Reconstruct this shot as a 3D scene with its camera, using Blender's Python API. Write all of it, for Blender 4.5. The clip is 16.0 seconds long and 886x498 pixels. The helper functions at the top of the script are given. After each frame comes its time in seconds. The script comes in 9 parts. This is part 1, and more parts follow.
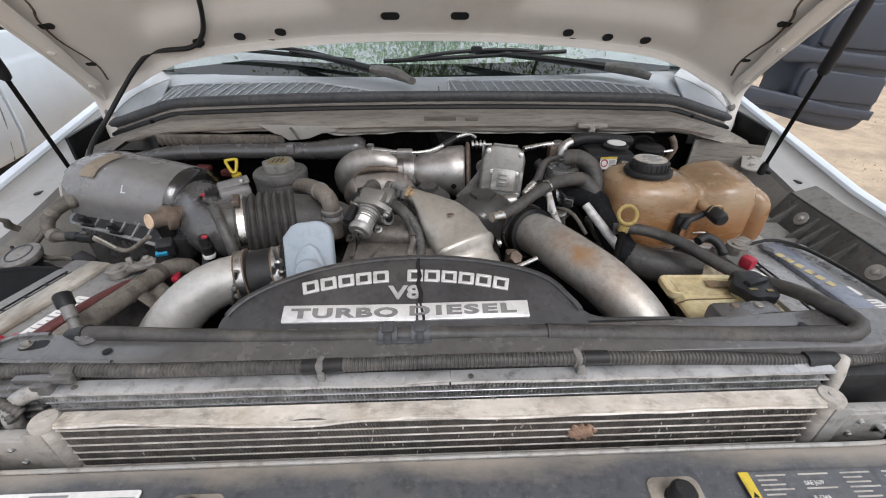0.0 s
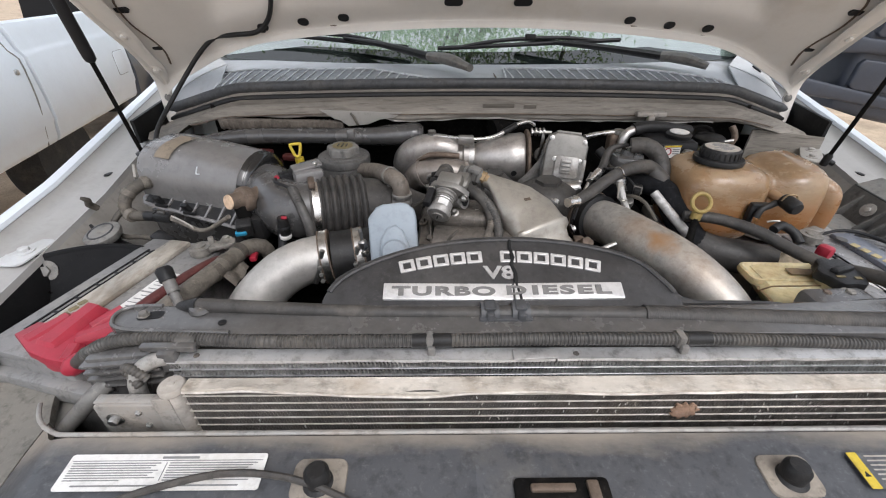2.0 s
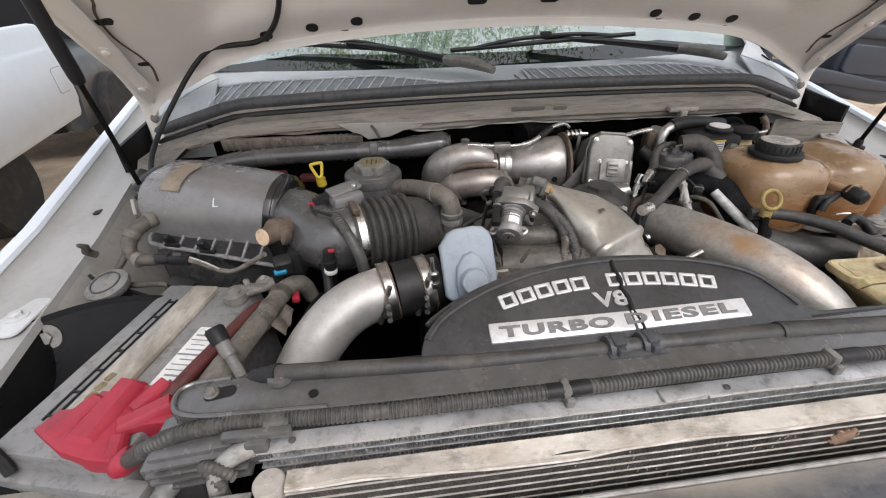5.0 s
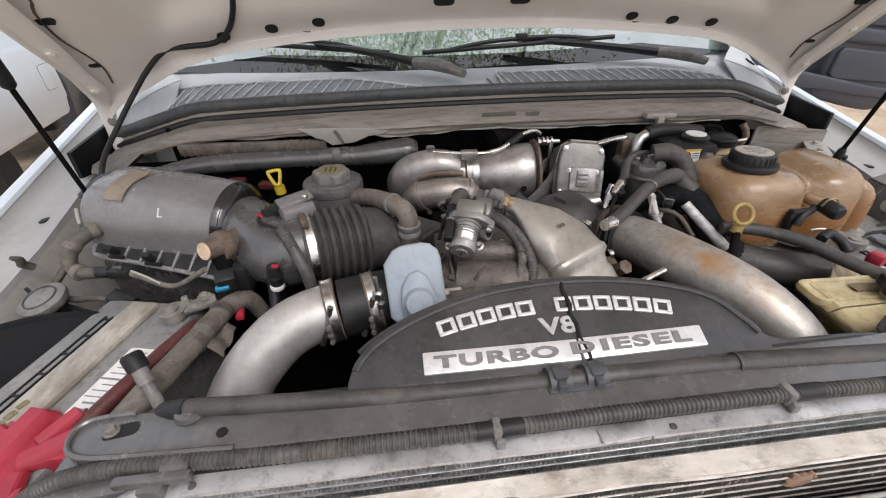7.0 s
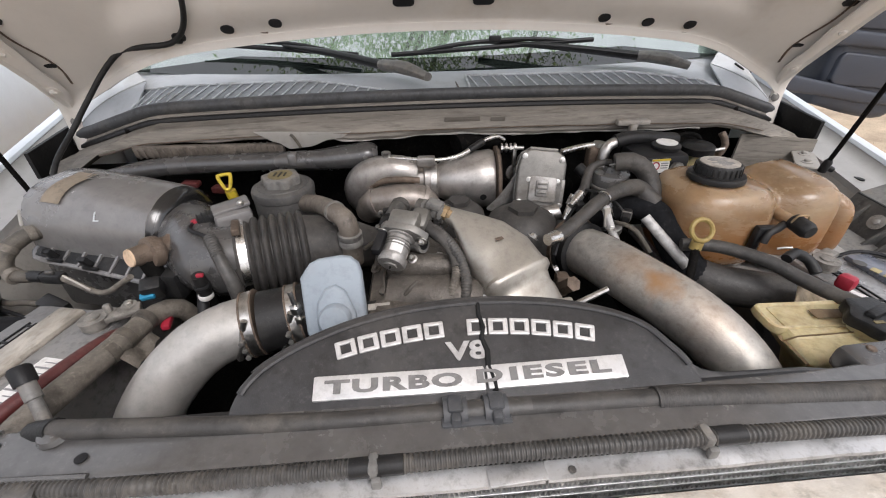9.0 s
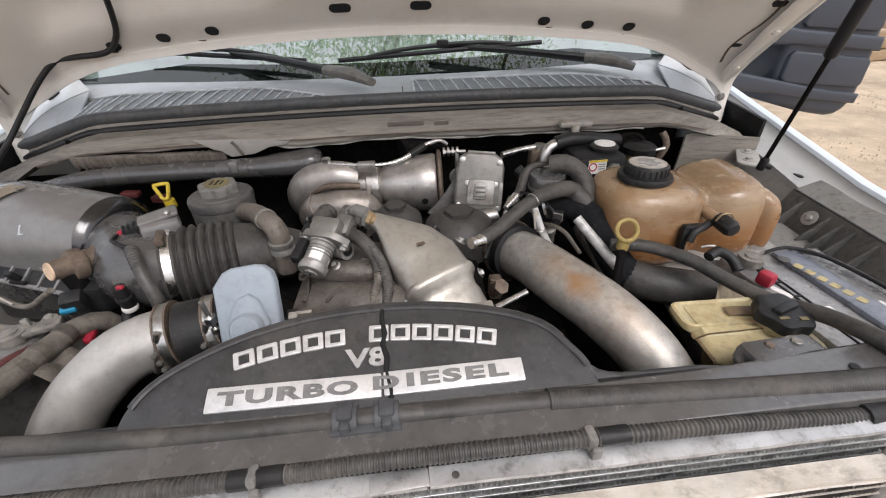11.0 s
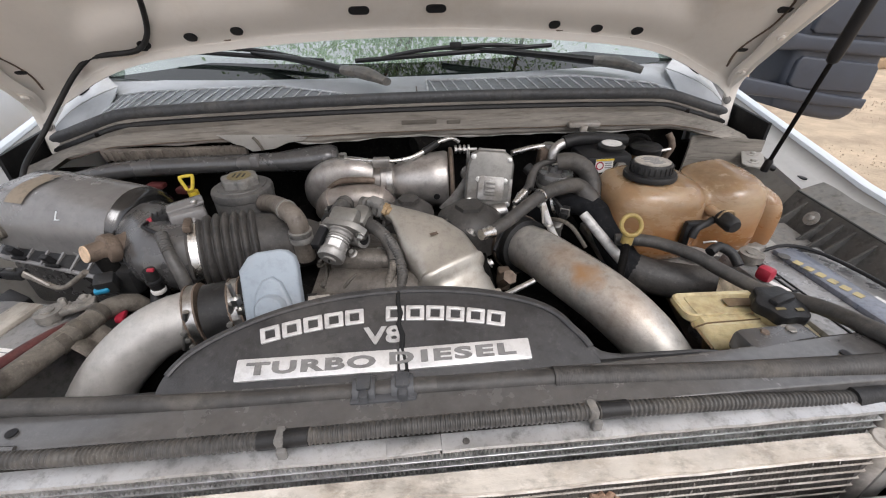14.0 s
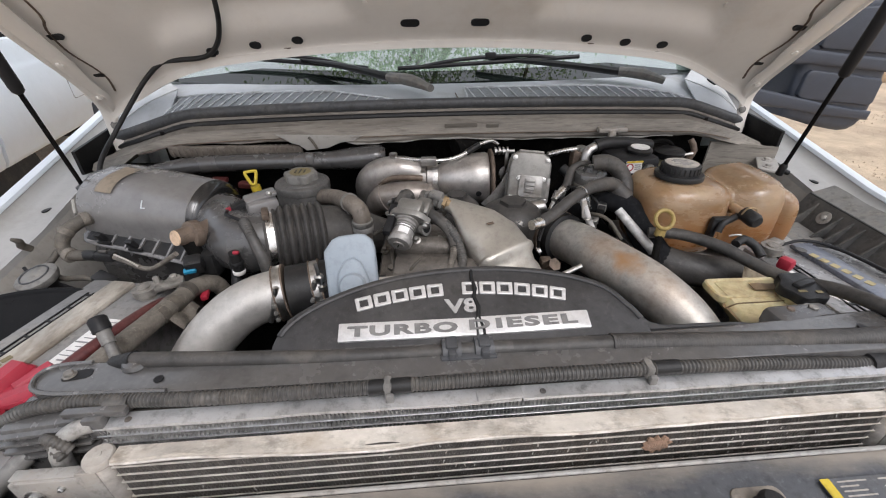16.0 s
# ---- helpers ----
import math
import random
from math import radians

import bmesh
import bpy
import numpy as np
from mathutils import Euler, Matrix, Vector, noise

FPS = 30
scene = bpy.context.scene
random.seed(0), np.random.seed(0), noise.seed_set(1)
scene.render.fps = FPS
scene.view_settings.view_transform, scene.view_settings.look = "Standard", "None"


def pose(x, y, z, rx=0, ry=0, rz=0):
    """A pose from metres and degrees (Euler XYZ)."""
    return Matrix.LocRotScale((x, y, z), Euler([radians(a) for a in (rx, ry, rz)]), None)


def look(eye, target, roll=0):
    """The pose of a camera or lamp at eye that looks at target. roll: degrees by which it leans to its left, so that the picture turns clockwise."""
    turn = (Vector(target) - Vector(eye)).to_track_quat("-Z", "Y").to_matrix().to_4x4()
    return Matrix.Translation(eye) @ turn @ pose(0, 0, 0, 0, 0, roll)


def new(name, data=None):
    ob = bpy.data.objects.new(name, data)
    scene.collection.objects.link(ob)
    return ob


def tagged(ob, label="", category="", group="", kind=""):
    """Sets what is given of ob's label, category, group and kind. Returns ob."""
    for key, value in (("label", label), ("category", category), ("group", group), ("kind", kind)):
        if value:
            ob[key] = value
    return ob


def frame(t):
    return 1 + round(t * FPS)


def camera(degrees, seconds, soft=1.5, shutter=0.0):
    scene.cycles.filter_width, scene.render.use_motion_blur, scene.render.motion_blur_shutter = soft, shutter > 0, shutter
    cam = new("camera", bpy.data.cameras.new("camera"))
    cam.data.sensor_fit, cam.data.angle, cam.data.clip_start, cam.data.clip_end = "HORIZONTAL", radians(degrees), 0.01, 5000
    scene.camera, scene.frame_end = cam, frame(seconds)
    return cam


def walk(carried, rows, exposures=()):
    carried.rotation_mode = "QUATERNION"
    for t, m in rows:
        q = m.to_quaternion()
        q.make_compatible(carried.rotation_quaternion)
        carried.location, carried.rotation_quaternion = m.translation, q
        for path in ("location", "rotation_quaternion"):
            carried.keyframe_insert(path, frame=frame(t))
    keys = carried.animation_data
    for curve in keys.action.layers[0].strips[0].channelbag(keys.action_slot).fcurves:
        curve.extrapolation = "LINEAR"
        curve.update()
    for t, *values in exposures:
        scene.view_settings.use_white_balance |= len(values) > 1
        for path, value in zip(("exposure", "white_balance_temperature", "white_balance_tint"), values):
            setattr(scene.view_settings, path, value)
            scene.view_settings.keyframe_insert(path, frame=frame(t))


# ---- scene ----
cam = camera(93.7, 16.0, soft=1.1)
METRES, EYE, TILT, LEAN, TURN = 0.85, 1.53, -32.0, 0.0, 0.0
ROWS = [
    (0.0, 0.0, 0.0, 0.0, 0.0, 0.0, -0.0),
    (0.5, -0.0033, -0.0008, 0.0022, 0.15, -0.07, -0.14),
    (1.0, -0.0287, 0.0014, 0.0003, 0.38, -0.31, -0.38),
    (1.5, -0.0939, -0.0087, -0.0133, 0.73, -0.63, -0.7),
    (2.0, -0.1346, -0.0139, -0.0201, 1.12, -0.97, -0.96),
    (2.5, -0.1333, 0.0085, -0.0045, 1.45, -1.0, -1.57),
    (3.0, -0.1565, 0.027, 0.0049, 1.13, -0.64, -1.58),
    (3.5, -0.2187, 0.0544, 0.0201, 0.33, -0.87, 0.09),
    (6.0, -0.3322, 0.0818, 0.033, -4.76, -1.15, 3.95),
    (6.5, -0.2895, 0.0934, 0.0414, -4.5, -1.24, 3.81),
    (7.0, -0.2351, 0.1078, 0.0532, -3.62, -1.27, 3.23),
    (7.5, -0.1913, 0.1267, 0.0622, -2.55, -1.24, 2.54),
    (8.0, -0.1547, 0.1391, 0.0659, -1.72, -1.16, 2.0),
    (10.5, -0.0155, 0.1366, 0.0634, -2.16, -0.72, 2.59),
    (11.0, 0.0176, 0.1337, 0.0649, -2.75, -0.73, 3.32),
    (11.5, 0.0426, 0.1297, 0.0629, -3.37, -0.79, 3.99),
    (12.0, 0.0543, 0.1294, 0.0618, -3.86, -0.88, 4.43),
    (12.5, 0.0555, 0.1275, 0.0598, -4.0, -0.92, 4.46),
    (13.0, 0.0487, 0.127, 0.0577, -3.67, -0.85, 4.06),
    (13.5, 0.0356, 0.1263, 0.0541, -3.04, -0.75, 3.44),
    (14.0, 0.0058, 0.0983, 0.0444, -1.85, -0.32, 2.33),
    (14.5, -0.0517, 0.0557, 0.0292, -0.71, 0.28, 1.5),
    (15.0, -0.0873, 0.0313, 0.0192, -0.88, 0.52, 1.38),
    (15.5, -0.0967, 0.0238, 0.0149, -1.42, 0.58, 1.45),
    (16.0, -0.104, 0.0172, 0.0127, -1.86, 0.57, 1.53),
]
walk(cam, [(t, pose(0, 0, EYE, TILT, LEAN, TURN) @ pose(METRES * x, METRES * y, METRES * z, 90 + pitch, roll, yaw)) for t, x, y, z, yaw, pitch, roll in ROWS],
     exposures=[(0.0, 0.05, 5700, 10), (2.0, 0.07, 5750, 10.5), (6.5, 0.08, 5880, 12), (8.0, 0.14, 5900, 12.5), (11.0, 0.14, 5900, 12), (13.0, 0.14, 5900, 12), (15.0, 0.07, 5800, 11.5), (16.0, 0.05, 5790, 11.5)])

# ---------------------------------------------------------------- world, sun, exposure
world = bpy.data.worlds.new("sky")
scene.world = world
world.use_nodes = True
_wn = world.node_tree
_sky = _wn.nodes.new("ShaderNodeTexSky")
_sky.sky_type = "NISHITA"
_sky.sun_disc = False
SUN_EL, SUN_ROT = radians(52), radians(151)
_sky.sun_elevation, _sky.sun_rotation = SUN_EL, SUN_ROT
_sky.air_density, _sky.dust_density, _sky.ozone_density = 1.0, 8.0, 1.0
_bg = _wn.nodes["Background"]
_bg.inputs["Strength"].default_value = 0.15
_haze = _wn.nodes.new("ShaderNodeMix")     # high white cloud over the blue
_haze.data_type = "RGBA"
_haze.inputs["Factor"].default_value = 0.60
_haze.inputs["B"].default_value = (9.4, 8.9, 8.2, 1)
_wn.links.new(_sky.outputs["Color"], _haze.inputs["A"])
_wn.links.new(_haze.outputs["Result"], _bg.inputs["Color"])

sun = new("sun", bpy.data.lights.new("sun", "SUN"))
sun.data.energy, sun.data.angle, sun.data.color = 1.3, radians(25), (1.0, 0.95, 0.88)
sun.matrix_world = look((2.2, -4.0, 6.0), (0, 0, 0))

# ---------------------------------------------------------------- building helpers
YAW = Matrix.Rotation(radians(2.1), 4, "Z")     # the truck stands a little turned
UNIT = Matrix.Identity(4)
FRAME = UNIT


def link(parent, ob):
    ob.parent = parent
    return ob


def finish(bm, name, mat, sharp=42):
    bm.transform(FRAME)
    bmesh.ops.recalc_face_normals(bm, faces=bm.faces)
    me = bpy.data.meshes.new(name)
    bm.to_mesh(me)
    bm.free()
    me.polygons.foreach_set("use_smooth", [True] * len(me.polygons))
    me.set_sharp_from_angle(angle=radians(sharp))
    me.materials.append(mat)
    return me


def part(name, bm, mat, parent, label="", sharp=42):
    ob = new(name, finish(bm, name, mat, sharp))
    ob.parent = parent
    if label:
        ob["label"] = label
    return ob


def thing(name, label, category, group="", kind=""):
    return tagged(new(name), label, category, group, kind)


def solid(name, bm, mat, label, category, group="", kind="", sharp=42):
    return tagged(new(name, finish(bm, name, mat, sharp)), label, category, group, kind)


def join(*bms):
    out = bms[0]
    for b in bms[1:]:
        me = bpy.data.meshes.new("tmp")
        b.to_mesh(me)
        b.free()
        out.from_mesh(me)
        bpy.data.meshes.remove(me)
    return out


def aim(p, d, up=(0, 0, 1)):
    """A matrix at p whose z axis points along d."""
    z = Vector(d).normalized()
    u = Vector(up)
    if abs(z.dot(u)) > 0.98:
        u = Vector((0, 1, 0))
    x = u.cross(z).normalized()
    y = z.cross(x)
    m = Matrix((x, y, z)).transposed().to_4x4()
    m.translation = p
    return m


def spline(pts, step=0.012):
    """Catmull-Rom through pts: list of (point, parameter)."""
    P = [Vector(p) for p in pts]
    if len(P) == 2:
        n = max(2, int((P[1] - P[0]).length / step))
        return [(P[0].lerp(P[1], i / n), i / n) for i in range(n + 1)]
    Q = [P[0] * 2 - P[1], *P, P[-1] * 2 - P[-2]]
    out = []
    for i in range(1, len(Q) - 2):
        a, b, c, d = Q[i - 1:i + 3]
        n = max(2, int((c - b).length / step))
        for k in range(n):
            u = k / n
            p = 0.5 * (2 * b + (c - a) * u + (2 * a - 5 * b + 4 * c - d) * u * u + (3 * b - a - 3 * c + d) * u ** 3)
            out.append((p, (i - 1 + u)))
    out.append((P[-1], len(P) - 1))
    return out


def tube(pts, r, seg=12, step=0.012, corr=None, flat=1.0):
    """A round tube through pts; r one radius or one a point; corr=(pitch, depth) gives rings."""
    if corr:
        step = corr[0] / 4
    line = spline(pts, step)
    bm = bmesh.new()
    prev = None
    up = Vector((0.13, 0.21, 0.97))
    rings = []
    for i, (p, u) in enumerate(line):
        a = line[max(i - 1, 0)][0]
        b = line[min(i + 1, len(line) - 1)][0]
        t = (b - a).normalized()
        if prev is None:
            x = up.cross(t).normalized()
        else:
            x = (prev - t * prev.dot(t)).normalized()
        prev = x
        y = t.cross(x)
        if isinstance(r, (int, float)):
            rad = r
        else:
            k = min(int(u), len(r) - 2)
            f = u - k if len(pts) > 2 else u
            f = f * f * (3 - 2 * f)
            rad = r[k] * (1 - f) + r[k + 1] * f
        if corr:
            rad += corr[1] * (0, 1, 1, 0)[i % 4]
        rings.append([bm.verts.new(p + x * rad * math.cos(2 * math.pi * j / seg) + y * flat * rad * math.sin(2 * math.pi * j / seg)) for j in range(seg)])
    for A, B in zip(rings, rings[1:]):
        for j in range(seg):
            bm.faces.new((A[j], A[(j + 1) % seg], B[(j + 1) % seg], B[j]))
    bm.faces.new(rings[0])
    bm.faces.new(rings[-1])
    return bm


def lathe(profile, m=UNIT, seg=28):
    """A turned solid: (radius, height) pairs round the z axis of m."""
    bm = bmesh.new()
    rings = []
    for r, h in profile:
        if r < 1e-6:
            rings.append([bm.verts.new(m @ Vector((0, 0, h)))])
        else:
            rings.append([bm.verts.new(m @ Vector((r * math.cos(2 * math.pi * j / seg), r * math.sin(2 * math.pi * j / seg), h))) for j in range(seg)])
    for A, B in zip(rings, rings[1:]):
        for j in range(seg):
            k = (j + 1) % seg
            if len(A) == 1 and len(B) == 1:
                continue
            if len(A) == 1:
                bm.faces.new((A[0], B[k], B[j]))
            elif len(B) == 1:
                bm.faces.new((A[j], A[k], B[0]))
            else:
                bm.faces.new((A[j], A[k], B[k], B[j]))
    for R in (rings[0], rings[-1]):
        if len(R) > 1:
            bm.faces.new(R)
    return bm


def rbox(size, bevel, m=UNIT, segs=2, taper=1.0):
    """A box of that size round the origin of m, with rounded edges; taper narrows its top."""
    bm = bmesh.new()
    bmesh.ops.create_cube(bm, size=1)
    for v in bm.verts:
        k = taper if v.co.z > 0 else 1.0
        v.co = Vector((v.co.x * size[0] * k, v.co.y * size[1] * k, v.co.z * size[2]))
    if bevel > 0:
        bmesh.ops.bevel(bm, geom=list(bm.edges), offset=min(bevel, 0.49 * min(size)), segments=segs, affect="EDGES", profile=0.5)
    bm.transform(m)
    return bm


def prism(outline, z0, z1, m=UNIT, bevel=0.0, segs=2):
    """An outline in the plane of m, pulled from z0 to z1, its upper edge rounded."""
    bm = bmesh.new()
    f = bm.faces.new([bm.verts.new((x, y, z0)) for x, y in outline])
    ext = bmesh.ops.extrude_face_region(bm, geom=[f])
    top = [v for v in ext["geom"] if isinstance(v, bmesh.types.BMVert)]
    for v in top:
        v.co.z = z1
    if bevel:
        ts = set(top)
        edges = [e for e in bm.edges if e.verts[0] in ts and e.verts[1] in ts]
        bmesh.ops.bevel(bm, geom=edges, offset=bevel, segments=segs, affect="EDGES", profile=0.5)
    bm.transform(m)
    return bm


def rounded(w, h, r, n=4, cx=0.0, cy=0.0):
    """The outline of a rectangle with round corners."""
    out = []
    for sx, sy, a0 in ((1, 1, 0), (-1, 1, 90), (-1, -1, 180), (1, -1, 270)):
        for i in range(n + 1):
            a = radians(a0 + 90 * i / n)
            out.append((cx + sx * (w / 2 - r) + r * math.cos(a), cy + sy * (h / 2 - r) + r * math.sin(a)))
    return out


def loft(sections, closed=True, cap=True):
    """A skin over sections that have the same number of points."""
    bm = bmesh.new()
    rings = [[bm.verts.new(p) for p in s] for s in sections]
    n = len(rings[0])
    for A, B in zip(rings, rings[1:]):
        for j in range(n if closed else n - 1):
            k = (j + 1) % n
            bm.faces.new((A[j], A[k], B[k], B[j]))
    if cap and closed:
        bm.faces.new(rings[0])
        bm.faces.new(rings[-1])
    return bm


def thick(bm, t):
    """Gives an open skin a thickness t."""
    bmesh.ops.recalc_face_normals(bm, faces=bm.faces)
    bmesh.ops.solidify(bm, geom=list(bm.faces), thickness=t)
    return bm


def sheet(fn, us, vs, t):
    """A curved sheet: fn(u, v) gives its points, t its thickness."""
    bm = bmesh.new()
    g = [[bm.verts.new(fn(u, v)) for v in vs] for u in us]
    for a, b in zip(g, g[1:]):
        for j in range(len(vs) - 1):
            bm.faces.new((a[j], a[j + 1], b[j + 1], b[j]))
    return thick(bm, t) if t else bm


def span(a, b, n):
    return [a + (b - a) * i / (n - 1) for i in range(n)]


def bolt(m, r=0.007, h=0.006, washer=1.7):
    """A hexagon head on a washer."""
    return join(lathe([(r * washer, 0), (r * washer, 0.0015), (r * 1.05, 0.002)], m, 18),
                lathe([(r, 0.0015), (r, h), (r * 0.8, h + 0.001)], m, 6))


def clamp_band(p, d, r, w=0.012, t=0.0015):
    """A hose clamp round the axis d at p."""
    m = aim(p, d)
    return join(lathe([(r, -w / 2), (r + t, -w / 2), (r + t, w / 2), (r, w / 2)], m, 28),
                rbox((0.018, 0.011, w * 1.05), 0.002, m @ Matrix.Translation((0, -(r + 0.006), 0))))


def letters(text, size, m, mat, parent, name="lettering", depth=0.001, spacing=1.0, xscale=1.0, bold=0.0, align="LEFT"):
    cu = bpy.data.curves.new(name, "FONT")
    cu.body, cu.size, cu.extrude, cu.space_character, cu.offset = text, size, depth, spacing, bold
    cu.align_x, cu.align_y, cu.resolution_u = align, "CENTER", 3
    ob = bpy.data.objects.new(name, cu)
    scene.collection.objects.link(ob)
    me = bpy.data.meshes.new_from_object(ob.evaluated_get(bpy.context.evaluated_depsgraph_get()))
    bpy.data.objects.remove(ob)
    me.transform(FRAME @ m @ Matrix.Diagonal((xscale, 1, 1, 1)))
    me.materials.clear()
    me.materials.append(mat)
    out = new(name, me)
    out.parent = parent
    return out


# ---------------------------------------------------------------- materials
def mat(name, color, rough=0.6, metal=0.0, var=0.25, scale=30.0, dust=None, amount=0.0, dscale=9.0, bump=0.15, bscale=400.0, coat=0.0, streak=(1, 1, 1), spec=0.5, sss=0.0, specks=0.3, speck_col=None):
    """A surface: its colour with fine variation, a second dusty or worn colour in patches, roughness that follows, and fine relief."""
    m = bpy.data.materials.new(name)
    m.use_nodes = True
    nt = m.node_tree
    N, L = nt.nodes, nt.links
    b = N["Principled BSDF"]
    tc = N.new("ShaderNodeTexCoord")
    mp = N.new("ShaderNodeMapping")
    mp.inputs["Scale"].default_value = streak
    L.new(tc.outputs["Object"], mp.inputs["Vector"])

    def noise_at(sc, detail=6.0, ro=0.6):
        n = N.new("ShaderNodeTexNoise")
        n.inputs["Scale"].default_value, n.inputs["Detail"].default_value, n.inputs["Roughness"].default_value = sc, detail, ro
        L.new(mp.outputs["Vector"], n.inputs["Vector"])
        return n
    n1 = noise_at(scale)
    r1 = N.new("ShaderNodeMapRange")
    r1.inputs["From Min"].default_value, r1.inputs["From Max"].default_value = 0.3, 0.7
    r1.inputs["To Min"].default_value, r1.inputs["To Max"].default_value = 1 - var, 1 + var
    L.new(n1.outputs["Fac"], r1.inputs["Value"])
    mul = N.new("ShaderNodeVectorMath")
    mul.operation = "SCALE"
    mul.inputs[0].default_value = color[:3]
    L.new(r1.outputs["Result"], mul.inputs["Scale"])
    col = mul.outputs["Vector"]
    rr = N.new("ShaderNodeMapRange")
    rr.inputs["To Min"].default_value, rr.inputs["To Max"].default_value = max(rough - 0.1, 0.02), min(rough + 0.12, 1)
    L.new(n1.outputs["Fac"], rr.inputs["Value"])
    rough_out = rr.outputs["Result"]
    if dust:
        n2 = noise_at(dscale, 8.0, 0.68)
        ra = N.new("ShaderNodeMapRange")
        lo = 0.62 - 0.35 * amount
        ra.inputs["From Min"].default_value, ra.inputs["From Max"].default_value = lo, lo + 0.22
        ra.inputs["To Max"].default_value = min(0.95, 0.45 + amount * 0.6)
        L.new(n2.outputs["Fac"], ra.inputs["Value"])
        mx = N.new("ShaderNodeMix")
        mx.data_type = "RGBA"
        L.new(ra.outputs["Result"], mx.inputs["Factor"])
        L.new(col, mx.inputs["A"])
        mx.inputs["B"].default_value = (*dust[:3], 1)
        col = mx.outputs["Result"]
        mr = N.new("ShaderNodeMix")
        mr.data_type = "FLOAT"
        L.new(ra.outputs["Result"], mr.inputs["Factor"])
        L.new(rough_out, mr.inputs["A"])
        mr.inputs["B"].default_value = 0.85
        rough_out = mr.outputs["Result"]
        if metal > 0:
            mm = N.new("ShaderNodeMix")
            mm.data_type = "FLOAT"
            L.new(ra.outputs["Result"], mm.inputs["Factor"])
            mm.inputs["A"].default_value, mm.inputs["B"].default_value = metal, metal * 0.25
            L.new(mm.outputs["Result"], b.inputs["Metallic"])
    if specks > 0:
        n4 = noise_at(140.0, 4.0, 0.75)
        rs = N.new("ShaderNodeMapRange")
        rs.inputs["From Min"].default_value, rs.inputs["From Max"].default_value = 0.57, 0.68
        rs.inputs["To Max"].default_value = specks
        L.new(n4.outputs["Fac"], rs.inputs["Value"])
        ms = N.new("ShaderNodeMix")
        ms.data_type = "RGBA"
        L.new(rs.outputs["Result"], ms.inputs["Factor"])
        L.new(col, ms.inputs["A"])
        ms.inputs["B"].default_value = (*(speck_col or [min(0.30 - 0.035 * i, c * 2.0 + 0.04 - 0.005 * i) for i, c in enumerate(color)]), 1)
        col = ms.outputs["Result"]
        n5 = noise_at(70.0, 5.0, 0.7)
        rd = N.new("ShaderNodeMapRange")
        rd.inputs["From Min"].default_value, rd.inputs["From Max"].default_value = 0.50, 0.30
        rd.inputs["To Max"].default_value = min(0.65, specks * 2.0)
        L.new(n5.outputs["Fac"], rd.inputs["Value"])
        mk = N.new("ShaderNodeMix")
        mk.data_type = "RGBA"
        L.new(rd.outputs["Result"], mk.inputs["Factor"])
        L.new(col, mk.inputs["A"])
        mk.inputs["B"].default_value = (color[0] * 0.25, color[1] * 0.24, color[2] * 0.22, 1)
        col = mk.outputs["Result"]
    L.new(col, b.inputs["Base Color"])
    L.new(rough_out, b.inputs["Roughness"])
    if not (dust and metal > 0):
        b.inputs["Metallic"].default_value = metal
    b.inputs["Specular IOR Level"].default_value = spec
    b.inputs["Coat Weight"].default_value = coat
    b.inputs["Coat Roughness"].default_value = 0.12
    if sss:
        b.inputs["Subsurface Weight"].default_value = sss
        b.inputs["Subsurface Radius"].default_value = (0.02, 0.012, 0.006)
        b.inputs["Subsurface Scale"].default_value = 0.5
    if bump:
        n3 = noise_at(bscale, 3.0)
        bp = N.new("ShaderNodeBump")
        bp.inputs["Strength"].default_value, bp.inputs["Distance"].default_value = bump, 0.002
        L.new(n3.outputs["Fac"], bp.inputs["Height"])
        L.new(bp.outputs["Normal"], b.inputs["Normal"])
    return m


M_plastic = mat("black_plastic", (0.015, 0.015, 0.0155), 0.40, 0, 0.3, 40, (0.050, 0.046, 0.040), 0.13, 12, 0.2, spec=0.33)
M_black = mat("clean_black_plastic", (0.008, 0.0085, 0.009), 0.45, 0, 0.25, 30, (0.028, 0.026, 0.023), 0.12, 9, 0.15, spec=0.22)
M_shroud = mat("shroud_plastic", (0.041, 0.0400, 0.0405), 0.40, 0, 0.2, 25, (0.085, 0.078, 0.070), 0.30, 7, 0.2, 700)
M_airbox = mat("grey_plastic", (0.165, 0.159, 0.155), 0.22, 0, 0.16, 20, (0.150, 0.134, 0.115), 0.22, 8, 0.03, 600, specks=0.10, spec=1.0)
M_intake = mat("intake_plastic", (0.066, 0.064, 0.063), 0.24, 0, 0.18, 24, (0.13, 0.117, 0.10), 0.26, 9, 0.04, 600, specks=0.12, spec=0.9)
M_tray = mat("tray_plastic", (0.082, 0.080, 0.077), 0.42, 0, 0.2, 25, (0.17, 0.158, 0.14), 0.34, 8, 0.15, 600)
M_worn = mat("worn_silver_letters", (0.44, 0.43, 0.42), 0.5, 0.4, 0.2, 60, (0.12, 0.115, 0.11), 0.4, 40, 0.1)
M_support = mat("support_plastic", (0.092, 0.089, 0.086), 0.24, 0, 0.2, 30, (0.165, 0.153, 0.135), 0.24, 7, 0.05, specks=0.15, spec=0.95)
M_oily = mat("oily_casting", (0.150, 0.134, 0.116), 0.36, 0.45, 0.5, 60, (0.030, 0.025, 0.020), 0.55, 30, 0.5, 400)
M_dull = mat("dull_yellow", (0.31, 0.225, 0.065), 0.5, 0, 0.15, 30, (0.18, 0.13, 0.05), 0.4, 40, 0.1)
M_dustcap = mat("dusty_cap", (0.44, 0.41, 0.37), 0.6, 0.1, 0.15, 40, (0.30, 0.265, 0.22), 0.45, 30, 0.15)
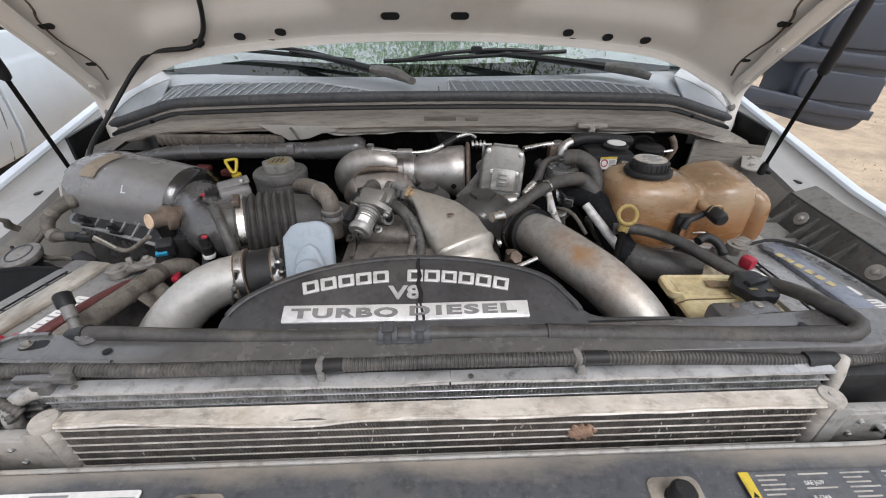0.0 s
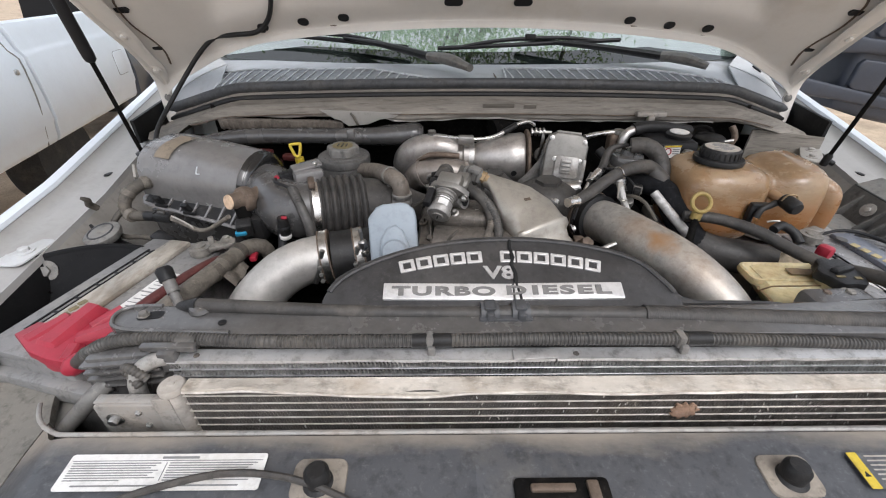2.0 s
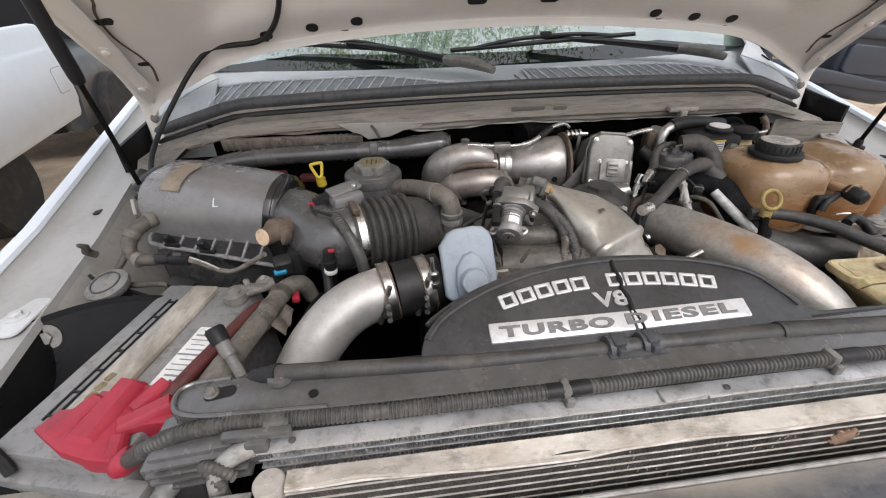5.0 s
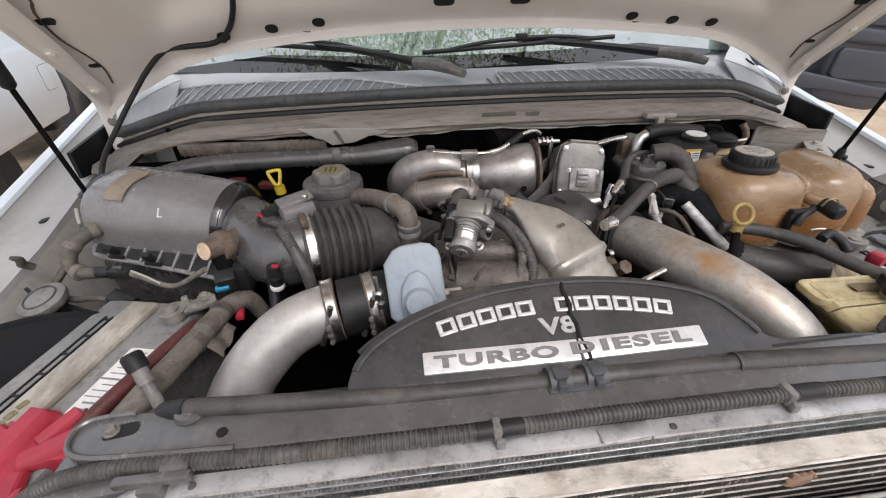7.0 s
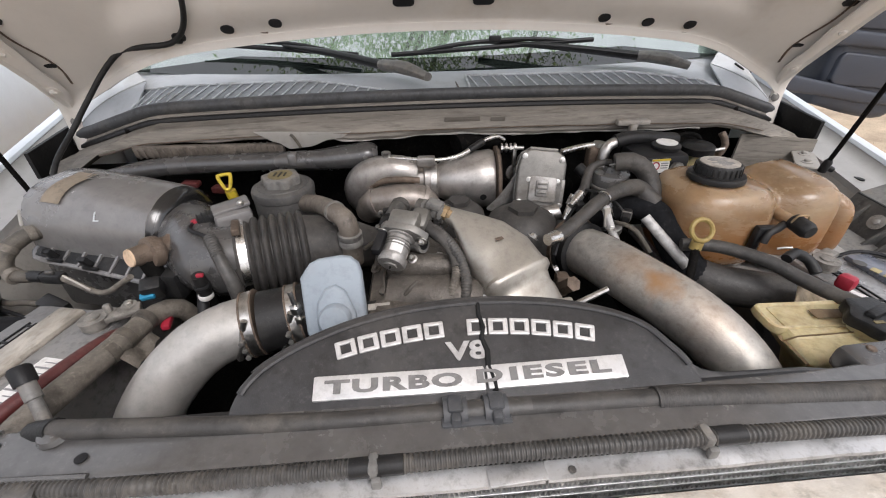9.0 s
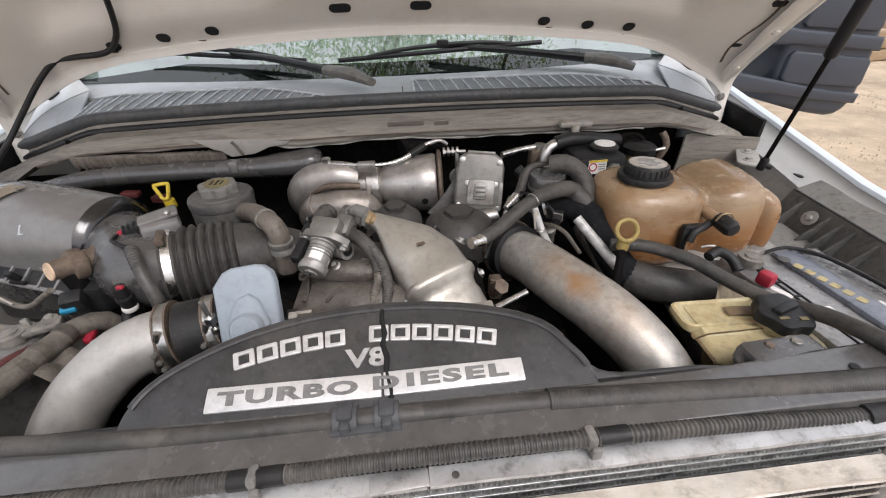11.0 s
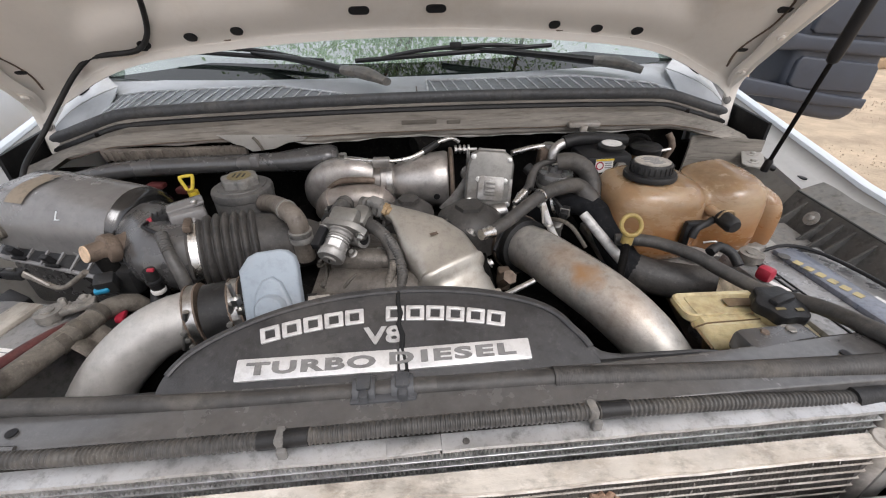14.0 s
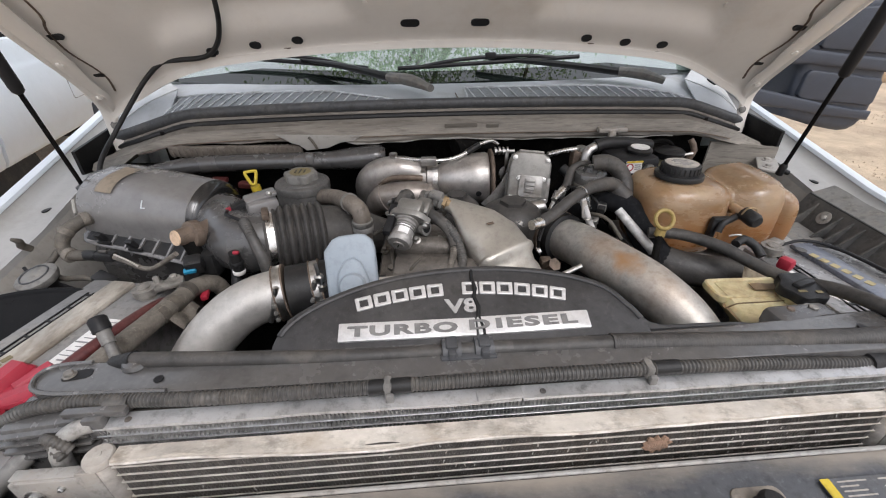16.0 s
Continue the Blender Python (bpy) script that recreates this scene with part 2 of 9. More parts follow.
M_gloss = mat("glossy_black_plastic", (0.014, 0.014, 0.0145), 0.16, 0, 0.2, 40, (0.05, 0.046, 0.04), 0.12, 12, 0.03, specks=0.1, spec=0.9)
M_rubber = mat("rubber", (0.015, 0.0147, 0.0147), 0.48, 0, 0.25, 60, (0.062, 0.057, 0.050), 0.18, 12, 0.2, spec=0.36)
M_bellows = mat("dusty_rubber", (0.046, 0.043, 0.040), 0.52, 0, 0.25, 40, (0.115, 0.103, 0.088), 0.40, 14, 0.2)
M_earthy = mat("earth_brown_sleeve", (0.075, 0.066, 0.054), 0.6, 0, 0.3, 50, (0.17, 0.145, 0.11), 0.40, 18, 0.3)
# dark metal, taken down to near black so the bay's gap shade is in the colour
M_dark = mat("dark_metal_gap_shade", (0.006, 0.0057, 0.0054), 0.8, 0.0, 0.4, 30, (0.026, 0.022, 0.018), 0.28, 14, 0.3, spec=0.08)
M_loom = mat("loom_plastic", (0.060, 0.057, 0.053), 0.46, 0, 0.3, 60, (0.150, 0.134, 0.112), 0.40, 13, 0.1)
M_alu = mat("aluminium", (0.52, 0.50, 0.47), 0.44, 0.62, 0.12, 50, (0.38, 0.35, 0.305), 0.26, 7, 0.10, 300, specks=0.12, speck_col=(0.2, 0.17, 0.14))
M_cast = mat("cast_aluminium", (0.215, 0.208, 0.192), 0.40, 0.6, 0.14, 40, (0.10, 0.085, 0.068), 0.30, 16, 0.25, 500, specks=0.14, speck_col=(0.05, 0.042, 0.035))
M_turbo = mat("turbo_steel", (0.46, 0.435, 0.41), 0.34, 0.75, 0.22, 30, (0.18, 0.14, 0.11), 0.30, 9, 0.18, 350, specks=0.18, speck_col=(0.09, 0.06, 0.045))
M_outlet = mat("heat_browned_steel", (0.35, 0.315, 0.285), 0.40, 0.65, 0.25, 28, (0.15, 0.115, 0.09), 0.36, 11, 0.2, 350, specks=0.15, speck_col=(0.07, 0.05, 0.04))
M_exh = mat("exhaust_metal", (0.17, 0.13, 0.10), 0.6, 0.5, 0.3, 30, (0.10, 0.07, 0.05), 0.4, 12, 0.3, 300)
M_elbow = mat("elbow_metal", (0.41, 0.385, 0.34), 0.38, 0.62, 0.12, 20, (0.17, 0.135, 0.105), 0.25, 14, 0.12, 400, specks=0.15, speck_col=(0.12, 0.09, 0.07))
M_steel = mat("steel", (0.55, 0.54, 0.52), 0.35, 1.0, 0.2, 80, (0.28, 0.22, 0.17), 0.25, 40, 0.1)
M_wrap = mat("black_cloth_wrap", (0.010, 0.0105, 0.012), 0.9, 0, 0.3, 50, (0.022, 0.021, 0.021), 0.3, 20, 0.5, 300, spec=0.15)
M_tape = mat("dusty_cloth_tape", (0.155, 0.138, 0.115), 0.7, 0, 0.3, 60, (0.065, 0.056, 0.046), 0.42, 22, 0.4, 300)
M_strip = mat("radiator_alu", (0.58, 0.58, 0.58), 0.42, 0.75, 0.08, 50, (0.44, 0.41, 0.37), 0.18, 24, 0.10)
M_tan = mat("dusty_alu", (0.56, 0.515, 0.45), 0.55, 0.25, 0.2, 30, (0.33, 0.26, 0.185), 0.36, 26, 0.3, 200, streak=(0.6, 1, 1), speck_col=(0.80, 0.77, 0.71))
M_core = mat("core_fins", (0.075, 0.069, 0.063), 0.75, 0.1, 0.35, 60, (0.115, 0.092, 0.070), 0.42, 12, 0.2)
M_finfold = mat("fin_fold", (0.20, 0.187, 0.172), 0.6, 0.3, 0.5, 70, (0.06, 0.05, 0.04), 0.5, 14, 0.0)
M_crack = mat("crack_gap", (0.006, 0.006, 0.006), 0.9, 0, 0.1, 50, specks=0.0)
M_egr = mat("valve_casting", (0.36, 0.35, 0.335), 0.44, 0.6, 0.2, 60, (0.16, 0.14, 0.115), 0.45, 24, 0.25, 500, specks=0.22, speck_col=(0.07, 0.06, 0.05))
M_tide = mat("dried_dust", (0.29, 0.255, 0.21), 0.85, 0, 0.3, 18, (0.11, 0.10, 0.088), 0.5, 14, 0.3, 200)
M_grime = mat("oily_grime", (0.17, 0.115, 0.06), 0.5, 0, 0.3, 60, (0.08, 0.055, 0.03), 0.5, 30, 0.2)
M_clip = mat("grey_clip", (0.17, 0.165, 0.155), 0.5, 0, 0.15, 40, (0.25, 0.225, 0.19), 0.4, 30, 0.1)
M_bracket = mat("bracket_metal", (0.36, 0.35, 0.33), 0.5, 0.3, 0.12, 30, (0.34, 0.29, 0.235), 0.4, 10, 0.15)
M_tubes = mat("core_tubes", (0.62, 0.58, 0.53), 0.5, 0.5, 0.25, 40, (0.27, 0.225, 0.175), 0.5, 18, 0.15, specks=0.15)
M_fins = mat("bright_fins", (0.66, 0.65, 0.63), 0.45, 0.5, 0.35, 90, (0.22, 0.20, 0.18), 0.4, 20, 0.0)
M_white = mat("white_paint", (0.70, 0.745, 0.80), 0.42, 0, 0.03, 8, (0.60, 0.59, 0.57), 0.05, 4, 0.03, 200, coat=0.1, specks=0.02)
M_fend = mat("grey_white_paint", (0.53, 0.54, 0.545), 0.32, 0, 0.05, 10, (0.36, 0.34, 0.305), 0.25, 6, 0.04, 200, specks=0.06)
M_apron = mat("apron_primer", (0.34, 0.325, 0.298), 0.5, 0, 0.10, 10, (0.235, 0.21, 0.178), 0.26, 5, 0.1, 200, specks=0.12)
M_hood = mat("hood_primer", (0.68, 0.648, 0.600), 0.42, 0, 0.05, 5, (0.54, 0.48, 0.40), 0.26, 4.5, 0.02, 150, specks=0.02)
M_cowl = mat("dusty_cowl", (0.198, 0.180, 0.154), 0.7, 0, 0.35, 14, (0.095, 0.083, 0.070), 0.36, 9, 0.3, 150, streak=(0.22, 1, 2.6), speck_col=(0.36, 0.33, 0.285))
M_pipepaint = mat("chipped_white_pipe", (0.50, 0.49, 0.475), 0.5, 0.2, 0.25, 50, (0.07, 0.065, 0.06), 0.34, 40, 0.2)
M_vent = mat("grey_brown_hose", (0.165, 0.142, 0.118), 0.55, 0.1, 0.25, 30, (0.09, 0.075, 0.06), 0.35, 16, 0.25)
M_seal = mat("rubber_seal", (0.060, 0.062, 0.066), 0.48, 0, 0.15, 30, (0.12, 0.112, 0.10), 0.25, 12, 0.1)
M_sill = mat("grey_painted_sill", (0.44, 0.455, 0.475), 0.38, 0, 0.06, 10, (0.27, 0.255, 0.23), 0.22, 6, 0.04, 200, specks=0.05)
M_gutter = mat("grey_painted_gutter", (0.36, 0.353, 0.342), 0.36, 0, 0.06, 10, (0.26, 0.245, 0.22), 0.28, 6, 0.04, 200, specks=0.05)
M_liner = mat("liner_plastic", (0.0065, 0.0065, 0.007), 0.30, 0, 0.2, 30, (0.016, 0.015, 0.014), 0.10, 9, 0.05, spec=0.14, specks=0.1)
M_slat = mat("pale_slat", (0.56, 0.58, 0.60), 0.45, 0, 0.12, 40, (0.28, 0.27, 0.25), 0.35, 14, 0.1)
M_grille = mat("cowl_plastic", (0.23, 0.245, 0.262), 0.34, 0, 0.15, 30, (0.22, 0.21, 0.195), 0.35, 10, 0.15)
M_mirror = mat("mirror_plastic", (0.033, 0.039, 0.054), 0.42, 0, 0.12, 30, (0.07, 0.07, 0.075), 0.2, 6, 0.3, 900, specks=0.05)
M_panel = mat("front_panel_plastic", (0.072, 0.075, 0.082), 0.36, 0, 0.12, 14, (0.15, 0.138, 0.12), 0.16, 11, 0.10)
M_shell = mat("dusty_shell", (0.17, 0.16, 0.138), 0.6, 0, 0.12, 9, (0.24, 0.21, 0.175), 0.35, 6, 0.1)
M_tank = mat("amber_plastic", (0.255, 0.165, 0.090), 0.13, 0, 0.25, 9, (0.42, 0.325, 0.215), 0.5, 6, 0.05, 200, sss=0.3, streak=(1, 1, 2.2), specks=0.12, speck_col=(0.17, 0.095, 0.045))
M_yell = mat("yellowed_plastic", (0.50, 0.425, 0.24), 0.42, 0, 0.14, 12, (0.22, 0.145, 0.065), 0.42, 17, 0.1, 200, sss=0.25, specks=0.2)
M_red = mat("red_plastic", (0.33, 0.020, 0.040), 0.40, 0, 0.12, 25, (0.22, 0.035, 0.04), 0.3, 12, 0.1, specks=0.12)
M_darkred = mat("dark_red_rubber", (0.085, 0.018, 0.017), 0.5, 0, 0.2, 25, (0.095, 0.06, 0.05), 0.24, 12, 0.1)
M_yellow = mat("yellow_plastic", (0.60, 0.45, 0.03), 0.45, 0, 0.12, 30, (0.30, 0.22, 0.05), 0.28, 30, 0.1)
M_olive = mat("olive_yellow", (0.19, 0.155, 0.07), 0.5, 0, 0.2, 30, (0.12, 0.10, 0.06), 0.4, 40, 0.1)
M_blue = mat("blue_grey_plastic", (0.285, 0.325, 0.365), 0.5, 0, 0.05, 12, (0.28, 0.29, 0.30), 0.3, 18, 0.1, specks=0.1)
M_cyan = mat("blue_clip", (0.02, 0.21, 0.36), 0.45, 0, 0.1, 30, specks=0.05)
M_brass = mat("dirty_brass", (0.42, 0.30, 0.16), 0.5, 0.6, 0.25, 40, (0.20, 0.15, 0.10), 0.5, 25, 0.3)
M_patch = mat("brown_sticker", (0.25, 0.205, 0.150), 0.6, 0, 0.2, 30, (0.14, 0.115, 0.09), 0.4, 30, 0.1)
M_stain = mat("stained_paper", (0.55, 0.46, 0.33), 0.7, 0, 0.2, 30, (0.20, 0.14, 0.08), 0.5, 45, 0.2, specks=0.25)
M_peach = mat("bare_plug_face", (0.68, 0.50, 0.34), 0.6, 0.1, 0.15, 60, (0.42, 0.30, 0.2), 0.4, 40, 0.2)
M_letter = mat("silver_letters", (0.62, 0.61, 0.60), 0.45, 0.55, 0.12, 60, (0.40, 0.38, 0.35), 0.35, 40, 0.1, specks=0.15)
M_inlay = mat("sunk_letter_grey", (0.16, 0.155, 0.15), 0.5, 0, 0.15, 60, (0.20, 0.19, 0.175), 0.35, 40, 0.1)
M_badge = mat("silver_badge", (0.68, 0.67, 0.66), 0.42, 0.5, 0.1, 60, (0.40, 0.38, 0.35), 0.3, 30, 0.1, specks=0.15)
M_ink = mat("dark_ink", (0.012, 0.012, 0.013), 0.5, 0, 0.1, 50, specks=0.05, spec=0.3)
M_grey_ink = mat("grey_ink", (0.22, 0.22, 0.22), 0.6, 0, 0.1, 50, specks=0.05)
M_label = mat("white_label", (0.72, 0.71, 0.69), 0.5, 0, 0.05, 30, (0.52, 0.48, 0.42), 0.35, 14, 0.0, specks=0.15)
M_label_dark = mat("dark_label", (0.085, 0.088, 0.095), 0.45, 0, 0.1, 30, (0.14, 0.13, 0.12), 0.35, 12, 0.0)
M_batt = mat("battery_case", (0.215, 0.213, 0.21), 0.45, 0, 0.12, 14, (0.30, 0.275, 0.235), 0.35, 7, 0.12)
M_batt_r = mat("battery_case_grey", (0.26, 0.26, 0.262), 0.24, 0, 0.25, 14, (0.22, 0.208, 0.19), 0.34, 10, 0.05, spec=0.8)
M_batt_blue = mat("battery_blue_label", (0.150, 0.165, 0.205), 0.26, 0, 0.25, 14, (0.17, 0.172, 0.18), 0.42, 12, 0.05, spec=0.7)
M_batt_film = mat("battery_dirt_band", (0.39, 0.36, 0.31), 0.28, 0, 0.4, 26, (0.17, 0.135, 0.095), 0.50, 22, 0.1, spec=0.7, streak=(1, 0.4, 1))
M_gold = mat("gold_print", (0.42, 0.35, 0.17), 0.5, 0, 0.15, 30, (0.30, 0.25, 0.15), 0.35, 30)
M_lead = mat("lead_post", (0.27, 0.255, 0.23), 0.5, 0.6, 0.3, 80, (0.36, 0.335, 0.285), 0.34, 40, 0.4)
M_bright = mat("bright_steel", (0.66, 0.65, 0.63), 0.25, 1.0, 0.12, 60, (0.35, 0.31, 0.27), 0.2, 30, 0.05)
M_mud = mat("dry_mud", (0.31, 0.20, 0.135), 0.95, 0, 0.25, 60, (0.22, 0.13, 0.085), 0.45, 50, 0.8)
M_earth = mat("ground_earth", (0.52, 0.41, 0.29), 0.95, 0, 0.25, 3.0, (0.24, 0.17, 0.115), 0.32, 0.9, 0.8, 25)
M_stone = mat("gravel", (0.53, 0.43, 0.32), 0.9, 0, 0.35, 6.0, (0.36, 0.27, 0.19), 0.4, 3.0, 0.4, 60)
M_tyre = mat("tyre_rubber", (0.025, 0.025, 0.026), 0.8, 0, 0.2, 20, (0.08, 0.07, 0.06), 0.4, 8, 0.2)
M_darkpaint = mat("dark_grey_paint", (0.045, 0.05, 0.06), 0.35, 0, 0.1, 6, (0.12, 0.11, 0.10), 0.35, 4, 0.05, coat=0.4, specks=0.15)
M_wood = mat("weathered_timber", (0.34, 0.24, 0.14), 0.85, 0, 0.25, 10, (0.20, 0.15, 0.10), 0.45, 6, 0.4, 80, streak=(1, 8, 8))
M_bark = mat("bark", (0.13, 0.095, 0.065), 0.9, 0, 0.35, 10, (0.07, 0.05, 0.035), 0.5, 6, 0.8, 40)
M_leaf = mat("leaves", (0.09, 0.15, 0.055), 0.4, 0, 0.4, 2.0, (0.14, 0.20, 0.075), 0.5, 1.2, 0.0, specks=0.05)


def let_light_through(m, share):
    """Thin leaves pass part of the light."""
    N, L = m.node_tree.nodes, m.node_tree.links
    b, out = N["Principled BSDF"], N["Material Output"]
    tl = N.new("ShaderNodeBsdfTranslucent")
    tl.inputs["Color"].default_value = (0.34, 0.46, 0.20, 1)
    mx = N.new("ShaderNodeMixShader")
    mx.inputs["Fac"].default_value = share
    L.new(b.outputs[0], mx.inputs[1])
    L.new(tl.outputs[0], mx.inputs[2])
    L.new(mx.outputs[0], out.inputs["Surface"])


let_light_through(M_leaf, 0.62)


def rust_stained():
    """Right charge pipe: bare aluminium with one rust stain near its bend."""
    m = mat("aluminium_rust_stained", (0.44, 0.42, 0.385), 0.46, 0.6, 0.2, 60, (0.27, 0.235, 0.185), 0.30, 9, 0.15, 300, specks=0.2, speck_col=(0.14, 0.11, 0.08))
    nt = m.node_tree
    N, L = nt.nodes, nt.links
    b = N["Principled BSDF"]
    tc = N.new("ShaderNodeTexCoord")
    nz = N.new("ShaderNodeTexNoise")
    nz.inputs["Scale"].default_value, nz.inputs["Detail"].default_value = 45, 8
    L.new(tc.outputs["Object"], nz.inputs["Vector"])
    fac = None
    for centre, rad, gain in (((0.222, 0.556, 1.176), 0.034, 0.9), ((0.205, 0.60, 1.175), 0.05, 0.3), ((0.262, 0.50, 1.16), 0.06, 0.25)):
        d = N.new("ShaderNodeVectorMath")
        d.operation = "DISTANCE"
        L.new(tc.outputs["Object"], d.inputs[0])
        d.inputs[1].default_value = centre
        a = N.new("ShaderNodeMath")
        a.operation = "MULTIPLY_ADD"
        L.new(nz.outputs["Fac"], a.inputs[0])
        a.inputs[1].default_value, a.inputs[2].default_value = -0.05, 0.025
        s = N.new("ShaderNodeMath")
        L.new(d.outputs["Value"], s.inputs[0])
        L.new(a.outputs[0], s.inputs[1])
        r = N.new("ShaderNodeMapRange")
        r.inputs["From Min"].default_value, r.inputs["From Max"].default_value = rad, rad * 0.15
        r.inputs["To Max"].default_value = gain
        L.new(s.outputs[0], r.inputs["Value"])
        if fac is None:
            fac = r.outputs["Result"]
        else:
            mxm = N.new("ShaderNodeMath")
            mxm.operation = "MAXIMUM"
            L.new(fac, mxm.inputs[0])
            L.new(r.outputs["Result"], mxm.inputs[1])
            fac = mxm.outputs[0]
    old = b.inputs["Base Color"].links[0].from_socket
    mx = N.new("ShaderNodeMix")
    mx.data_type = "RGBA"
    L.new(fac, mx.inputs["Factor"])
    L.new(old, mx.inputs["A"])
    mx.inputs["B"].default_value = (0.42, 0.24, 0.11, 1)
    L.new(mx.outputs["Result"], b.inputs["Base Color"])
    return m


M_alu_rust = rust_stained()


def fluid_stained(base):
    """Reservoir plastic: the fluid shows through deeper below an uneven line."""
    nt = base.node_tree
    N, L = nt.nodes, nt.links
    b = N["Principled BSDF"]
    tc = N.new("ShaderNodeTexCoord")
    sp = N.new("ShaderNodeSeparateXYZ")
    L.new(tc.outputs["Object"], sp.inputs[0])
    nz = N.new("ShaderNodeTexNoise")
    nz.inputs["Scale"].default_value, nz.inputs["Detail"].default_value = 14, 5
    L.new(tc.outputs["Object"], nz.inputs["Vector"])
    ad = N.new("ShaderNodeMath")
    ad.operation = "MULTIPLY_ADD"
    L.new(nz.outputs["Fac"], ad.inputs[0])
    ad.inputs[1].default_value = 0.035
    L.new(sp.outputs["Z"], ad.inputs[2])
    r = N.new("ShaderNodeMapRange")
    r.inputs["From Min"].default_value, r.inputs["From Max"].default_value = 1.225, 1.165
    r.inputs["To Max"].default_value = 0.75
    L.new(ad.outputs[0], r.inputs["Value"])
    old = b.inputs["Base Color"].links[0].from_socket
    mx = N.new("ShaderNodeMix")
    mx.data_type = "RGBA"
    L.new(r.outputs["Result"], mx.inputs["Factor"])
    L.new(old, mx.inputs["A"])
    mx.inputs["B"].default_value = (0.30, 0.135, 0.045, 1)
    L.new(mx.outputs["Result"], b.inputs["Base Color"])


fluid_stained(M_tank)


def dust_tide(base, front, rear, color):
    """Dust that has dried in an uneven tide towards the rear edge of the panel."""
    N, L = base.node_tree.nodes, base.node_tree.links
    b = N["Principled BSDF"]
    tc = N.new("ShaderNodeTexCoord")
    sp = N.new("ShaderNodeSeparateXYZ")
    L.new(tc.outputs["Object"], sp.inputs[0])
    nz = N.new("ShaderNodeTexNoise")
    nz.inputs["Scale"].default_value, nz.inputs["Detail"].default_value, nz.inputs["Roughness"].default_value = 16, 8, 0.65
    smear = N.new("ShaderNodeVectorMath")
    smear.operation = "MULTIPLY"
    smear.inputs[1].default_value = (0.35, 1.0, 1.0)
    L.new(tc.outputs["Object"], smear.inputs[0])
    L.new(smear.outputs[0], nz.inputs["Vector"])
    tilt = N.new("ShaderNodeMath")
    tilt.operation = "MULTIPLY_ADD"
    L.new(sp.outputs["X"], tilt.inputs[0])
    tilt.inputs[1].default_value = -0.0366
    L.new(sp.outputs["Y"], tilt.inputs[2])
    ad = N.new("ShaderNodeMath")
    ad.operation = "MULTIPLY_ADD"
    L.new(nz.outputs["Fac"], ad.inputs[0])
    ad.inputs[1].default_value = 0.070
    L.new(tilt.outputs[0], ad.inputs[2])
    r = N.new("ShaderNodeMapRange")
    r.inputs["From Min"].default_value, r.inputs["From Max"].default_value = front + 0.035, rear + 0.035
    r.inputs["To Max"].default_value = 0.85
    L.new(ad.outputs[0], r.inputs["Value"])
    old = b.inputs["Base Color"].links[0].from_socket
    mx = N.new("ShaderNodeMix")
    mx.data_type = "RGBA"
    L.new(r.outputs["Result"], mx.inputs["Factor"])
    L.new(old, mx.inputs["A"])
    mx.inputs["B"].default_value = (*color, 1)
    L.new(mx.outputs["Result"], b.inputs["Base Color"])


dust_tide(M_panel, 0.238, 0.262, (0.29, 0.255, 0.21))


def glass(name, tint, mirror=0.06, dusty=0.0):
    """Thin glass: clear, mirroring by angle, its dust film tinted as a painted leaf reflection."""
    m = bpy.data.materials.new(name)
    m.use_nodes = True
    nt = m.node_tree
    N, L = nt.nodes, nt.links
    N.remove(N["Principled BSDF"])
    tr = N.new("ShaderNodeBsdfTransparent")
    tr.inputs["Color"].default_value = (*tint, 1)
    gl = N.new("ShaderNodeBsdfGlossy")
    gl.inputs["Roughness"].default_value = 0.012
    lw = N.new("ShaderNodeLayerWeight")
    lw.inputs["Blend"].default_value = 0.5
    steep = N.new("ShaderNodeMath")
    steep.operation = "POWER"
    L.new(lw.outputs["Facing"], steep.inputs[0])
    steep.inputs[1].default_value = 5.0
    fr = N.new("ShaderNodeMapRange")
    fr.inputs["To Min"].default_value = mirror
    L.new(steep.outputs[0], fr.inputs["Value"])
    # diffuse pale green: dust film that also carries the reflected foliage as colour
    df = N.new("ShaderNodeBsdfDiffuse")
    df.inputs["Color"].default_value = (0.58, 0.76, 0.66, 1)
    nz = N.new("ShaderNodeTexNoise")
    nz.inputs["Scale"].default_value, nz.inputs["Detail"].default_value = 14, 8
    tc = N.new("ShaderNodeTexCoord")
    L.new(tc.outputs["Object"], nz.inputs["Vector"])
    rg = N.new("ShaderNodeMapRange")
    rg.inputs["From Min"].default_value, rg.inputs["From Max"].default_value = 0.35, 0.75
    rg.inputs["To Min"].default_value, rg.inputs["To Max"].default_value = dusty * 0.55, dusty
    L.new(nz.outputs["Fac"], rg.inputs["Value"])
    md = N.new("ShaderNodeMixShader")
    L.new(rg.outputs["Result"], md.inputs["Fac"])
    L.new(tr.outputs[0], md.inputs[1])
    L.new(df.outputs[0], md.inputs[2])
    mx = N.new("ShaderNodeMixShader")
    L.new(fr.outputs["Result"], mx.inputs["Fac"])
    L.new(md.outputs[0], mx.inputs[1])
    L.new(gl.outputs[0], mx.inputs[2])
    L.new(mx.outputs[0], N["Material Output"].inputs["Surface"])
    return m


M_glass = glass("window_glass", (0.62, 0.72, 0.68))
# half-strength green film paints the bright tree reflection on the glass
M_windshield = glass("windshield_glass", (0.30, 0.38, 0.35), 0.50, 0.50)
M_frit = glass("fired_black_border", (0.008, 0.008, 0.009), 0.14, 0.03)

# ---------------------------------------------------------------- ground and surroundings
GZ = -0.15     # level of the ground
FRAME = Matrix.Translation((0, 0, GZ))


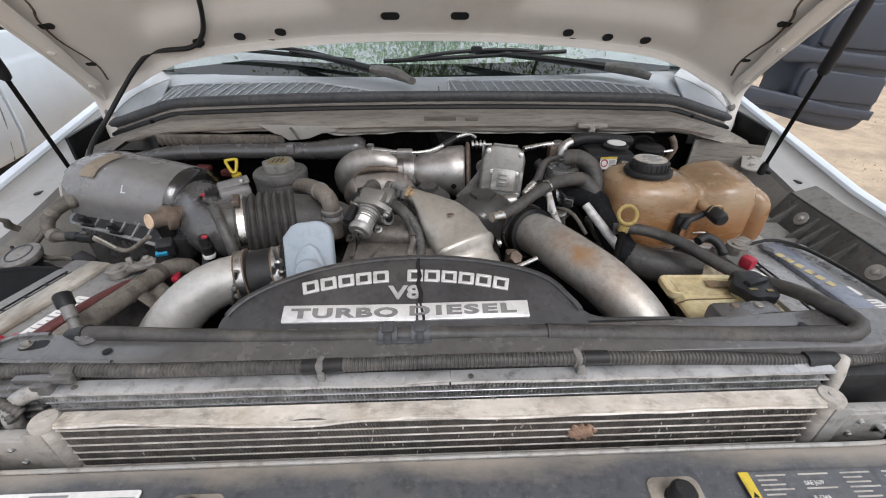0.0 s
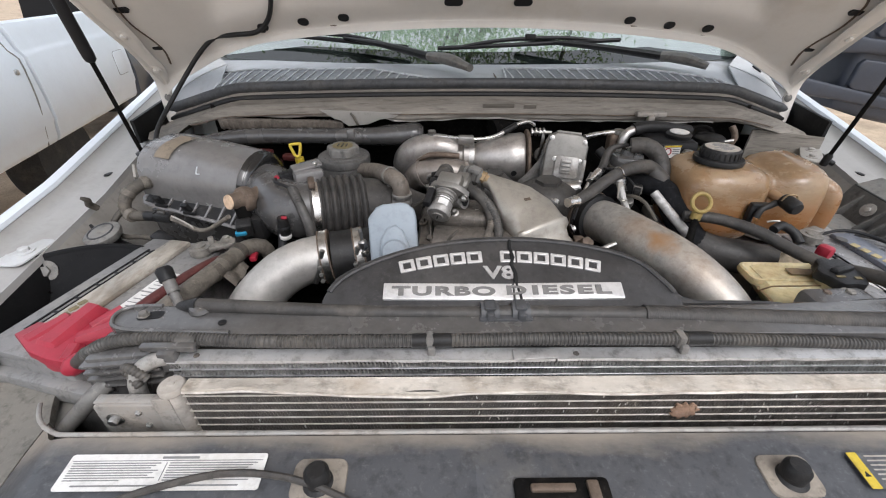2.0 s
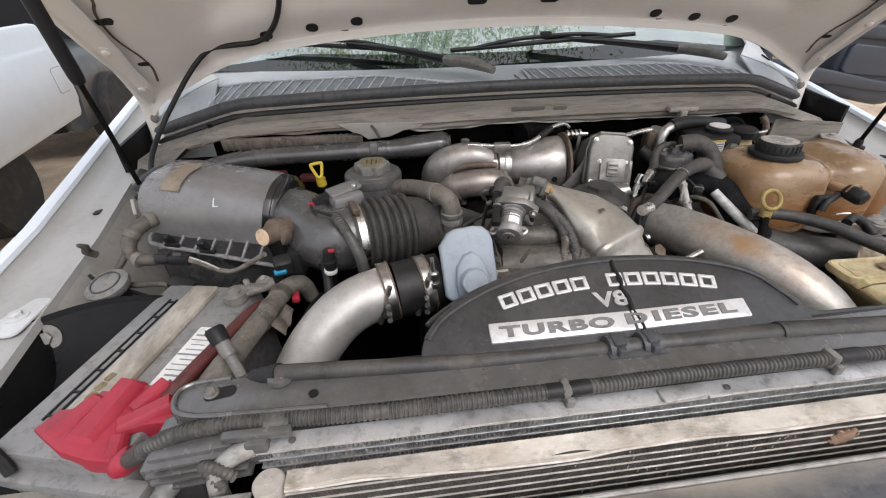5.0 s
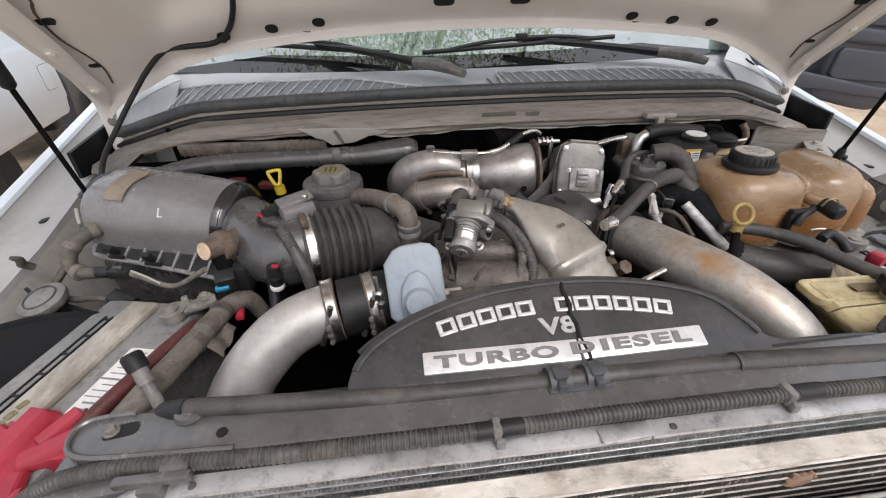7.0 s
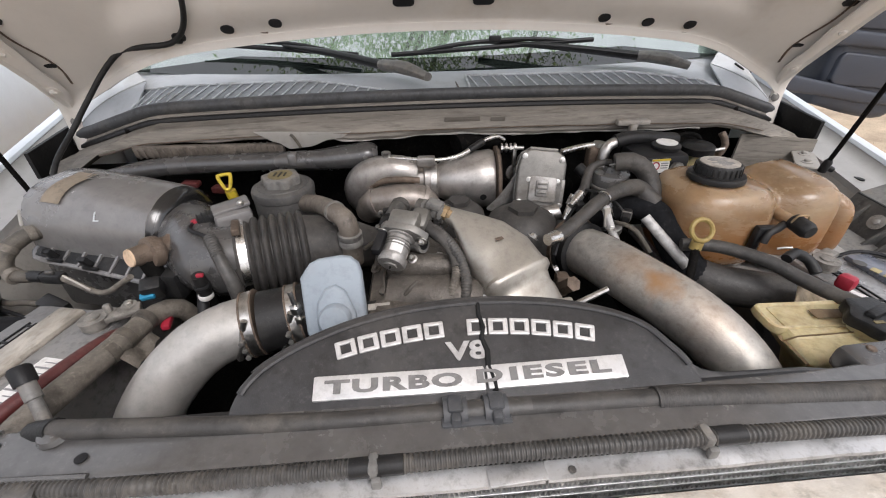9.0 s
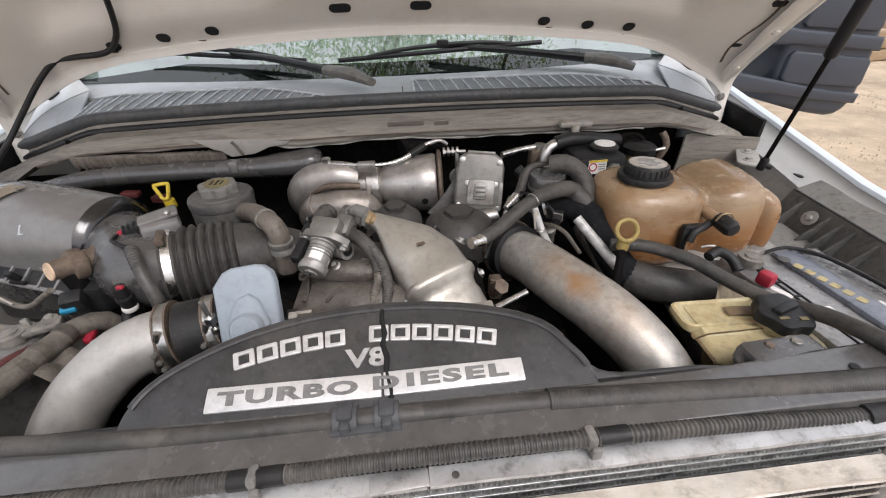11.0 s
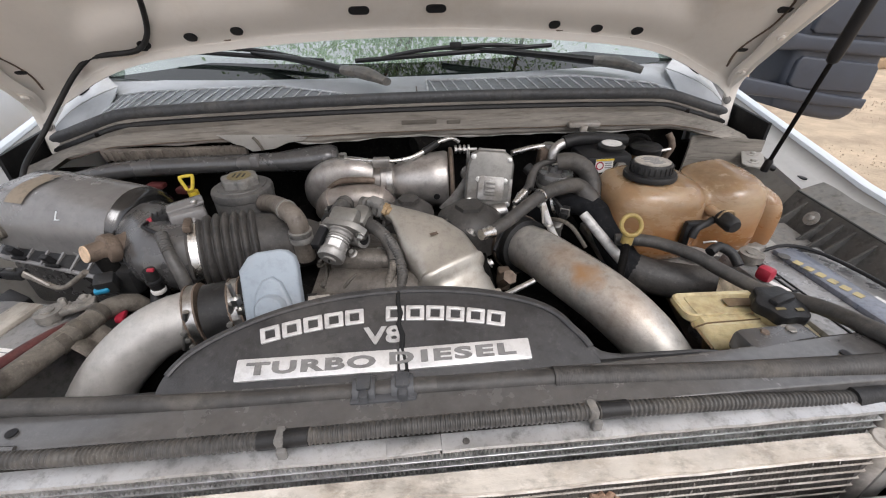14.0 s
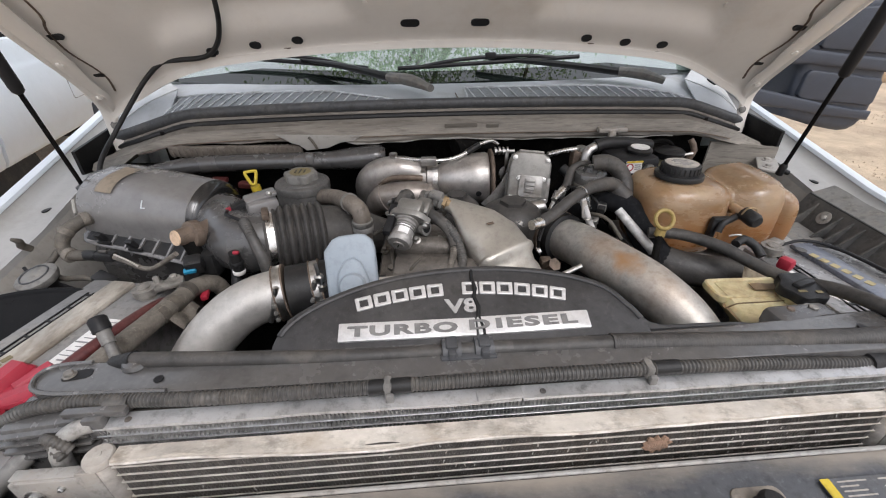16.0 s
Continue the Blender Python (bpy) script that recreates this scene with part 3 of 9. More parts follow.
def ground_patch():
    bm = bmesh.new()
    xs = [-400, -120, -40, -16] + span(-10, 12, 45) + [18, 40, 120, 400]
    ys = [-400, -100, -30, -10] + span(-4, 16, 41) + [24, 60, 150, 400]
    g = [[bm.verts.new((x, y, 0.0 if abs(x) > 14 or abs(y) > 18 else 0.035 * noise.noise((x * 0.7, y * 0.7, 3)))) for y in ys] for x in xs]
    for a, b in zip(g, g[1:]):
        for j in range(len(ys) - 1):
            bm.faces.new((a[j], b[j], b[j + 1], a[j + 1]))
    return bm


solid("ground", ground_patch(), M_earth, "bare tan dirt ground with dark leaf litter patches", "ground", kind="structure")


def gravel():
    rnd = random.Random(4)
    verts, faces = [], []
    for i in range(5200):
        if i % 3:
            x, y = rnd.uniform(1.6, 7.5), rnd.uniform(1.2, 9)
        else:
            x, y = rnd.uniform(-5.5, -1.3), rnd.uniform(1.5, 7)
        s = rnd.uniform(0.005, 0.014) * (1.6 if rnd.random() < 0.08 else 1)
        a = rnd.uniform(0, 6.3)
        k = len(verts)
        for q, (dx, dy) in enumerate(((1, 0.1), (0.2, 1), (-1, 0.2), (-0.1, -0.9))):
            r = s * rnd.uniform(0.6, 1.2)
            verts.append((x + r * (dx * math.cos(a) - dy * math.sin(a)), y + r * (dx * math.sin(a) + dy * math.cos(a)), -0.01))
        verts.append((x, y, s * rnd.uniform(0.2, 0.4) + 0.006))
        faces += [(k, k + 1, k + 4), (k + 1, k + 2, k + 4), (k + 2, k + 3, k + 4), (k + 3, k, k + 4)]
    me = bpy.data.meshes.new("gravel")
    me.from_pydata(verts, [], faces)
    me.materials.append(M_stone)
    return me


gravel_bed = tagged(new("gravel", gravel()), "loose pale stones and dry crumbs on the dirt", "gravel", kind="stuff")
gravel_bed.location.z = GZ


def tree(name, base, height, crown, spread, leaves, seed, label, low=0.45, leaf=(0.035, 0.085)):
    """A tapered trunk, limbs and a crown of many small leaf clumps."""
    rnd = random.Random(seed)
    t = thing(name, label, "tree")
    bx, by = base
    top = Vector((bx + rnd.uniform(-.4, .4), by + rnd.uniform(-.4, .4), height * 0.8))
    bm = tube([(bx, by, -0.1), (bx + .1, by, height * 0.25), (bx - .1, by + .1, height * 0.5), tuple(top)], [0.26, 0.2, 0.15, 0.05], 10, 0.4)
    tips = []
    for i in range(9):
        a = rnd.uniform(0, 6.28)
        h0 = height * rnd.uniform(low * 0.8, 0.75)
        s = Vector((bx, by, h0))
        e = Vector(crown) + Vector((math.cos(a) * spread * rnd.uniform(.5, .9), math.sin(a) * spread * rnd.uniform(.5, .9), rnd.uniform(-.2, .3) * spread))
        mid = s.lerp(e, 0.5) + Vector((0, 0, rnd.uniform(.1, .6)))
        bm = join(bm, tube([tuple(s), tuple(mid), tuple(e)], [0.09, 0.06, 0.015], 6, 0.5))
        tips += [s.lerp(mid, .7), mid, mid.lerp(e, .5), e]
    part("trunk", bm, M_bark, t)
    verts, faces = [], []
    for i in range(leaves):
        c = rnd.choice(tips)
        p = c + Vector([rnd.gauss(0, spread * 0.20) for _ in range(3)])
        s = rnd.uniform(*leaf)
        q = Euler([rnd.uniform(0, 6.28) for _ in range(3)]).to_matrix()
        k = len(verts)
        for dx, dy, dz in ((-1.4, 0, 0), (0, .55, .15), (1.4, 0, 0), (0, -.55, .15)):
            verts.append(p + q @ Vector((dx * s, dy * s, dz * s)))
        faces.append((k, k + 1, k + 2, k + 3))
    me = bpy.data.meshes.new("crown")
    me.from_pydata([tuple(v) for v in verts], [], faces)
    me.materials.append(M_leaf)
    ob = new("crown", me)
    ob.parent = t
    return t


tree("shade_tree", (4.2, 9.0), 8.5, (0.0, 3.1, 8.8), 3.6, 80000, 3, "broad shade tree with green leaves over the cab", leaf=(0.022, 0.05))
tree("roadside_tree", (-7.5, 15.0), 9.0, (-7.5, 15.0, 5.4), 3.6, 5000, 5, "green leafy tree standing behind the parked vehicles", 0.3)
tree("roadside_tree", (8.0, 19.0), 9.0, (8.0, 19.0, 5.4), 3.8, 5000, 6, "green leafy tree at the edge of the dirt yard", 0.3)
tree("roadside_tree", (0.0, 24.0), 10.0, (0.0, 24.0, 6.0), 4.5, 5000, 7, "tall green tree far behind the truck", 0.3)


def timber_stack():
    t = thing("timber_stack", "weathered brown timber beams lying stacked on dirt", "timber")
    rnd = random.Random(2)
    for k, (x, y, z) in enumerate(((9.6, 9.2, 0.12), (9.9, 9.5, 0.12), (9.8, 9.4, 0.34), (9.4, 10.2, 0.12), (9.7, 10.2, 0.34), (10.2, 10.6, 0.56))):
        part("beam", rbox((4.2, 0.24, 0.2), 0.02, pose(x, y, z, 0, 0, 8 + rnd.uniform(-6, 6))), M_wood, t)
    return t


timber_stack()


def wheel(parent, p, r, w, axis):
    m = aim(p, axis)
    part("tyre", lathe([(r * .62, -w / 2), (r * .93, -w / 2), (r, -w * .38), (r, w * .38), (r * .93, w / 2), (r * .62, w / 2)], m, 40), M_tyre, parent)
    rim = part("rim", lathe([(0, w * .30), (r * .16, w * .34), (r * .2, w * .24), (r * .5, w * .12), (r * .58, w * .42), (r * .62, w * .44), (r * .62, -w * .4), (0, -w * .4)], m, 40), M_letter, parent)
    bm = bmesh.new()
    for k in range(8):
        a = 2 * math.pi * k / 8
        bm = join(bm, lathe([(r * .055, w * .12), (r * .055, w * .2), (0, w * .21)], m @ Matrix.Translation((r * .32 * math.cos(a), r * .32 * math.sin(a), 0)), 10))
    part("rim_hole", bm, M_ink, rim)


def side_profile_loft(profile, stations):
    """Body side of a vehicle: profile (offset, z) swept along stations (x, y, nx, ny)."""
    return loft([[(x + nx * o, y + ny * o, z) for o, z in profile] for x, y, nx, ny in stations])


def white_pickup():
    """The neighbouring pickup: cab and cargo bed seen from its side."""
    t = thing("parked_pickup", "dusty white pickup truck parked alongside", "pickup truck")
    a, b = Vector((-2.50, 1.0, 0)), Vector((-3.30, 4.32, 0))
    d = (b - a).normalized()
    n = Vector((d.y, -d.x, 0))
    if n.x < 0:
        n = -n

    def st(s):
        p = a + d * s
        return (p.x, p.y, n.x, n.y)
    L = (b - a).length
    bed = [(-1.7, 0.70), (-0.05, 0.675), (-0.02, 0.685), (0.0, 0.72), (0.018, 0.815), (0.030, 0.835), (0.035, 1.0), (0.03, 1.235), (0.012, 1.262), (0.0, 1.285), (-0.015, 1.38), (-0.04, 1.425), (-0.09, 1.435), (-0.12, 1.42), (-0.12, 1.0), (-1.7, 1.0)]
    part("cargo_bed", side_profile_loft(bed, [st(L - 1.475), st(L - 1.2), st(L - 0.6), st(L - 0.16), (*st(L - 0.08)[:2], n.x * 0.97, n.y * 0.97)]), M_white, t)
    cab = [(-1.7, 0.70), (-0.05, 0.675), (-0.02, 0.685), (0.0, 0.72), (0.018, 0.815), (0.030, 0.835), (0.035, 1.0), (0.03, 1.235), (0.0, 1.285), (-0.03, 1.40), (-0.25, 1.85), (-1.7, 1.86)]
    part("cab", side_profile_loft(cab, [st(-1.2), st(L - 2.3), st(L - 1.515)]), M_white, t)
    def seam(rows, r, nm):
        pts = []
        for k, o, z in rows:
            q = st(L + k)
            pts.append((q[0] + q[2] * o, q[1] + q[3] * o, z))
        part(nm, tube(pts, r, 6, 0.05), M_clip, t)
    seam(((-1.630, -0.012, 0.690), (-1.625, 0.012, 0.80), (-1.60, 0.034, 0.95), (-1.575, 0.035, 1.10), (-1.565, 0.030, 1.235), (-1.58, 0.0, 1.285), (-1.60, -0.03, 1.40)), 0.005, "door_gap")
    part("bed_gap", side_profile_loft([(o - 0.035, z) for o, z in cab[1:10]] + [(-0.3, 1.40), (-0.3, 0.70)], [st(L - 1.52), st(L - 1.47)]), M_grey_ink, t)
    fx = st(L - 0.26)
    m = Matrix((Vector((d.x, d.y, 0)), Vector((0, 0, 1)), n)).transposed().to_4x4()
    m.translation = (fx[0] + n.x * 0.034, fx[1] + n.y * 0.034, 1.02)
    part("fuel_door", prism(rounded(0.20, 0.19, 0.03), -0.01, 0.006, m, 0.003), M_white, t)
    ring = [(x * 1.0, y * 1.0) for x, y in rounded(0.208, 0.198, 0.032)]
    part("fuel_door_gap", prism(ring, -0.012, 0.0025, m), M_grey_ink, t)
    hx = st(L - 1.652)
    m2 = m.copy()
    m2.translation = (hx[0] + n.x * 0.035, hx[1] + n.y * 0.035, 1.17)
    part("door_lock", lathe([(0.018, -0.01), (0.018, 0.006), (0.012, 0.009)], m2, 16), M_steel, t)
    for s in (L - 0.95, -0.5):
        p = a + d * s - n * 0.45
        wheel(t, (p.x, p.y, 0.40), 0.40, 0.26, n)
    rear = a + d * (L - 0.05)
    m3 = m.copy()
    m3.translation = (rear.x - n.x * .60, rear.y - n.y * .60, 0.62)
    part("bumper", rbox((0.16, 0.16, 0.9), 0.03, m3), M_plastic, t)
    return t


white_pickup()


def dark_suv():
    t = thing("parked_suv", "dark grey vehicle with alloy wheel parked behind", "car")
    d = Vector((-0.22, 0.975, 0)).normalized()
    n = Vector((d.y, -d.x, 0))
    a = Vector((-3.75, 5.0, 0))

    def st(s, k=1.0):
        p = a + d * s
        return (p.x, p.y, n.x * k, n.y * k)
    body = [(-1.7, 0.42), (-0.02, 0.38), (0.02, 0.5), (0.05, 0.8), (0.03, 1.02), (-0.05, 1.10), (-0.1, 1.14), (-1.7, 1.2)]
    part("body", side_profile_loft(body, [st(-0.15), st(0.2), st(2.5), st(4.4)]), M_darkpaint, t)
    cabin = [(-1.6, 1.12), (-0.1, 1.12), (-0.35, 1.62), (-0.5, 1.68), (-1.5, 1.68)]
    part("cabin", side_profile_loft(cabin, [st(1.2), st(1.6), st(4.2)]), M_ink, t)
    for k in (0.62, 3.4):
        p = a + d * k
        wheel(t, (p.x, p.y, 0.42), 0.42, 0.26, n)
    return t


dark_suv()

# ---------------------------------------------------------------- the truck's body
FRAME = YAW
truck = thing("pickup_truck", "white pickup truck with open engine bay, dusty inside", "pickup truck")


def fender_x(y):
    return 0.93 + 0.10 * (min(y, 1.45) - 0.77)


def fender_z(y):
    return 1.166 + 0.085 * (y - 0.8) + 0.075 * max(0.0, y - 0.8)


def fender(s):
    secs = []
    for y in (-0.17, -0.08, 0.2, 0.5, 0.8, 1.1, 1.4, 1.64):
        X, Z = fender_x(y), fender_z(y)
        X -= max(0, 0.1 - y) * 0.12
        skin = [(X + .07, Z - .75), (X + .06, Z - .25), (X + .045, Z - .10), (X + .02, Z - .025), (X + .008, Z - .004), (X - .002, Z - .001), (X - .013, Z - .005),
                (X - .016, Z - .012), (X - .010, Z - .020), (X + .01, Z - .045), (X + .03, Z - .25), (X + .04, Z - .75)]
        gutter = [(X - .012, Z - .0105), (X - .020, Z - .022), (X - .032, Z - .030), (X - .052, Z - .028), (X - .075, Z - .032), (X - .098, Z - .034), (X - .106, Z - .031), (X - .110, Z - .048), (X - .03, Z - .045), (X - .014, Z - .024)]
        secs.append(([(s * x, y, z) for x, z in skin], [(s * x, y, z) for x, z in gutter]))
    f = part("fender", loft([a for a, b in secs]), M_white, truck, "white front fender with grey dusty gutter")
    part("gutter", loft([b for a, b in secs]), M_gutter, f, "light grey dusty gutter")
    for y in (0.44, 0.88, 0.60):
        m = pose(s * (fender_x(y) - 0.075), y, fender_z(y) - 0.0318)
        if y == 0.60:
            part("fender_bolt", join(prism(rounded(0.05, 0.085, 0.012), 0, 0.003, m, 0.001), bolt(m @ Matrix.Translation((0, 0, 0.003)), 0.009, 0.007)), M_fend, f)
        else:
            part("slot_hole", prism(rounded(0.011, 0.022, 0.005), -0.001, 0.0012, m), M_ink, f)
    m = pose(s * (fender_x(0.53) - 0.05), 0.50, fender_z(0.5) - 0.018)
    part("bump_stop", rbox((0.035, 0.045, 0.026), 0.008, m), M_rubber, f)


def inner_fender(s):
    def fn(u, v):
        X = fender_x(u) - 0.104
        return (s * (X - v * 0.13 - 0.02 * math.sin(3.1 * v)), u, fender_z(u) - 0.042 - v * 0.40)
    part("inner_fender", sheet(fn, span(0.62, 1.12, 8), span(0, 1, 8), 0.004), M_apron, truck, "tan dusty primer inner fender wall")
    part("wheel_liner", sheet(fn, span(-0.1, 0.615, 8), span(0, 1, 8), 0.004), M_liner, truck, "black plastic wheel liner")


for s in (-1, 1):
    fender(s)
    inner_fender(s)


def arch(x):
    """Fall and set-back of the cowl: nearly level, then bent down towards each fender."""
    a = abs(x)
    e = math.sqrt(max(0.0, a - 0.60) ** 2 + 0.0006) - 0.0245 if a > 0.60 else 0.0
    return -0.010 - 0.045 * min(a, 0.63) ** 2 - 0.33 * e, 0.07 * min(a, 0.63) ** 2 + 0.36 * e


def cowl_surface(x, d):
    """Painted cowl top, d metres behind its front edge; it rises level with the glass."""
    dz, dy = arch(x)
    return (x, 1.05 + dy + d, 1.315 + dz * (1.0 - 0.95 * min(1.0, d / 0.19)) + 0.065 * d + 0.004 * math.sin(min(3.14, 17 * d)))


def cowl():
    prof = [(1.06, 1.236), (0.994, 1.2445), (0.990, 1.252), (0.992, 1.262), (1.001, 1.271), (1.006, 1.281), (1.011, 1.291), (1.022, 1.296), (1.028, 1.306), (1.036, 1.316), (1.08, 1.318)]

    def fn(u, v):
        y, z = prof[v]
        dz, dy = arch(u)
        k = min(1.0, 0.52 + 0.08 * v)
        wave = (0.006 * noise.noise((u * 7, 1.5, 0)) + 0.003 * noise.noise((u * 23, 3.5, 0))) if v < 3 else 0.0012 * noise.noise((u * 15, v * 2.0, 0))
        rise = 0.0
        if v < 4:     # the lower edge lifts towards the passenger side
            rise = 0.011 * min(1.0, max(0.0, (-0.22 - u) / 0.10)) * min(1.0, (1.271 - z) / 0.0265)
        return (u, y + dy * (1.0 if v > 6 else 0.35) + 0.5 * wave, z + dz * k + wave + rise)
    c = part("cowl_panel", sheet(fn, span(-0.84, 0.84, 57), range(len(prof)), 0.003), M_cowl, truck, "dusty tan cowl panel with dirt streaks")

    part("crease", tube([(x, y - 0.0045, z) for x, y, z in (fn(u, 3) for u in span(-0.74, 0.72, 60))], 0.0013, 6, 0.03), M_exh, c, "dark crease along the panel")
    for u0, w, dz in ((0.030, 0.075, -0.002), (0.105, 0.030, -0.004)):
        x, y, z = fn(u0, 5)
        p = part("patch_plate", rbox((w, 0.002, 0.016), 0.0006, pose(x, y - 0.0055, z + dz, 28)), M_cowl, c)
        for k in (-1, 1):
            part("rivet_hole", rbox((0.003, 0.0024, 0.003), 0.0, pose(x + k * w * 0.36, y - 0.0060, z + dz + 0.003, 28)), M_ink, p)
    us = span(-0.29, 0.56, 70)
    part("edge_lip", tube([fn(u, 1) for u in us], [max(0.0006, 0.0016 + 0.0022 * noise.noise((u * 31, 7.5, 0)) + 0.001 * noise.noise((u * 90, 2.5, 0))) for u in us], 6, 0.012), M_apron, c, "pale flaking edge")

    def top(u, v):
        return cowl_surface(u, v * (0.185 + 0.05 * (u / .84) ** 2))
    part("cowl_top", sheet(top, span(-0.86, 0.86, 49), span(0, 1, 5), 0.003), M_sill, truck, "light grey painted cowl top")
    part("cowl_seam", rbox((0.0025, 0.10, 0.002), 0.0, pose(0.030, 1.125, 1.3175)), M_exh, truck)
    line = []
    for x in span(-0.835, 0.835, 33):
        dz, dy = arch(x)
        line.append((x, 1.040 + dy, 1.322 + dz))
    line = [(-0.846, line[0][1] + 0.004, line[0][2] - 0.020)] + line + [(0.846, line[-1][1] + 0.004, line[-1][2] - 0.020)]
    seal = part("cowl_seal", tube(line, 0.0155, 12, 0.02, flat=0.8), M_seal, truck, "grey rubber hood seal")
    part("seal_lip", tube([(x, y - 0.012, z - 0.022) for x, y, z in line], 0.007, 8, 0.02), M_rubber, seal)
    for x in (-0.28, 0.21, -0.62):
        dz, dy = arch(x)
        part("clip", rbox((0.008, 0.006, 0.008), 0.002, pose(x, 1.000, 1.262 + dz)), M_ink, c)
    # corner of the bulkhead below the cowl's end, behind the coolant tank; darker colour paints its shade
    def corner(u, v):
        return (0.668 + 0.185 * u + 0.012 * (1 - u) * math.cos(3.1 * v), 1.035 - 0.035 * u - 0.012 * max(0.0, 0.12 - u) / 0.12, 1.206 - 0.012 * u - 0.30 * v)
    part("bulkhead_corner", sheet(corner, span(0, 1, 9), span(0, 1, 8), 0.004), M_cowl, truck, "tan dusty bulkhead corner, darkened in colour for shade")
    part("bulkhead_tab", prism([(-0.395, 1.263), (-0.20, 1.256), (-0.222, 1.244), (-0.252, 1.241), (-0.283, 1.229), (-0.330, 1.225), (-0.348, 1.238), (-0.362, 1.242)], -0.002, 0.002,
         Matrix.Translation((0, 0.990, 0)) @ Matrix(((1, 0, 0, 0), (0, 0, -1, 0), (0, 1, 0, 0), (0, 0, 0, 1))), 0.001), M_apron, truck, "pale flaking sheet tab")
    part("tab_rib", tube([(-0.322, 0.986, 1.256), (-0.315, 0.985, 1.248), (-0.306, 0.985, 1.228)], 0.003, 8), M_earthy, truck)
    # near-black colour paints the shade behind the engine
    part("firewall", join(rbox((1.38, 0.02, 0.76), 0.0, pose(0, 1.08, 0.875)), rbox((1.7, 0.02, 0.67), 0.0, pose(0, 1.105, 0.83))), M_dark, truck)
    for s in (-1, 1):
        part("side_closeout", prism([(1.012, 1.175), (1.08, 1.168), (1.175, 1.172), (1.175, 1.247), (1.012, 1.230)], -0.004, 0.004,
             Matrix.Translation((s * 0.862, 0, 0)) @ Matrix(((0, 0, 1, 0), (1, 0, 0, 0), (0, 1, 0, 0), (0, 0, 0, 1)))), M_black, truck, "black foam closeout panel")
        m = pose(s * 0.80, 0.955, 1.163, 0, 0, -s * 35)
        part("hinge_bracket", join(prism(rounded(0.045, 0.11, 0.015), 0, 0.004, m, 0.001), bolt(m @ Matrix.Translation((0, 0.03, 0.004))), bolt(m @ Matrix.Translation((0, -0.025, 0.004)))), M_apron, truck)
    return c


cowl()


def cowl_grilles():
    """Two slatted intakes; each narrows towards the wiper pivot or the fender."""
    for a, b, t0, lean in ((-0.70, -0.128, -0.30, 0.010), (0.055, 0.668, 0.44, -0.006)):
        def fn(u, v):
            k = 1.0 - 0.88 * max(0.0, (u - t0) / (b - t0))
            x, y, z = cowl_surface(u, 0.020 + 0.082 * v * k)
            return (x, y, z + 0.005)
        us = span(a, b, 30)
        g = part("cowl_grille", sheet(fn, us, span(0, 1, 4), 0.003), M_grille, truck, "grey slatted air intake grille")
        rim = [fn(a, v) for v in (0.0, 0.5)] + [fn(u, 1.0) for u in us]
        part("grille_rim", tube([(x, y, z + 0.002) for x, y, z in rim], 0.0028, 6, 0.03), M_slat, g)
        n = 23
        for i in range(n):
            u = a + (b - a) * (i + 0.5) / n
            k = 1.0 - 0.88 * max(0.0, (u - t0) / (b - t0))
            p0 = Vector(fn(u, 0.06)) + Vector((-lean * k, 0, 0.0025))
            p1 = Vector(fn(u, 0.94)) + Vector((lean * k, 0, 0.0025))
            part("slat", tube([tuple(p0), tuple(p1)], 0.0016, 6, 0.2), M_slat, g)


cowl_grilles()


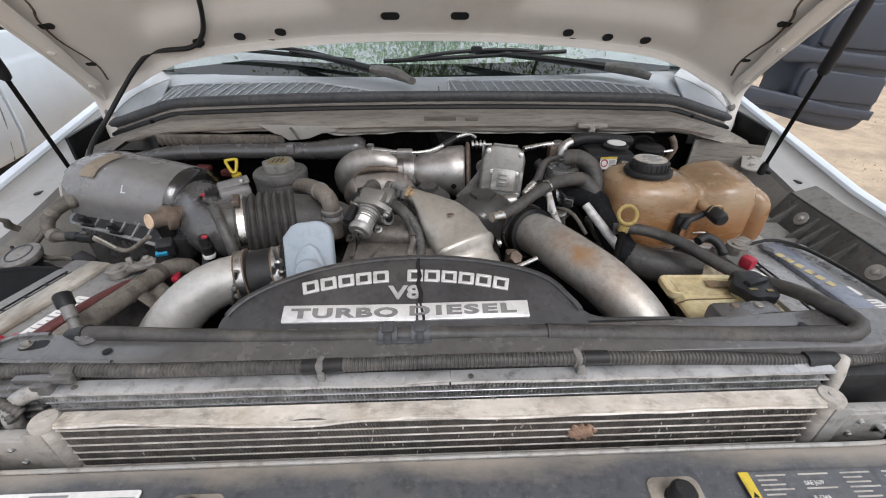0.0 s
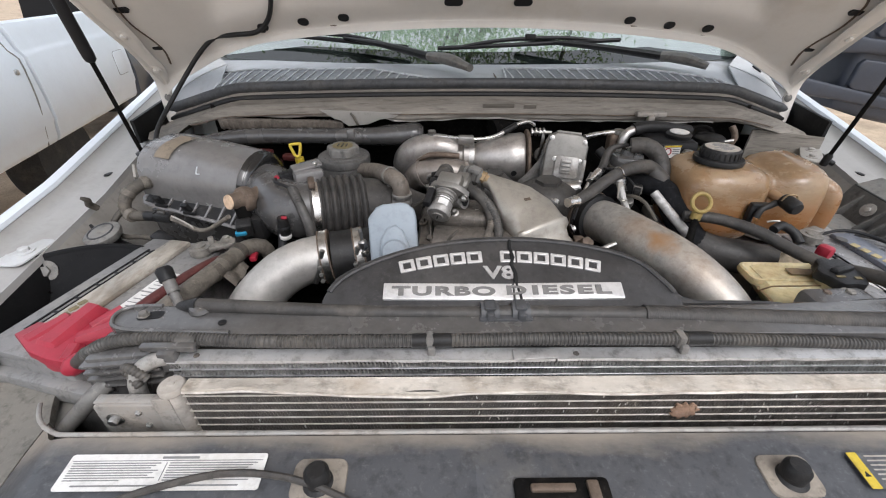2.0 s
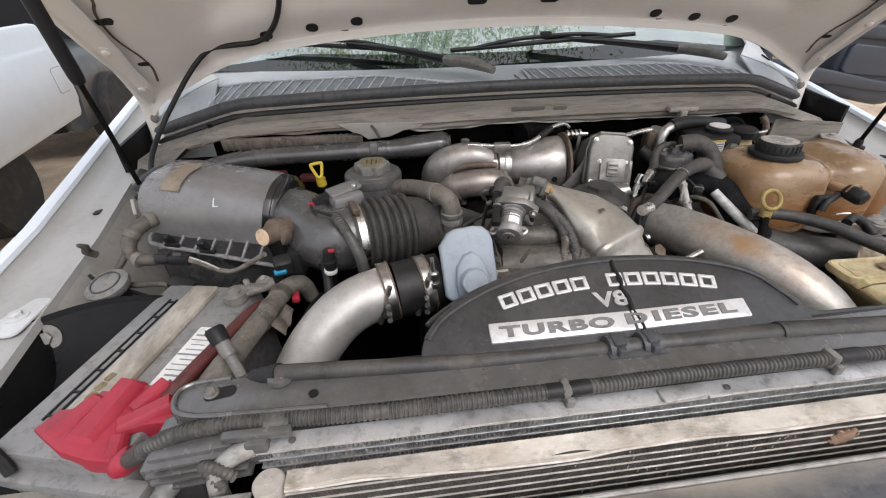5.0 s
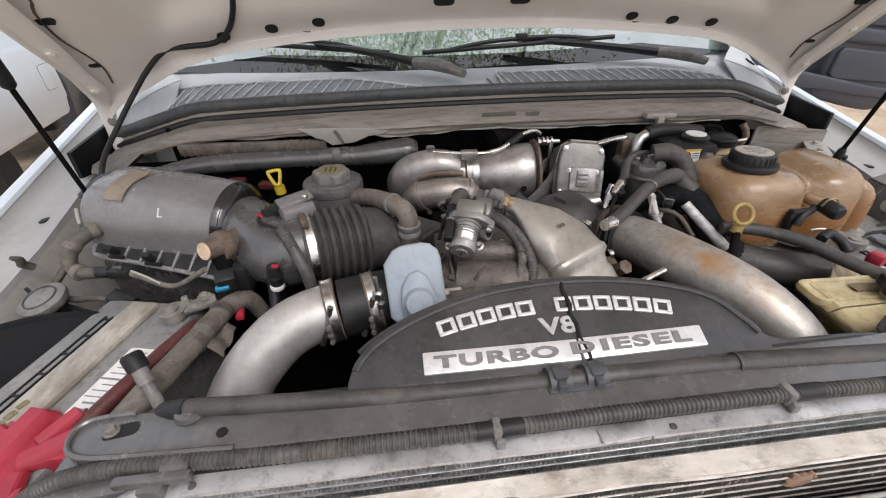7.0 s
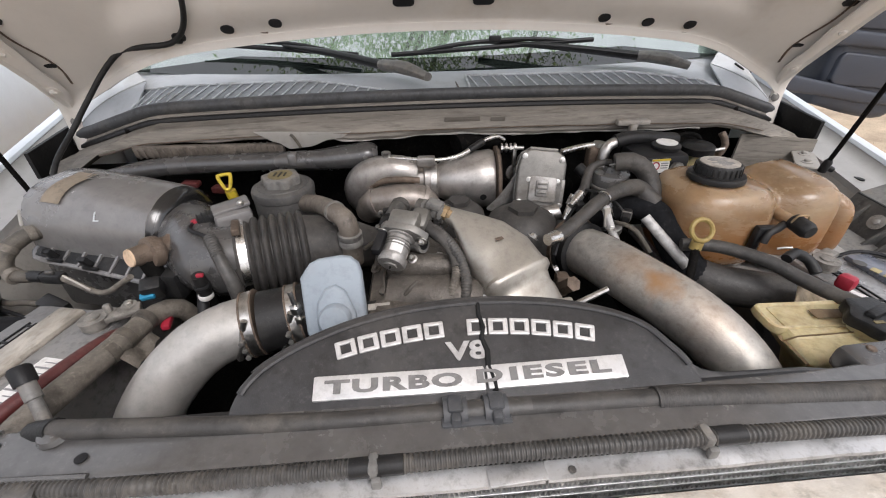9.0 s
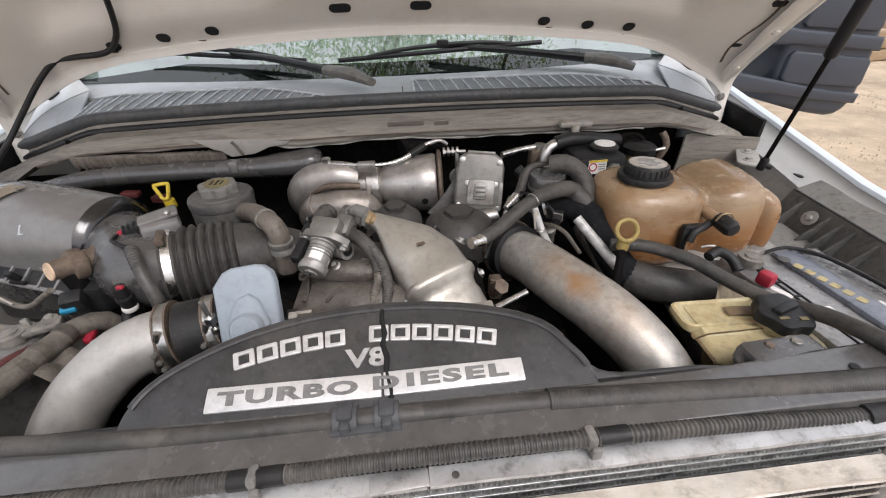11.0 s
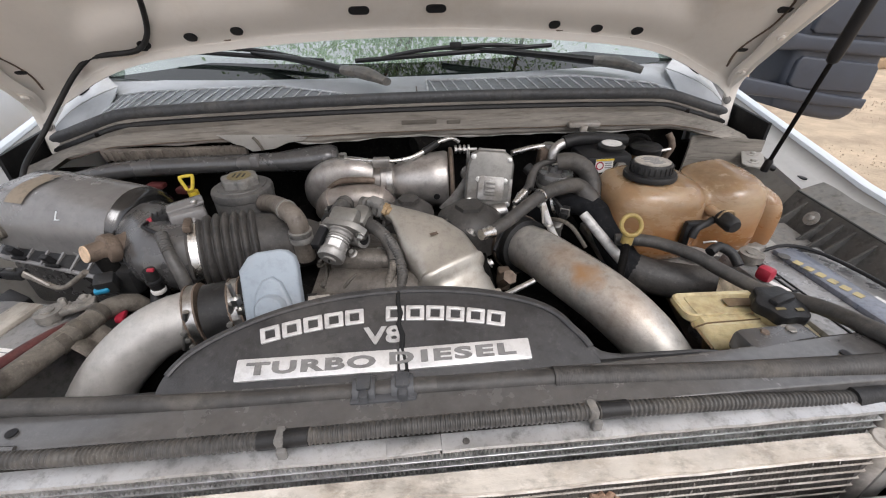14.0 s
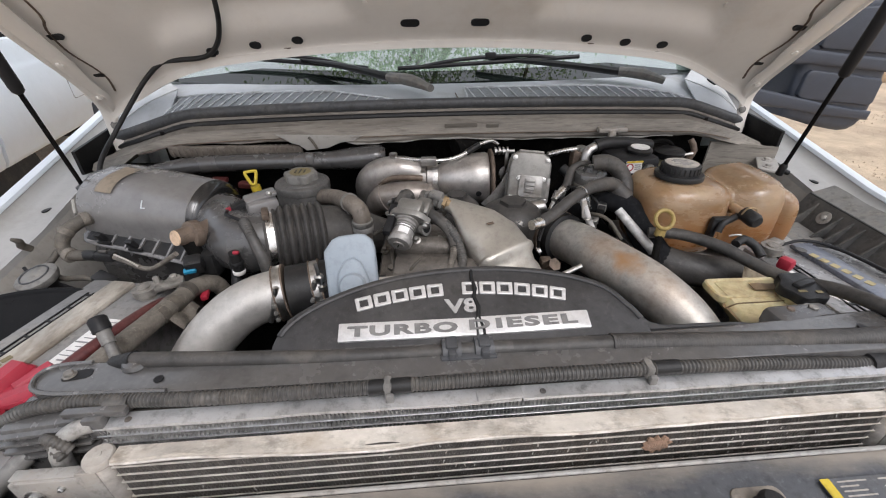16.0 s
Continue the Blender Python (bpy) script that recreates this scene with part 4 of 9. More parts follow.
def cab():
    def ws(u, v):
        return (u * (0.80 - 0.08 * v), 1.215 + 0.16 * u * u * 0.8 + 0.80 * v, 1.328 + 0.56 * v - 0.012 * math.cos(2 * u))
    w = part("windshield", sheet(ws, span(-1, 1, 25), span(0, 1, 9), 0), M_windshield, truck, "dusty windshield with pale green painted in for reflected trees")
    w.visible_shadow = False
    def dash(u, v):
        x, y, z = ws(u, 0.02)
        return (x * 0.97, y + 0.02 + 0.45 * v, z - 0.02 + 0.02 * math.sin(3 * v))
    part("dashboard", sheet(dash, span(-1, 1, 13), span(0, 1, 6), 0.01), M_plastic, truck)
    def frit(u, v):
        x, y, z = ws(u, -0.01 + (0.07 - 0.075 * max(0.0, abs(u) - 0.62) / 0.38) * v)
        return (x, y - 0.002, z + 0.003)
    part("windshield_border", sheet(frit, span(-1, 1, 33), span(0, 1, 3), 0), M_frit, w, "glossy black border of the glass")
    for s in (-1, 1):

        def pillar(u, v):
            """Painted foot of the windshield pillar, from the glass edge out to the fender."""
            f0 = Vector((0.690, 1.215, 1.327)).lerp(Vector((0.858, 1.170, 1.234)), u) - Vector((0, 0.020, 0.0)) * math.sin(math.pi * u)
            f1 = Vector((0.745, 1.275, 1.348)).lerp(Vector((0.905, 1.350, 1.285)), u)
            f2 = Vector((0.840, 1.640, 1.490)).lerp(Vector((0.955, 1.640, 1.410)), u)
            p = f0.lerp(f1, v / 0.35) if v < 0.35 else f1.lerp(f2, (v - 0.35) / 0.65)
            return (s * p.x, p.y, p.z + 0.012 * math.sin(math.pi * u) * (1 - 0.5 * v))

        def end_cap(u, v):
            """Plastic end of the cowl between the seal and the pillar's foot."""
            p = Vector(pillar(u, 0.0)) - Vector((0, 0, 0.002))
            dz, dy = arch(p.x)
            return tuple(p.lerp(Vector((p.x, 1.052 + dy, 1.316 + dz)), v))
        part("cowl_end", sheet(end_cap, span(0, 1, 13), span(0, 1, 4), 0.003), M_sill, truck, "grey cowl end")
        pl = part("windshield_pillar", sheet(pillar, span(0, 1, 15), span(0, 1, 21), 0.004), M_fend, truck, "light painted foot of the windshield pillar")
        hp = Vector(pillar(0.42, 0.14))
        part("drain_hole", lathe([(0.011, -0.002), (0.011, 0.0012), (0, 0.0014)], aim(hp + Vector((0, 0, 0.003)), Vector((s * 0.35, -0.3, 0.85))) @ Matrix.Diagonal((0.6, 1.3, 1, 1)), 16), M_ink, pl)
        part("cab_side", rbox((0.05, 2.0, 0.95), 0.02, pose(s * 1.0, 2.52, 0.80)), M_white, truck)
        gl = part("side_window", rbox((0.008, 1.0, 0.42), 0.0, pose(s * 0.90, 2.25, 1.50, 0, -s * 12, 0)), M_glass, truck)
        gl.visible_shadow = False
        part("window_frame", join(tube([(s * .95, 1.50, 1.31), (s * .93, 1.62, 1.44), (s * .86, 1.95, 1.72)], 0.02, 8, .1), tube([(s * .955, 1.5, 1.30), (s * .955, 2.8, 1.30)], 0.016, 8, .3)), M_plastic, truck)
    part("roof", rbox((1.5, 1.5, 0.06), 0.02, pose(0, 2.75, 1.90)), M_white, truck)
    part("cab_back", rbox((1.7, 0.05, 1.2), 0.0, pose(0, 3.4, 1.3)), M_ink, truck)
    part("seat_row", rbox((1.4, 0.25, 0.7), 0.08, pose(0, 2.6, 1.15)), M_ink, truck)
    # floor coloured near black in place of the shade deep in the bay
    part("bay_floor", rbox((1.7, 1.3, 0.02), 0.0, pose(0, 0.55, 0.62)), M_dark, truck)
    for s in (-1, 1):
        d = part("door", rbox((0.035, 1.05, 0.86), 0.02, pose(s * 1.035, 2.20, 0.82)), M_white, truck, "white front door")
        part("door_handle", rbox((0.03, 0.16, 0.035), 0.01, pose(s * 1.06, 2.60, 1.12)), M_white, d)
        part("rear_quarter", rbox((0.05, 0.66, 0.62), 0.02, pose(s * 0.885, 3.08, 1.58, 0, -s * 12, 0)), M_white, truck)
        part("lower_sill", rbox((0.12, 2.0, 0.14), 0.03, pose(s * 0.93, 2.4, 0.30)), M_plastic, truck)


def front_face():
    """Grille, lamps and bumper below the open bay."""
    g = part("grille_surround", join(rbox((1.26, 0.09, 0.06), 0.02, pose(0, -0.13, 0.985)), rbox((1.20, 0.09, 0.07), 0.02, pose(0, -0.13, 0.52)),
                                     *[rbox((0.07, 0.09, 0.44), 0.02, pose(s * 0.60, -0.13, 0.75)) for s in (-1, 1)]), M_bright, truck, "chrome grille surround")
    for k in range(3):
        part("grille_bar", rbox((1.14, 0.05, 0.055), 0.012, pose(0, -0.12, 0.64 + 0.115 * k)), M_bright, g)
    part("grille_mesh", rbox((1.16, 0.012, 0.42), 0.003, pose(0, -0.085, 0.755)), M_ink, g)
    for s in (-1, 1):
        h = part("headlight", rbox((0.27, 0.12, 0.36), 0.035, pose(s * 0.775, -0.10, 0.80, 0, 0, s * 8)), M_bright, truck, "clear rectangular headlight")
        part("lens", rbox((0.25, 0.02, 0.34), 0.008, pose(s * 0.775, -0.168, 0.80, 0, 0, s * 8)), M_glass, h)
        part("valance", rbox((0.30, 0.10, 0.12), 0.03, pose(s * 0.78, -0.10, 0.55)), M_white, truck)
    b = part("bumper", rbox((1.98, 0.20, 0.24), 0.05, pose(0, -0.22, 0.37), 3), M_bright, truck, "chrome front bumper")
    part("air_slot", rbox((0.7, 0.02, 0.08), 0.01, pose(0, -0.318, 0.36)), M_ink, b)


def cargo_bed():
    b = part("cargo_bed", join(*[rbox((0.10, 2.15, 0.62), 0.03, pose(s * 0.93, 4.56, 0.96)) for s in (-1, 1)], rbox((1.80, 0.06, 0.60), 0.02, pose(0, 3.51, 0.95)), rbox((1.80, 2.10, 0.05), 0.01, pose(0, 4.56, 0.70))), M_white, truck, "white cargo bed")
    t = part("tailgate", rbox((1.66, 0.07, 0.56), 0.025, pose(0, 5.60, 0.97)), M_white, truck)
    part("handle", rbox((0.20, 0.02, 0.07), 0.01, pose(0, 5.642, 1.10)), M_plastic, t)
    part("rear_bumper", rbox((1.9, 0.18, 0.18), 0.04, pose(0, 5.74, 0.48)), M_bright, truck)
    for s in (-1, 1):
        part("tail_lamp", rbox((0.10, 0.05, 0.36), 0.02, pose(s * 0.92, 5.625, 1.0)), M_red, truck)
        part("frame_rail", rbox((0.08, 5.6, 0.16), 0.01, pose(s * 0.42, 2.8, 0.42)), M_dark, truck)
    for s in (-1, 1):
        for y in (0.46, 4.30):
            wheel(truck, (s * 0.845, y, GZ + 0.40), 0.40, 0.25, Vector((s, 0, 0)))


cab()
front_face()
cargo_bed()


# ---------------------------------------------------------------- open hood
def hood_drop(x):
    a = abs(x)
    return 0.05 * a * a + (1.2 * (min(a, 0.70) - 0.5) ** 2 if a > 0.5 else 0.0) + 0.40 * max(0.0, a - 0.70)


def hood_pt(x, v, off=0.0):
    k = 0.08 * x * x
    return Vector((x, 1.114 - 0.7071 * v - k + off * 0.7071, 1.438 + 0.7071 * v - k + off * 0.7071))


def hood_relief(x, w):
    """Stamped relief of the inner panel, w metres above the rear edge."""
    def bump_at(cx, cw, rx, rw):
        d = max(abs(x - cx) / rx, abs(w - cw) / rw)
        t = min(1.0, max(0.0, (1.12 - d) / 0.24))
        return t * t * (3 - 2 * t)
    h = 0.024 * max(bump_at(-0.41, 0.33, 0.20, 0.23), bump_at(0.41, 0.33, 0.20, 0.23), bump_at(0, 0.80, 0.62, 0.16), bump_at(0, 0.36, 0.14, 0.2))
    h -= 0.008 * max(bump_at(0.30, 0.17, 0.05, 0.03), bump_at(0.50, 0.19, 0.05, 0.035), bump_at(-0.32, 0.20, 0.05, 0.03))
    return h


def hood():
    t = thing("hood", "raised pickup hood with off-white dirty underside", "hood")
    us = span(-0.822, 0.822, 105)
    vs = [0, .004, .012] + span(0.02, 1.25, 76)

    def fn(u, v):
        w = v
        p = hood_pt(u, v - hood_drop(u) * max(0.0, 1 - v / 0.5), hood_relief(u, w))
        lip = max(0.0, 0.014 - v) * 1.2
        edge = max(0.0, abs(u) - 0.795) * 0.7
        return tuple(p + Vector((0, -0.7071, -0.7071)) * (lip + edge))
    part("inner_panel", sheet(fn, us, vs, 0.004), M_hood, t, "off-white stained stamped inner panel")

    part("hem", tube([tuple(Vector(fn(u, 0.011)) + Vector((0, -0.7071, -0.7071)) * 0.003) for u in span(-0.78, 0.78, 60)], 0.0026, 8, 0.03), M_hood, t)

    def outer(u, v):
        p = hood_pt(u, v - hood_drop(u) * max(0.0, 1 - v / 0.5), 0.05 if v > 0 else 0.012)
        return tuple(p)
    part("outer_skin", sheet(outer, span(-0.835, 0.835, 41), [0] + span(0.02, 1.28, 16), 0.003), M_white, t)
    nrm = Vector((0, -0.7071, -0.7071))

    def on(x, w, lift=0.0):
        p = hood_pt(x, w - hood_drop(x) * max(0.0, 1 - w / 0.5), hood_relief(x, w)) + nrm * lift
        m = aim(p, nrm, (1, 0, 0))
        return m
    for x, w, a, b in ((-0.079, 0.065, 0.021, 0.010), (0.077, 0.065, 0.021, 0.010), (-0.332, 0.036, 0.0125, .0105), (-0.425, 0.035, 0.0125, .0105), (-0.519, 0.034, 0.0125, .0105),
                       (0.334, 0.031, 0.0125, .0105), (0.429, 0.029, 0.0125, .0105), (0.518, 0.034, 0.0125, .0105), (-0.772, 0.085, .011, .0045), (0.772, 0.085, .011, .0045), (-0.771, 0.180, .016, .0065), (0.771, 0.180, .016, .0065)):
        m = on(x, w, 0.0055)
        out = rounded(2 * b, 2 * a, min(a, b) * 0.98, 5)
        part("access_hole", prism(out, -0.004, 0.0008, m), M_ink, t)
    for x, w in ((-0.36, 0.014), (0.35, 0.014), (0.52, 0.012), (-0.11, 0.010), (0.11, 0.010)):
        part("edge_notch", prism([(-.003, -.008), (-.003, .008), (0.008, 0.0)], -0.004, 0.001, on(x, w, 0.005)), M_exh, t)
    for x, w in ((0.26, 0.115), (-0.17, 0.125), (0.17, 0.135), (0.60, 0.15), (-0.52, 0.2), (0.33, 0.25)):
        part("plug", lathe([(0.0065, -0.004), (0.006, 0.0018), (0, 0.0025)], on(x, w, 0.004), 12), M_hood, t)
    for s in (-1, 1):
        line = spline([(s * .806, .888, 1.536), (s * .806, .953, 1.471), (s * .806, 1.009, 1.416), (s * .808, 1.050, 1.376), (s * .812, 1.092, 1.334), (s * .826, 1.126, 1.296), (s * .834, 1.136, 1.252), (s * .832, 1.128, 1.196)], 0.010)
        wide = (0.030, 0.030, 0.027, 0.020, 0.024, 0.017, 0.014, 0.013)

        def strap(k, v):
            p, u = line[k]
            i = min(int(u), len(wide) - 2)
            w = wide[i] + (wide[i + 1] - wide[i]) * (u - i)
            rim = 0.005 * max(0.0, abs(v) - 0.7) / 0.3
            return tuple(p + Vector((w * v, 0, 0)) - nrm * rim)
        h = part("hinge", sheet(strap, range(len(line)), (-1.0, -0.85, -0.7, 0.0, 0.7, 0.85, 1.0), 0.0035), M_hood, t, "painted steel hinge arm")
        for p in ((s * .800, 1.007, 1.417), (s * .806, 1.090, 1.335)):
            part("hinge_bolt", bolt(aim(Vector(p) + nrm * 0.002, nrm), 0.0075, 0.006, 1.9), M_hood, h)
        part("hinge_pin", bolt(aim((s * .826, 1.134, 1.258), (-s * 0.6, -0.8, 0.1)), 0.008, 0.007, 1.3), M_clip, h)
        seam = [tuple(on(x, w, 0.0045).translation) for x, w in ((s * .752, .30), (s * .756, .22), (s * .772, .195), (s * .778, .15), (s * .766, .10), (s * .764, .07), (s * .776, .04))]
        part("panel_seam", tube(seam, 0.0028, 6, 0.01, flat=0.5), M_exh, h, "dark gap along the hinge flange")
    return t


hood()
FRAME = UNIT

for s in (-1, 1):
    base = YAW @ Vector((s * 0.758, 0.868, 1.185))
    d = (YAW @ Vector((s * 0.748, 0.816, 1.395)) - base).normalized()
    joint = YAW @ Vector((s * 0.748, 0.816, 1.395))
    g = thing("gas_strut", "black gas strut holding the hood up", "gas strut", "hood struts")
    part("rod", tube([tuple(base), tuple(joint)], 0.0042, 10, 0.3), M_dark, g)
    part("cylinder", lathe([(0.006, -0.002), (0.0095, 0.002), (0.0105, 0.012), (0.0105, 0.30), (0.008, 0.305)], aim(joint, d), 18), M_ink, g)
    part("end_fitting", join(lathe([(0, -0.014), (0.008, -0.012), (0.008, 0.010), (0.005, 0.016)], aim(base, d), 14), tube([tuple(base), tuple(base + Vector((s * 0.018, 0.0, -0.008)))], 0.006, 10)), M_plastic, g)

# washer hose that hangs from the hood
washer_hose = thing("washer_hose", "thin black rubber hose clipped to the hood", "hose")
part("tube", tube([(-0.80, 0.885, 1.18), (-0.805, 0.93, 1.225), (-0.80, 1.0, 1.268), (-0.765, 1.03, 1.32), (-0.722, 1.05, 1.372), (-0.68, 1.058, 1.405), (-0.632, 1.050, 1.412), (-0.575, 1.052, 1.418), (-0.535, 1.035, 1.445), (-0.505, 1.00, 1.49), (-0.49, .97, 1.55)], 0.0052, 10, 0.012), M_rubber, washer_hose)
part("clip", rbox((0.028, 0.014, 0.016), 0.004, pose(-0.645, 1.058, 1.419, 40, 0, 0)), M_ink, washer_hose)
part("clip", rbox((0.014, 0.012, 0.012), 0.003, pose(-0.562, 1.058, 1.423, 40, 0, 0)), M_ink, washer_hose)


# ---------------------------------------------------------------- wipers and mirror
def wiper(pivot, elbow, tip, b0, b1, label):
    t = thing("wiper", label, "wiper", "windshield wipers")
    p, e, k = Vector(pivot), Vector(elbow), Vector(tip)
    part("arm_head", tube([pivot, tuple(p.lerp(e, .5) + Vector((0, 0, .006))), elbow], [0.016, 0.026, 0.022], 14, 0.02, flat=0.55), M_clip, t)
    part("arm", tube([elbow, tuple(e.lerp(k, .5) + Vector((0, 0, .004))), tip], [0.021, 0.016, 0.008], 12, 0.03, flat=0.5), M_plastic, t)
    b0, b1 = Vector(b0), Vector(b1)
    mid = b0.lerp(b1, .5) + Vector((0, 0, 0.014))
    blade = part("blade", tube([tuple(b0), tuple(b0.lerp(b1, .5)), tuple(b1)], 0.0055, 8, 0.04), M_ink, t)
    part("bridge", tube([tuple(b0.lerp(b1, .12)), tuple(b0.lerp(b1, .3) + Vector((0, 0, .011))), tuple(mid), tuple(b0.lerp(b1, .7) + Vector((0, 0, .011))), tuple(b0.lerp(b1, .88))], 0.005, 8, 0.03), M_ink, blade)
    part("joint", rbox((0.03, 0.014, 0.016), 0.004, pose(mid.x, mid.y, mid.z + .003)), M_ink, blade)


wiper((-0.075, 1.078, 1.340), (-0.175, 1.150, 1.354), (-0.42, 1.262, 1.385), (-0.66, 1.305, 1.392), (-0.24, 1.232, 1.366), "black wiper arm with grey pivot head")
wiper((0.545, 1.165, 1.335), (0.44, 1.215, 1.352), (0.06, 1.262, 1.385), (-0.16, 1.215, 1.366), (0.34, 1.262, 1.385), "black wiper arm with bridged blade")


def towing_mirror():
    """Broad door mirror: deep rounded housing with two sunk fields and two arms."""
    t = thing("towing_mirror", "large dark grey plastic towing mirror on two arms", "mirror")
    m = YAW @ Matrix(((1, 0, 0, 0), (0, 0, -1, 1.385), (0, 1, 0, 0), (0, 0, 0, 1)))     # outline in x and z, drawn out towards the viewer
    out = [(1.200, 1.165), (1.300, 1.138), (1.390, 1.117), (1.440, 1.108), (1.468, 1.110), (1.490, 1.124), (1.508, 1.150), (1.514, 1.185), (1.512, 1.260), (1.500, 1.360), (1.488, 1.430), (1.465, 1.490), (1.430, 1.520), (1.380, 1.530), (1.310, 1.527), (1.255, 1.510), (1.222, 1.470), (1.204, 1.400), (1.197, 1.320), (1.194, 1.230)]
    part("housing", prism(out, -0.15, 0.0, m, 0.030, 5), M_mirror, t)
    low = [(1.206, 1.242), (1.210, 1.306), (1.222, 1.318), (1.480, 1.288), (1.492, 1.276), (1.494, 1.212), (1.484, 1.200), (1.225, 1.226)]
    up = [(1.216, 1.392), (1.224, 1.440), (1.244, 1.478), (1.276, 1.494), (1.420, 1.500), (1.452, 1.474), (1.472, 1.420), (1.476, 1.372), (1.462, 1.362), (1.228, 1.380)]
    for o in (low, up):
        part("raised_field", prism(o, -0.01, 0.010, m, 0.006, 3), M_mirror, t)
    part("band", prism([(1.100, 1.345), (1.112, 1.384), (1.145, 1.390), (1.205, 1.378), (1.340, 1.362), (1.498, 1.346), (1.502, 1.306), (1.340, 1.322), (1.205, 1.336), (1.120, 1.336)], -0.06, 0.014, m, 0.010, 3), M_mirror, t)
    part("band", prism([(1.010, 1.212), (1.012, 1.262), (1.040, 1.268), (1.194, 1.236), (1.340, 1.206), (1.506, 1.180), (1.502, 1.150), (1.340, 1.168), (1.190, 1.196), (1.070, 1.212)], -0.06, 0.012, m, 0.009, 3), M_mirror, t)
    part("arm", tube([tuple(m @ Vector(p)) for p in ((1.14, 1.362, -0.02), (1.06, 1.372, -0.06), (0.99, 1.384, -0.10))], 0.024, 12), M_mirror, t)
    part("arm", tube([tuple(m @ Vector(p)) for p in ((1.06, 1.238, -0.02), (1.02, 1.244, -0.05), (0.97, 1.252, -0.09))], 0.026, 12), M_mirror, t)
    part("foot", rbox((0.05, 0.16, 0.24), 0.02, YAW @ pose(0.965, 1.50, 1.315)), M_mirror, t)


towing_mirror()

# ---------------------------------------------------------------- front of the bay
FRAME = YAW


def front_panel():
    t = thing("front_panel", "dusty black plastic panel above the grille with labels", "panel")

    def fn(u, v):
        z = 1.100 - 0.10 * v * v - 0.012 * v
        k = abs(u)
        if k > 0.53:
            z -= 0.03 * min(1, (k - 0.53) / 0.05)
        rib = 0.008 * max(0, 1 - min(abs(u + 0.0745), abs(u - 0.0883)) / 0.010) * (1 if v > 0.06 else 0)
        rib2 = 0.006 * max(0, 1 - abs(abs(u) - 0.27) / 0.02) * (1 if v > 0.2 else 0)
        rear = 0.259 if k < 0.53 else 0.259 + 0.10 * min(1, (k - 0.53) / 0.09) ** 2
        return (u, rear - 0.33 * v, z + rib + rib2 - (0.012 if v < 0.001 else 0))
    vs = [0, 0.002, 0.02, 0.05, 0.09, 0.13] + span(0.18, 1, 12)
    part("shell", sheet(fn, span(-0.585, 0.95, 125), vs, 0.004), M_panel, t)
    part("shell_end", sheet(fn, span(-0.95, -0.587, 29), vs, 0.004), M_shell, t, "tan dusty end of the panel")
    rim = [(-0.600, 0.312, 1.086), (-0.592, 0.303, 1.090), (-0.574, 0.2835, 1.094), (-0.54, 0.264, 1.100), (-0.50, 0.2605, 1.102), (-0.3, 0.2605, 1.1025), (0.3, 0.2605, 1.1025), (0.50, 0.2605, 1.102), (0.56, 0.276, 1.096), (0.59, 0.30, 1.09)]
    # pale material paints the edge's bright highlight along with its wear
    part("rear_edge", tube(rim, 0.0026, 8, 0.02), M_bracket, t, "worn rear edge with its highlight painted pale")
    # white service label
    lm = pose(-0.3955, 0.2195, 1.1000, 5, 0, 0)
    lab = part("service_label", prism(rounded(0.203, 0.036, 0.003), 0, 0.0010, lm), M_label, t, "white paper label with small print")
    for side in (0, 1):
        for i in range(8):
            w = 0.090 - (0.03 if i == 7 and side == 0 else 0) - 0.004 * ((i * 7 + side * 3) % 3)
            part("print_bar", prism(rounded(w, 0.0009, 0.0002, 1), 0, 0.0005, lm @ pose(-0.096 + 0.099 * side + w / 2, 0.0085 - 0.0024 * i, 0.0010)), M_grey_ink, lab)
    part("print_bar", prism(rounded(0.165, 0.0014, 0.0003, 1), 0, 0.0005, lm @ pose(-0.002, -0.0135, 0.0010)), M_grey_ink, lab)
    part("print_bar", prism(rounded(0.038, 0.0022, 0.0003, 1), 0, 0.0005, lm @ pose(0.012, 0.0140, 0.0010)), M_grey_ink, lab)
    part("print_rule", prism(rounded(0.196, 0.0006, 0.0002, 1), 0, 0.0005, lm @ pose(0, 0.0110, 0.0010)), M_grey_ink, lab)
    part("print_rule", prism(rounded(0.0008, 0.018, 0.0002, 1), 0, 0.0005, lm @ pose(0.0, 0.000, 0.0010)), M_grey_ink, lab)
    # yellow and black refrigerant label
    m = pose(0.4405, 0.2145, 1.0999, 5, 0, 0)
    lab = part("refrigerant_label", prism(rounded(0.25, 0.036, 0.002), 0, 0.0010, m), M_label_dark, t, "dark label with yellow end and pale print")
    part("warning_stripe", prism(rounded(0.0105, 0.036, 0.001), 0, 0.0005, m @ pose(-0.1195, 0, 0.0010)), M_yellow, lab)
    part("warning_sign", prism([(-0.003, -0.0025), (0.003, -0.0025), (0, 0.0028)], 0, 0.0008, m @ pose(-0.1195, -0.004, 0.0010)), M_ink, lab)
    for i in range(7):
        for k in range(5):
            if k == 1 and i in (1, 2, 4, 5):
                continue
            w = 0.032 - 0.006 * ((i * 5 + k * 3) % 3)
            part("print_bar", prism(rounded(w, 0.0015, 0.0004, 1), 0, 0.0004, m @ pose(-0.108 + 0.045 * k + w / 2, 0.0142 - 0.0046 * i, 0.0010)), M_dustcap, lab)
    letters("SAE J639", 0.0056, m @ pose(-0.062, 0.0055, 0.0012), M_label, lab, "print", 0.0002)
    letters("R-134A", 0.0056, m @ pose(-0.062, -0.0085, 0.0012), M_label, lab, "print", 0.0002)
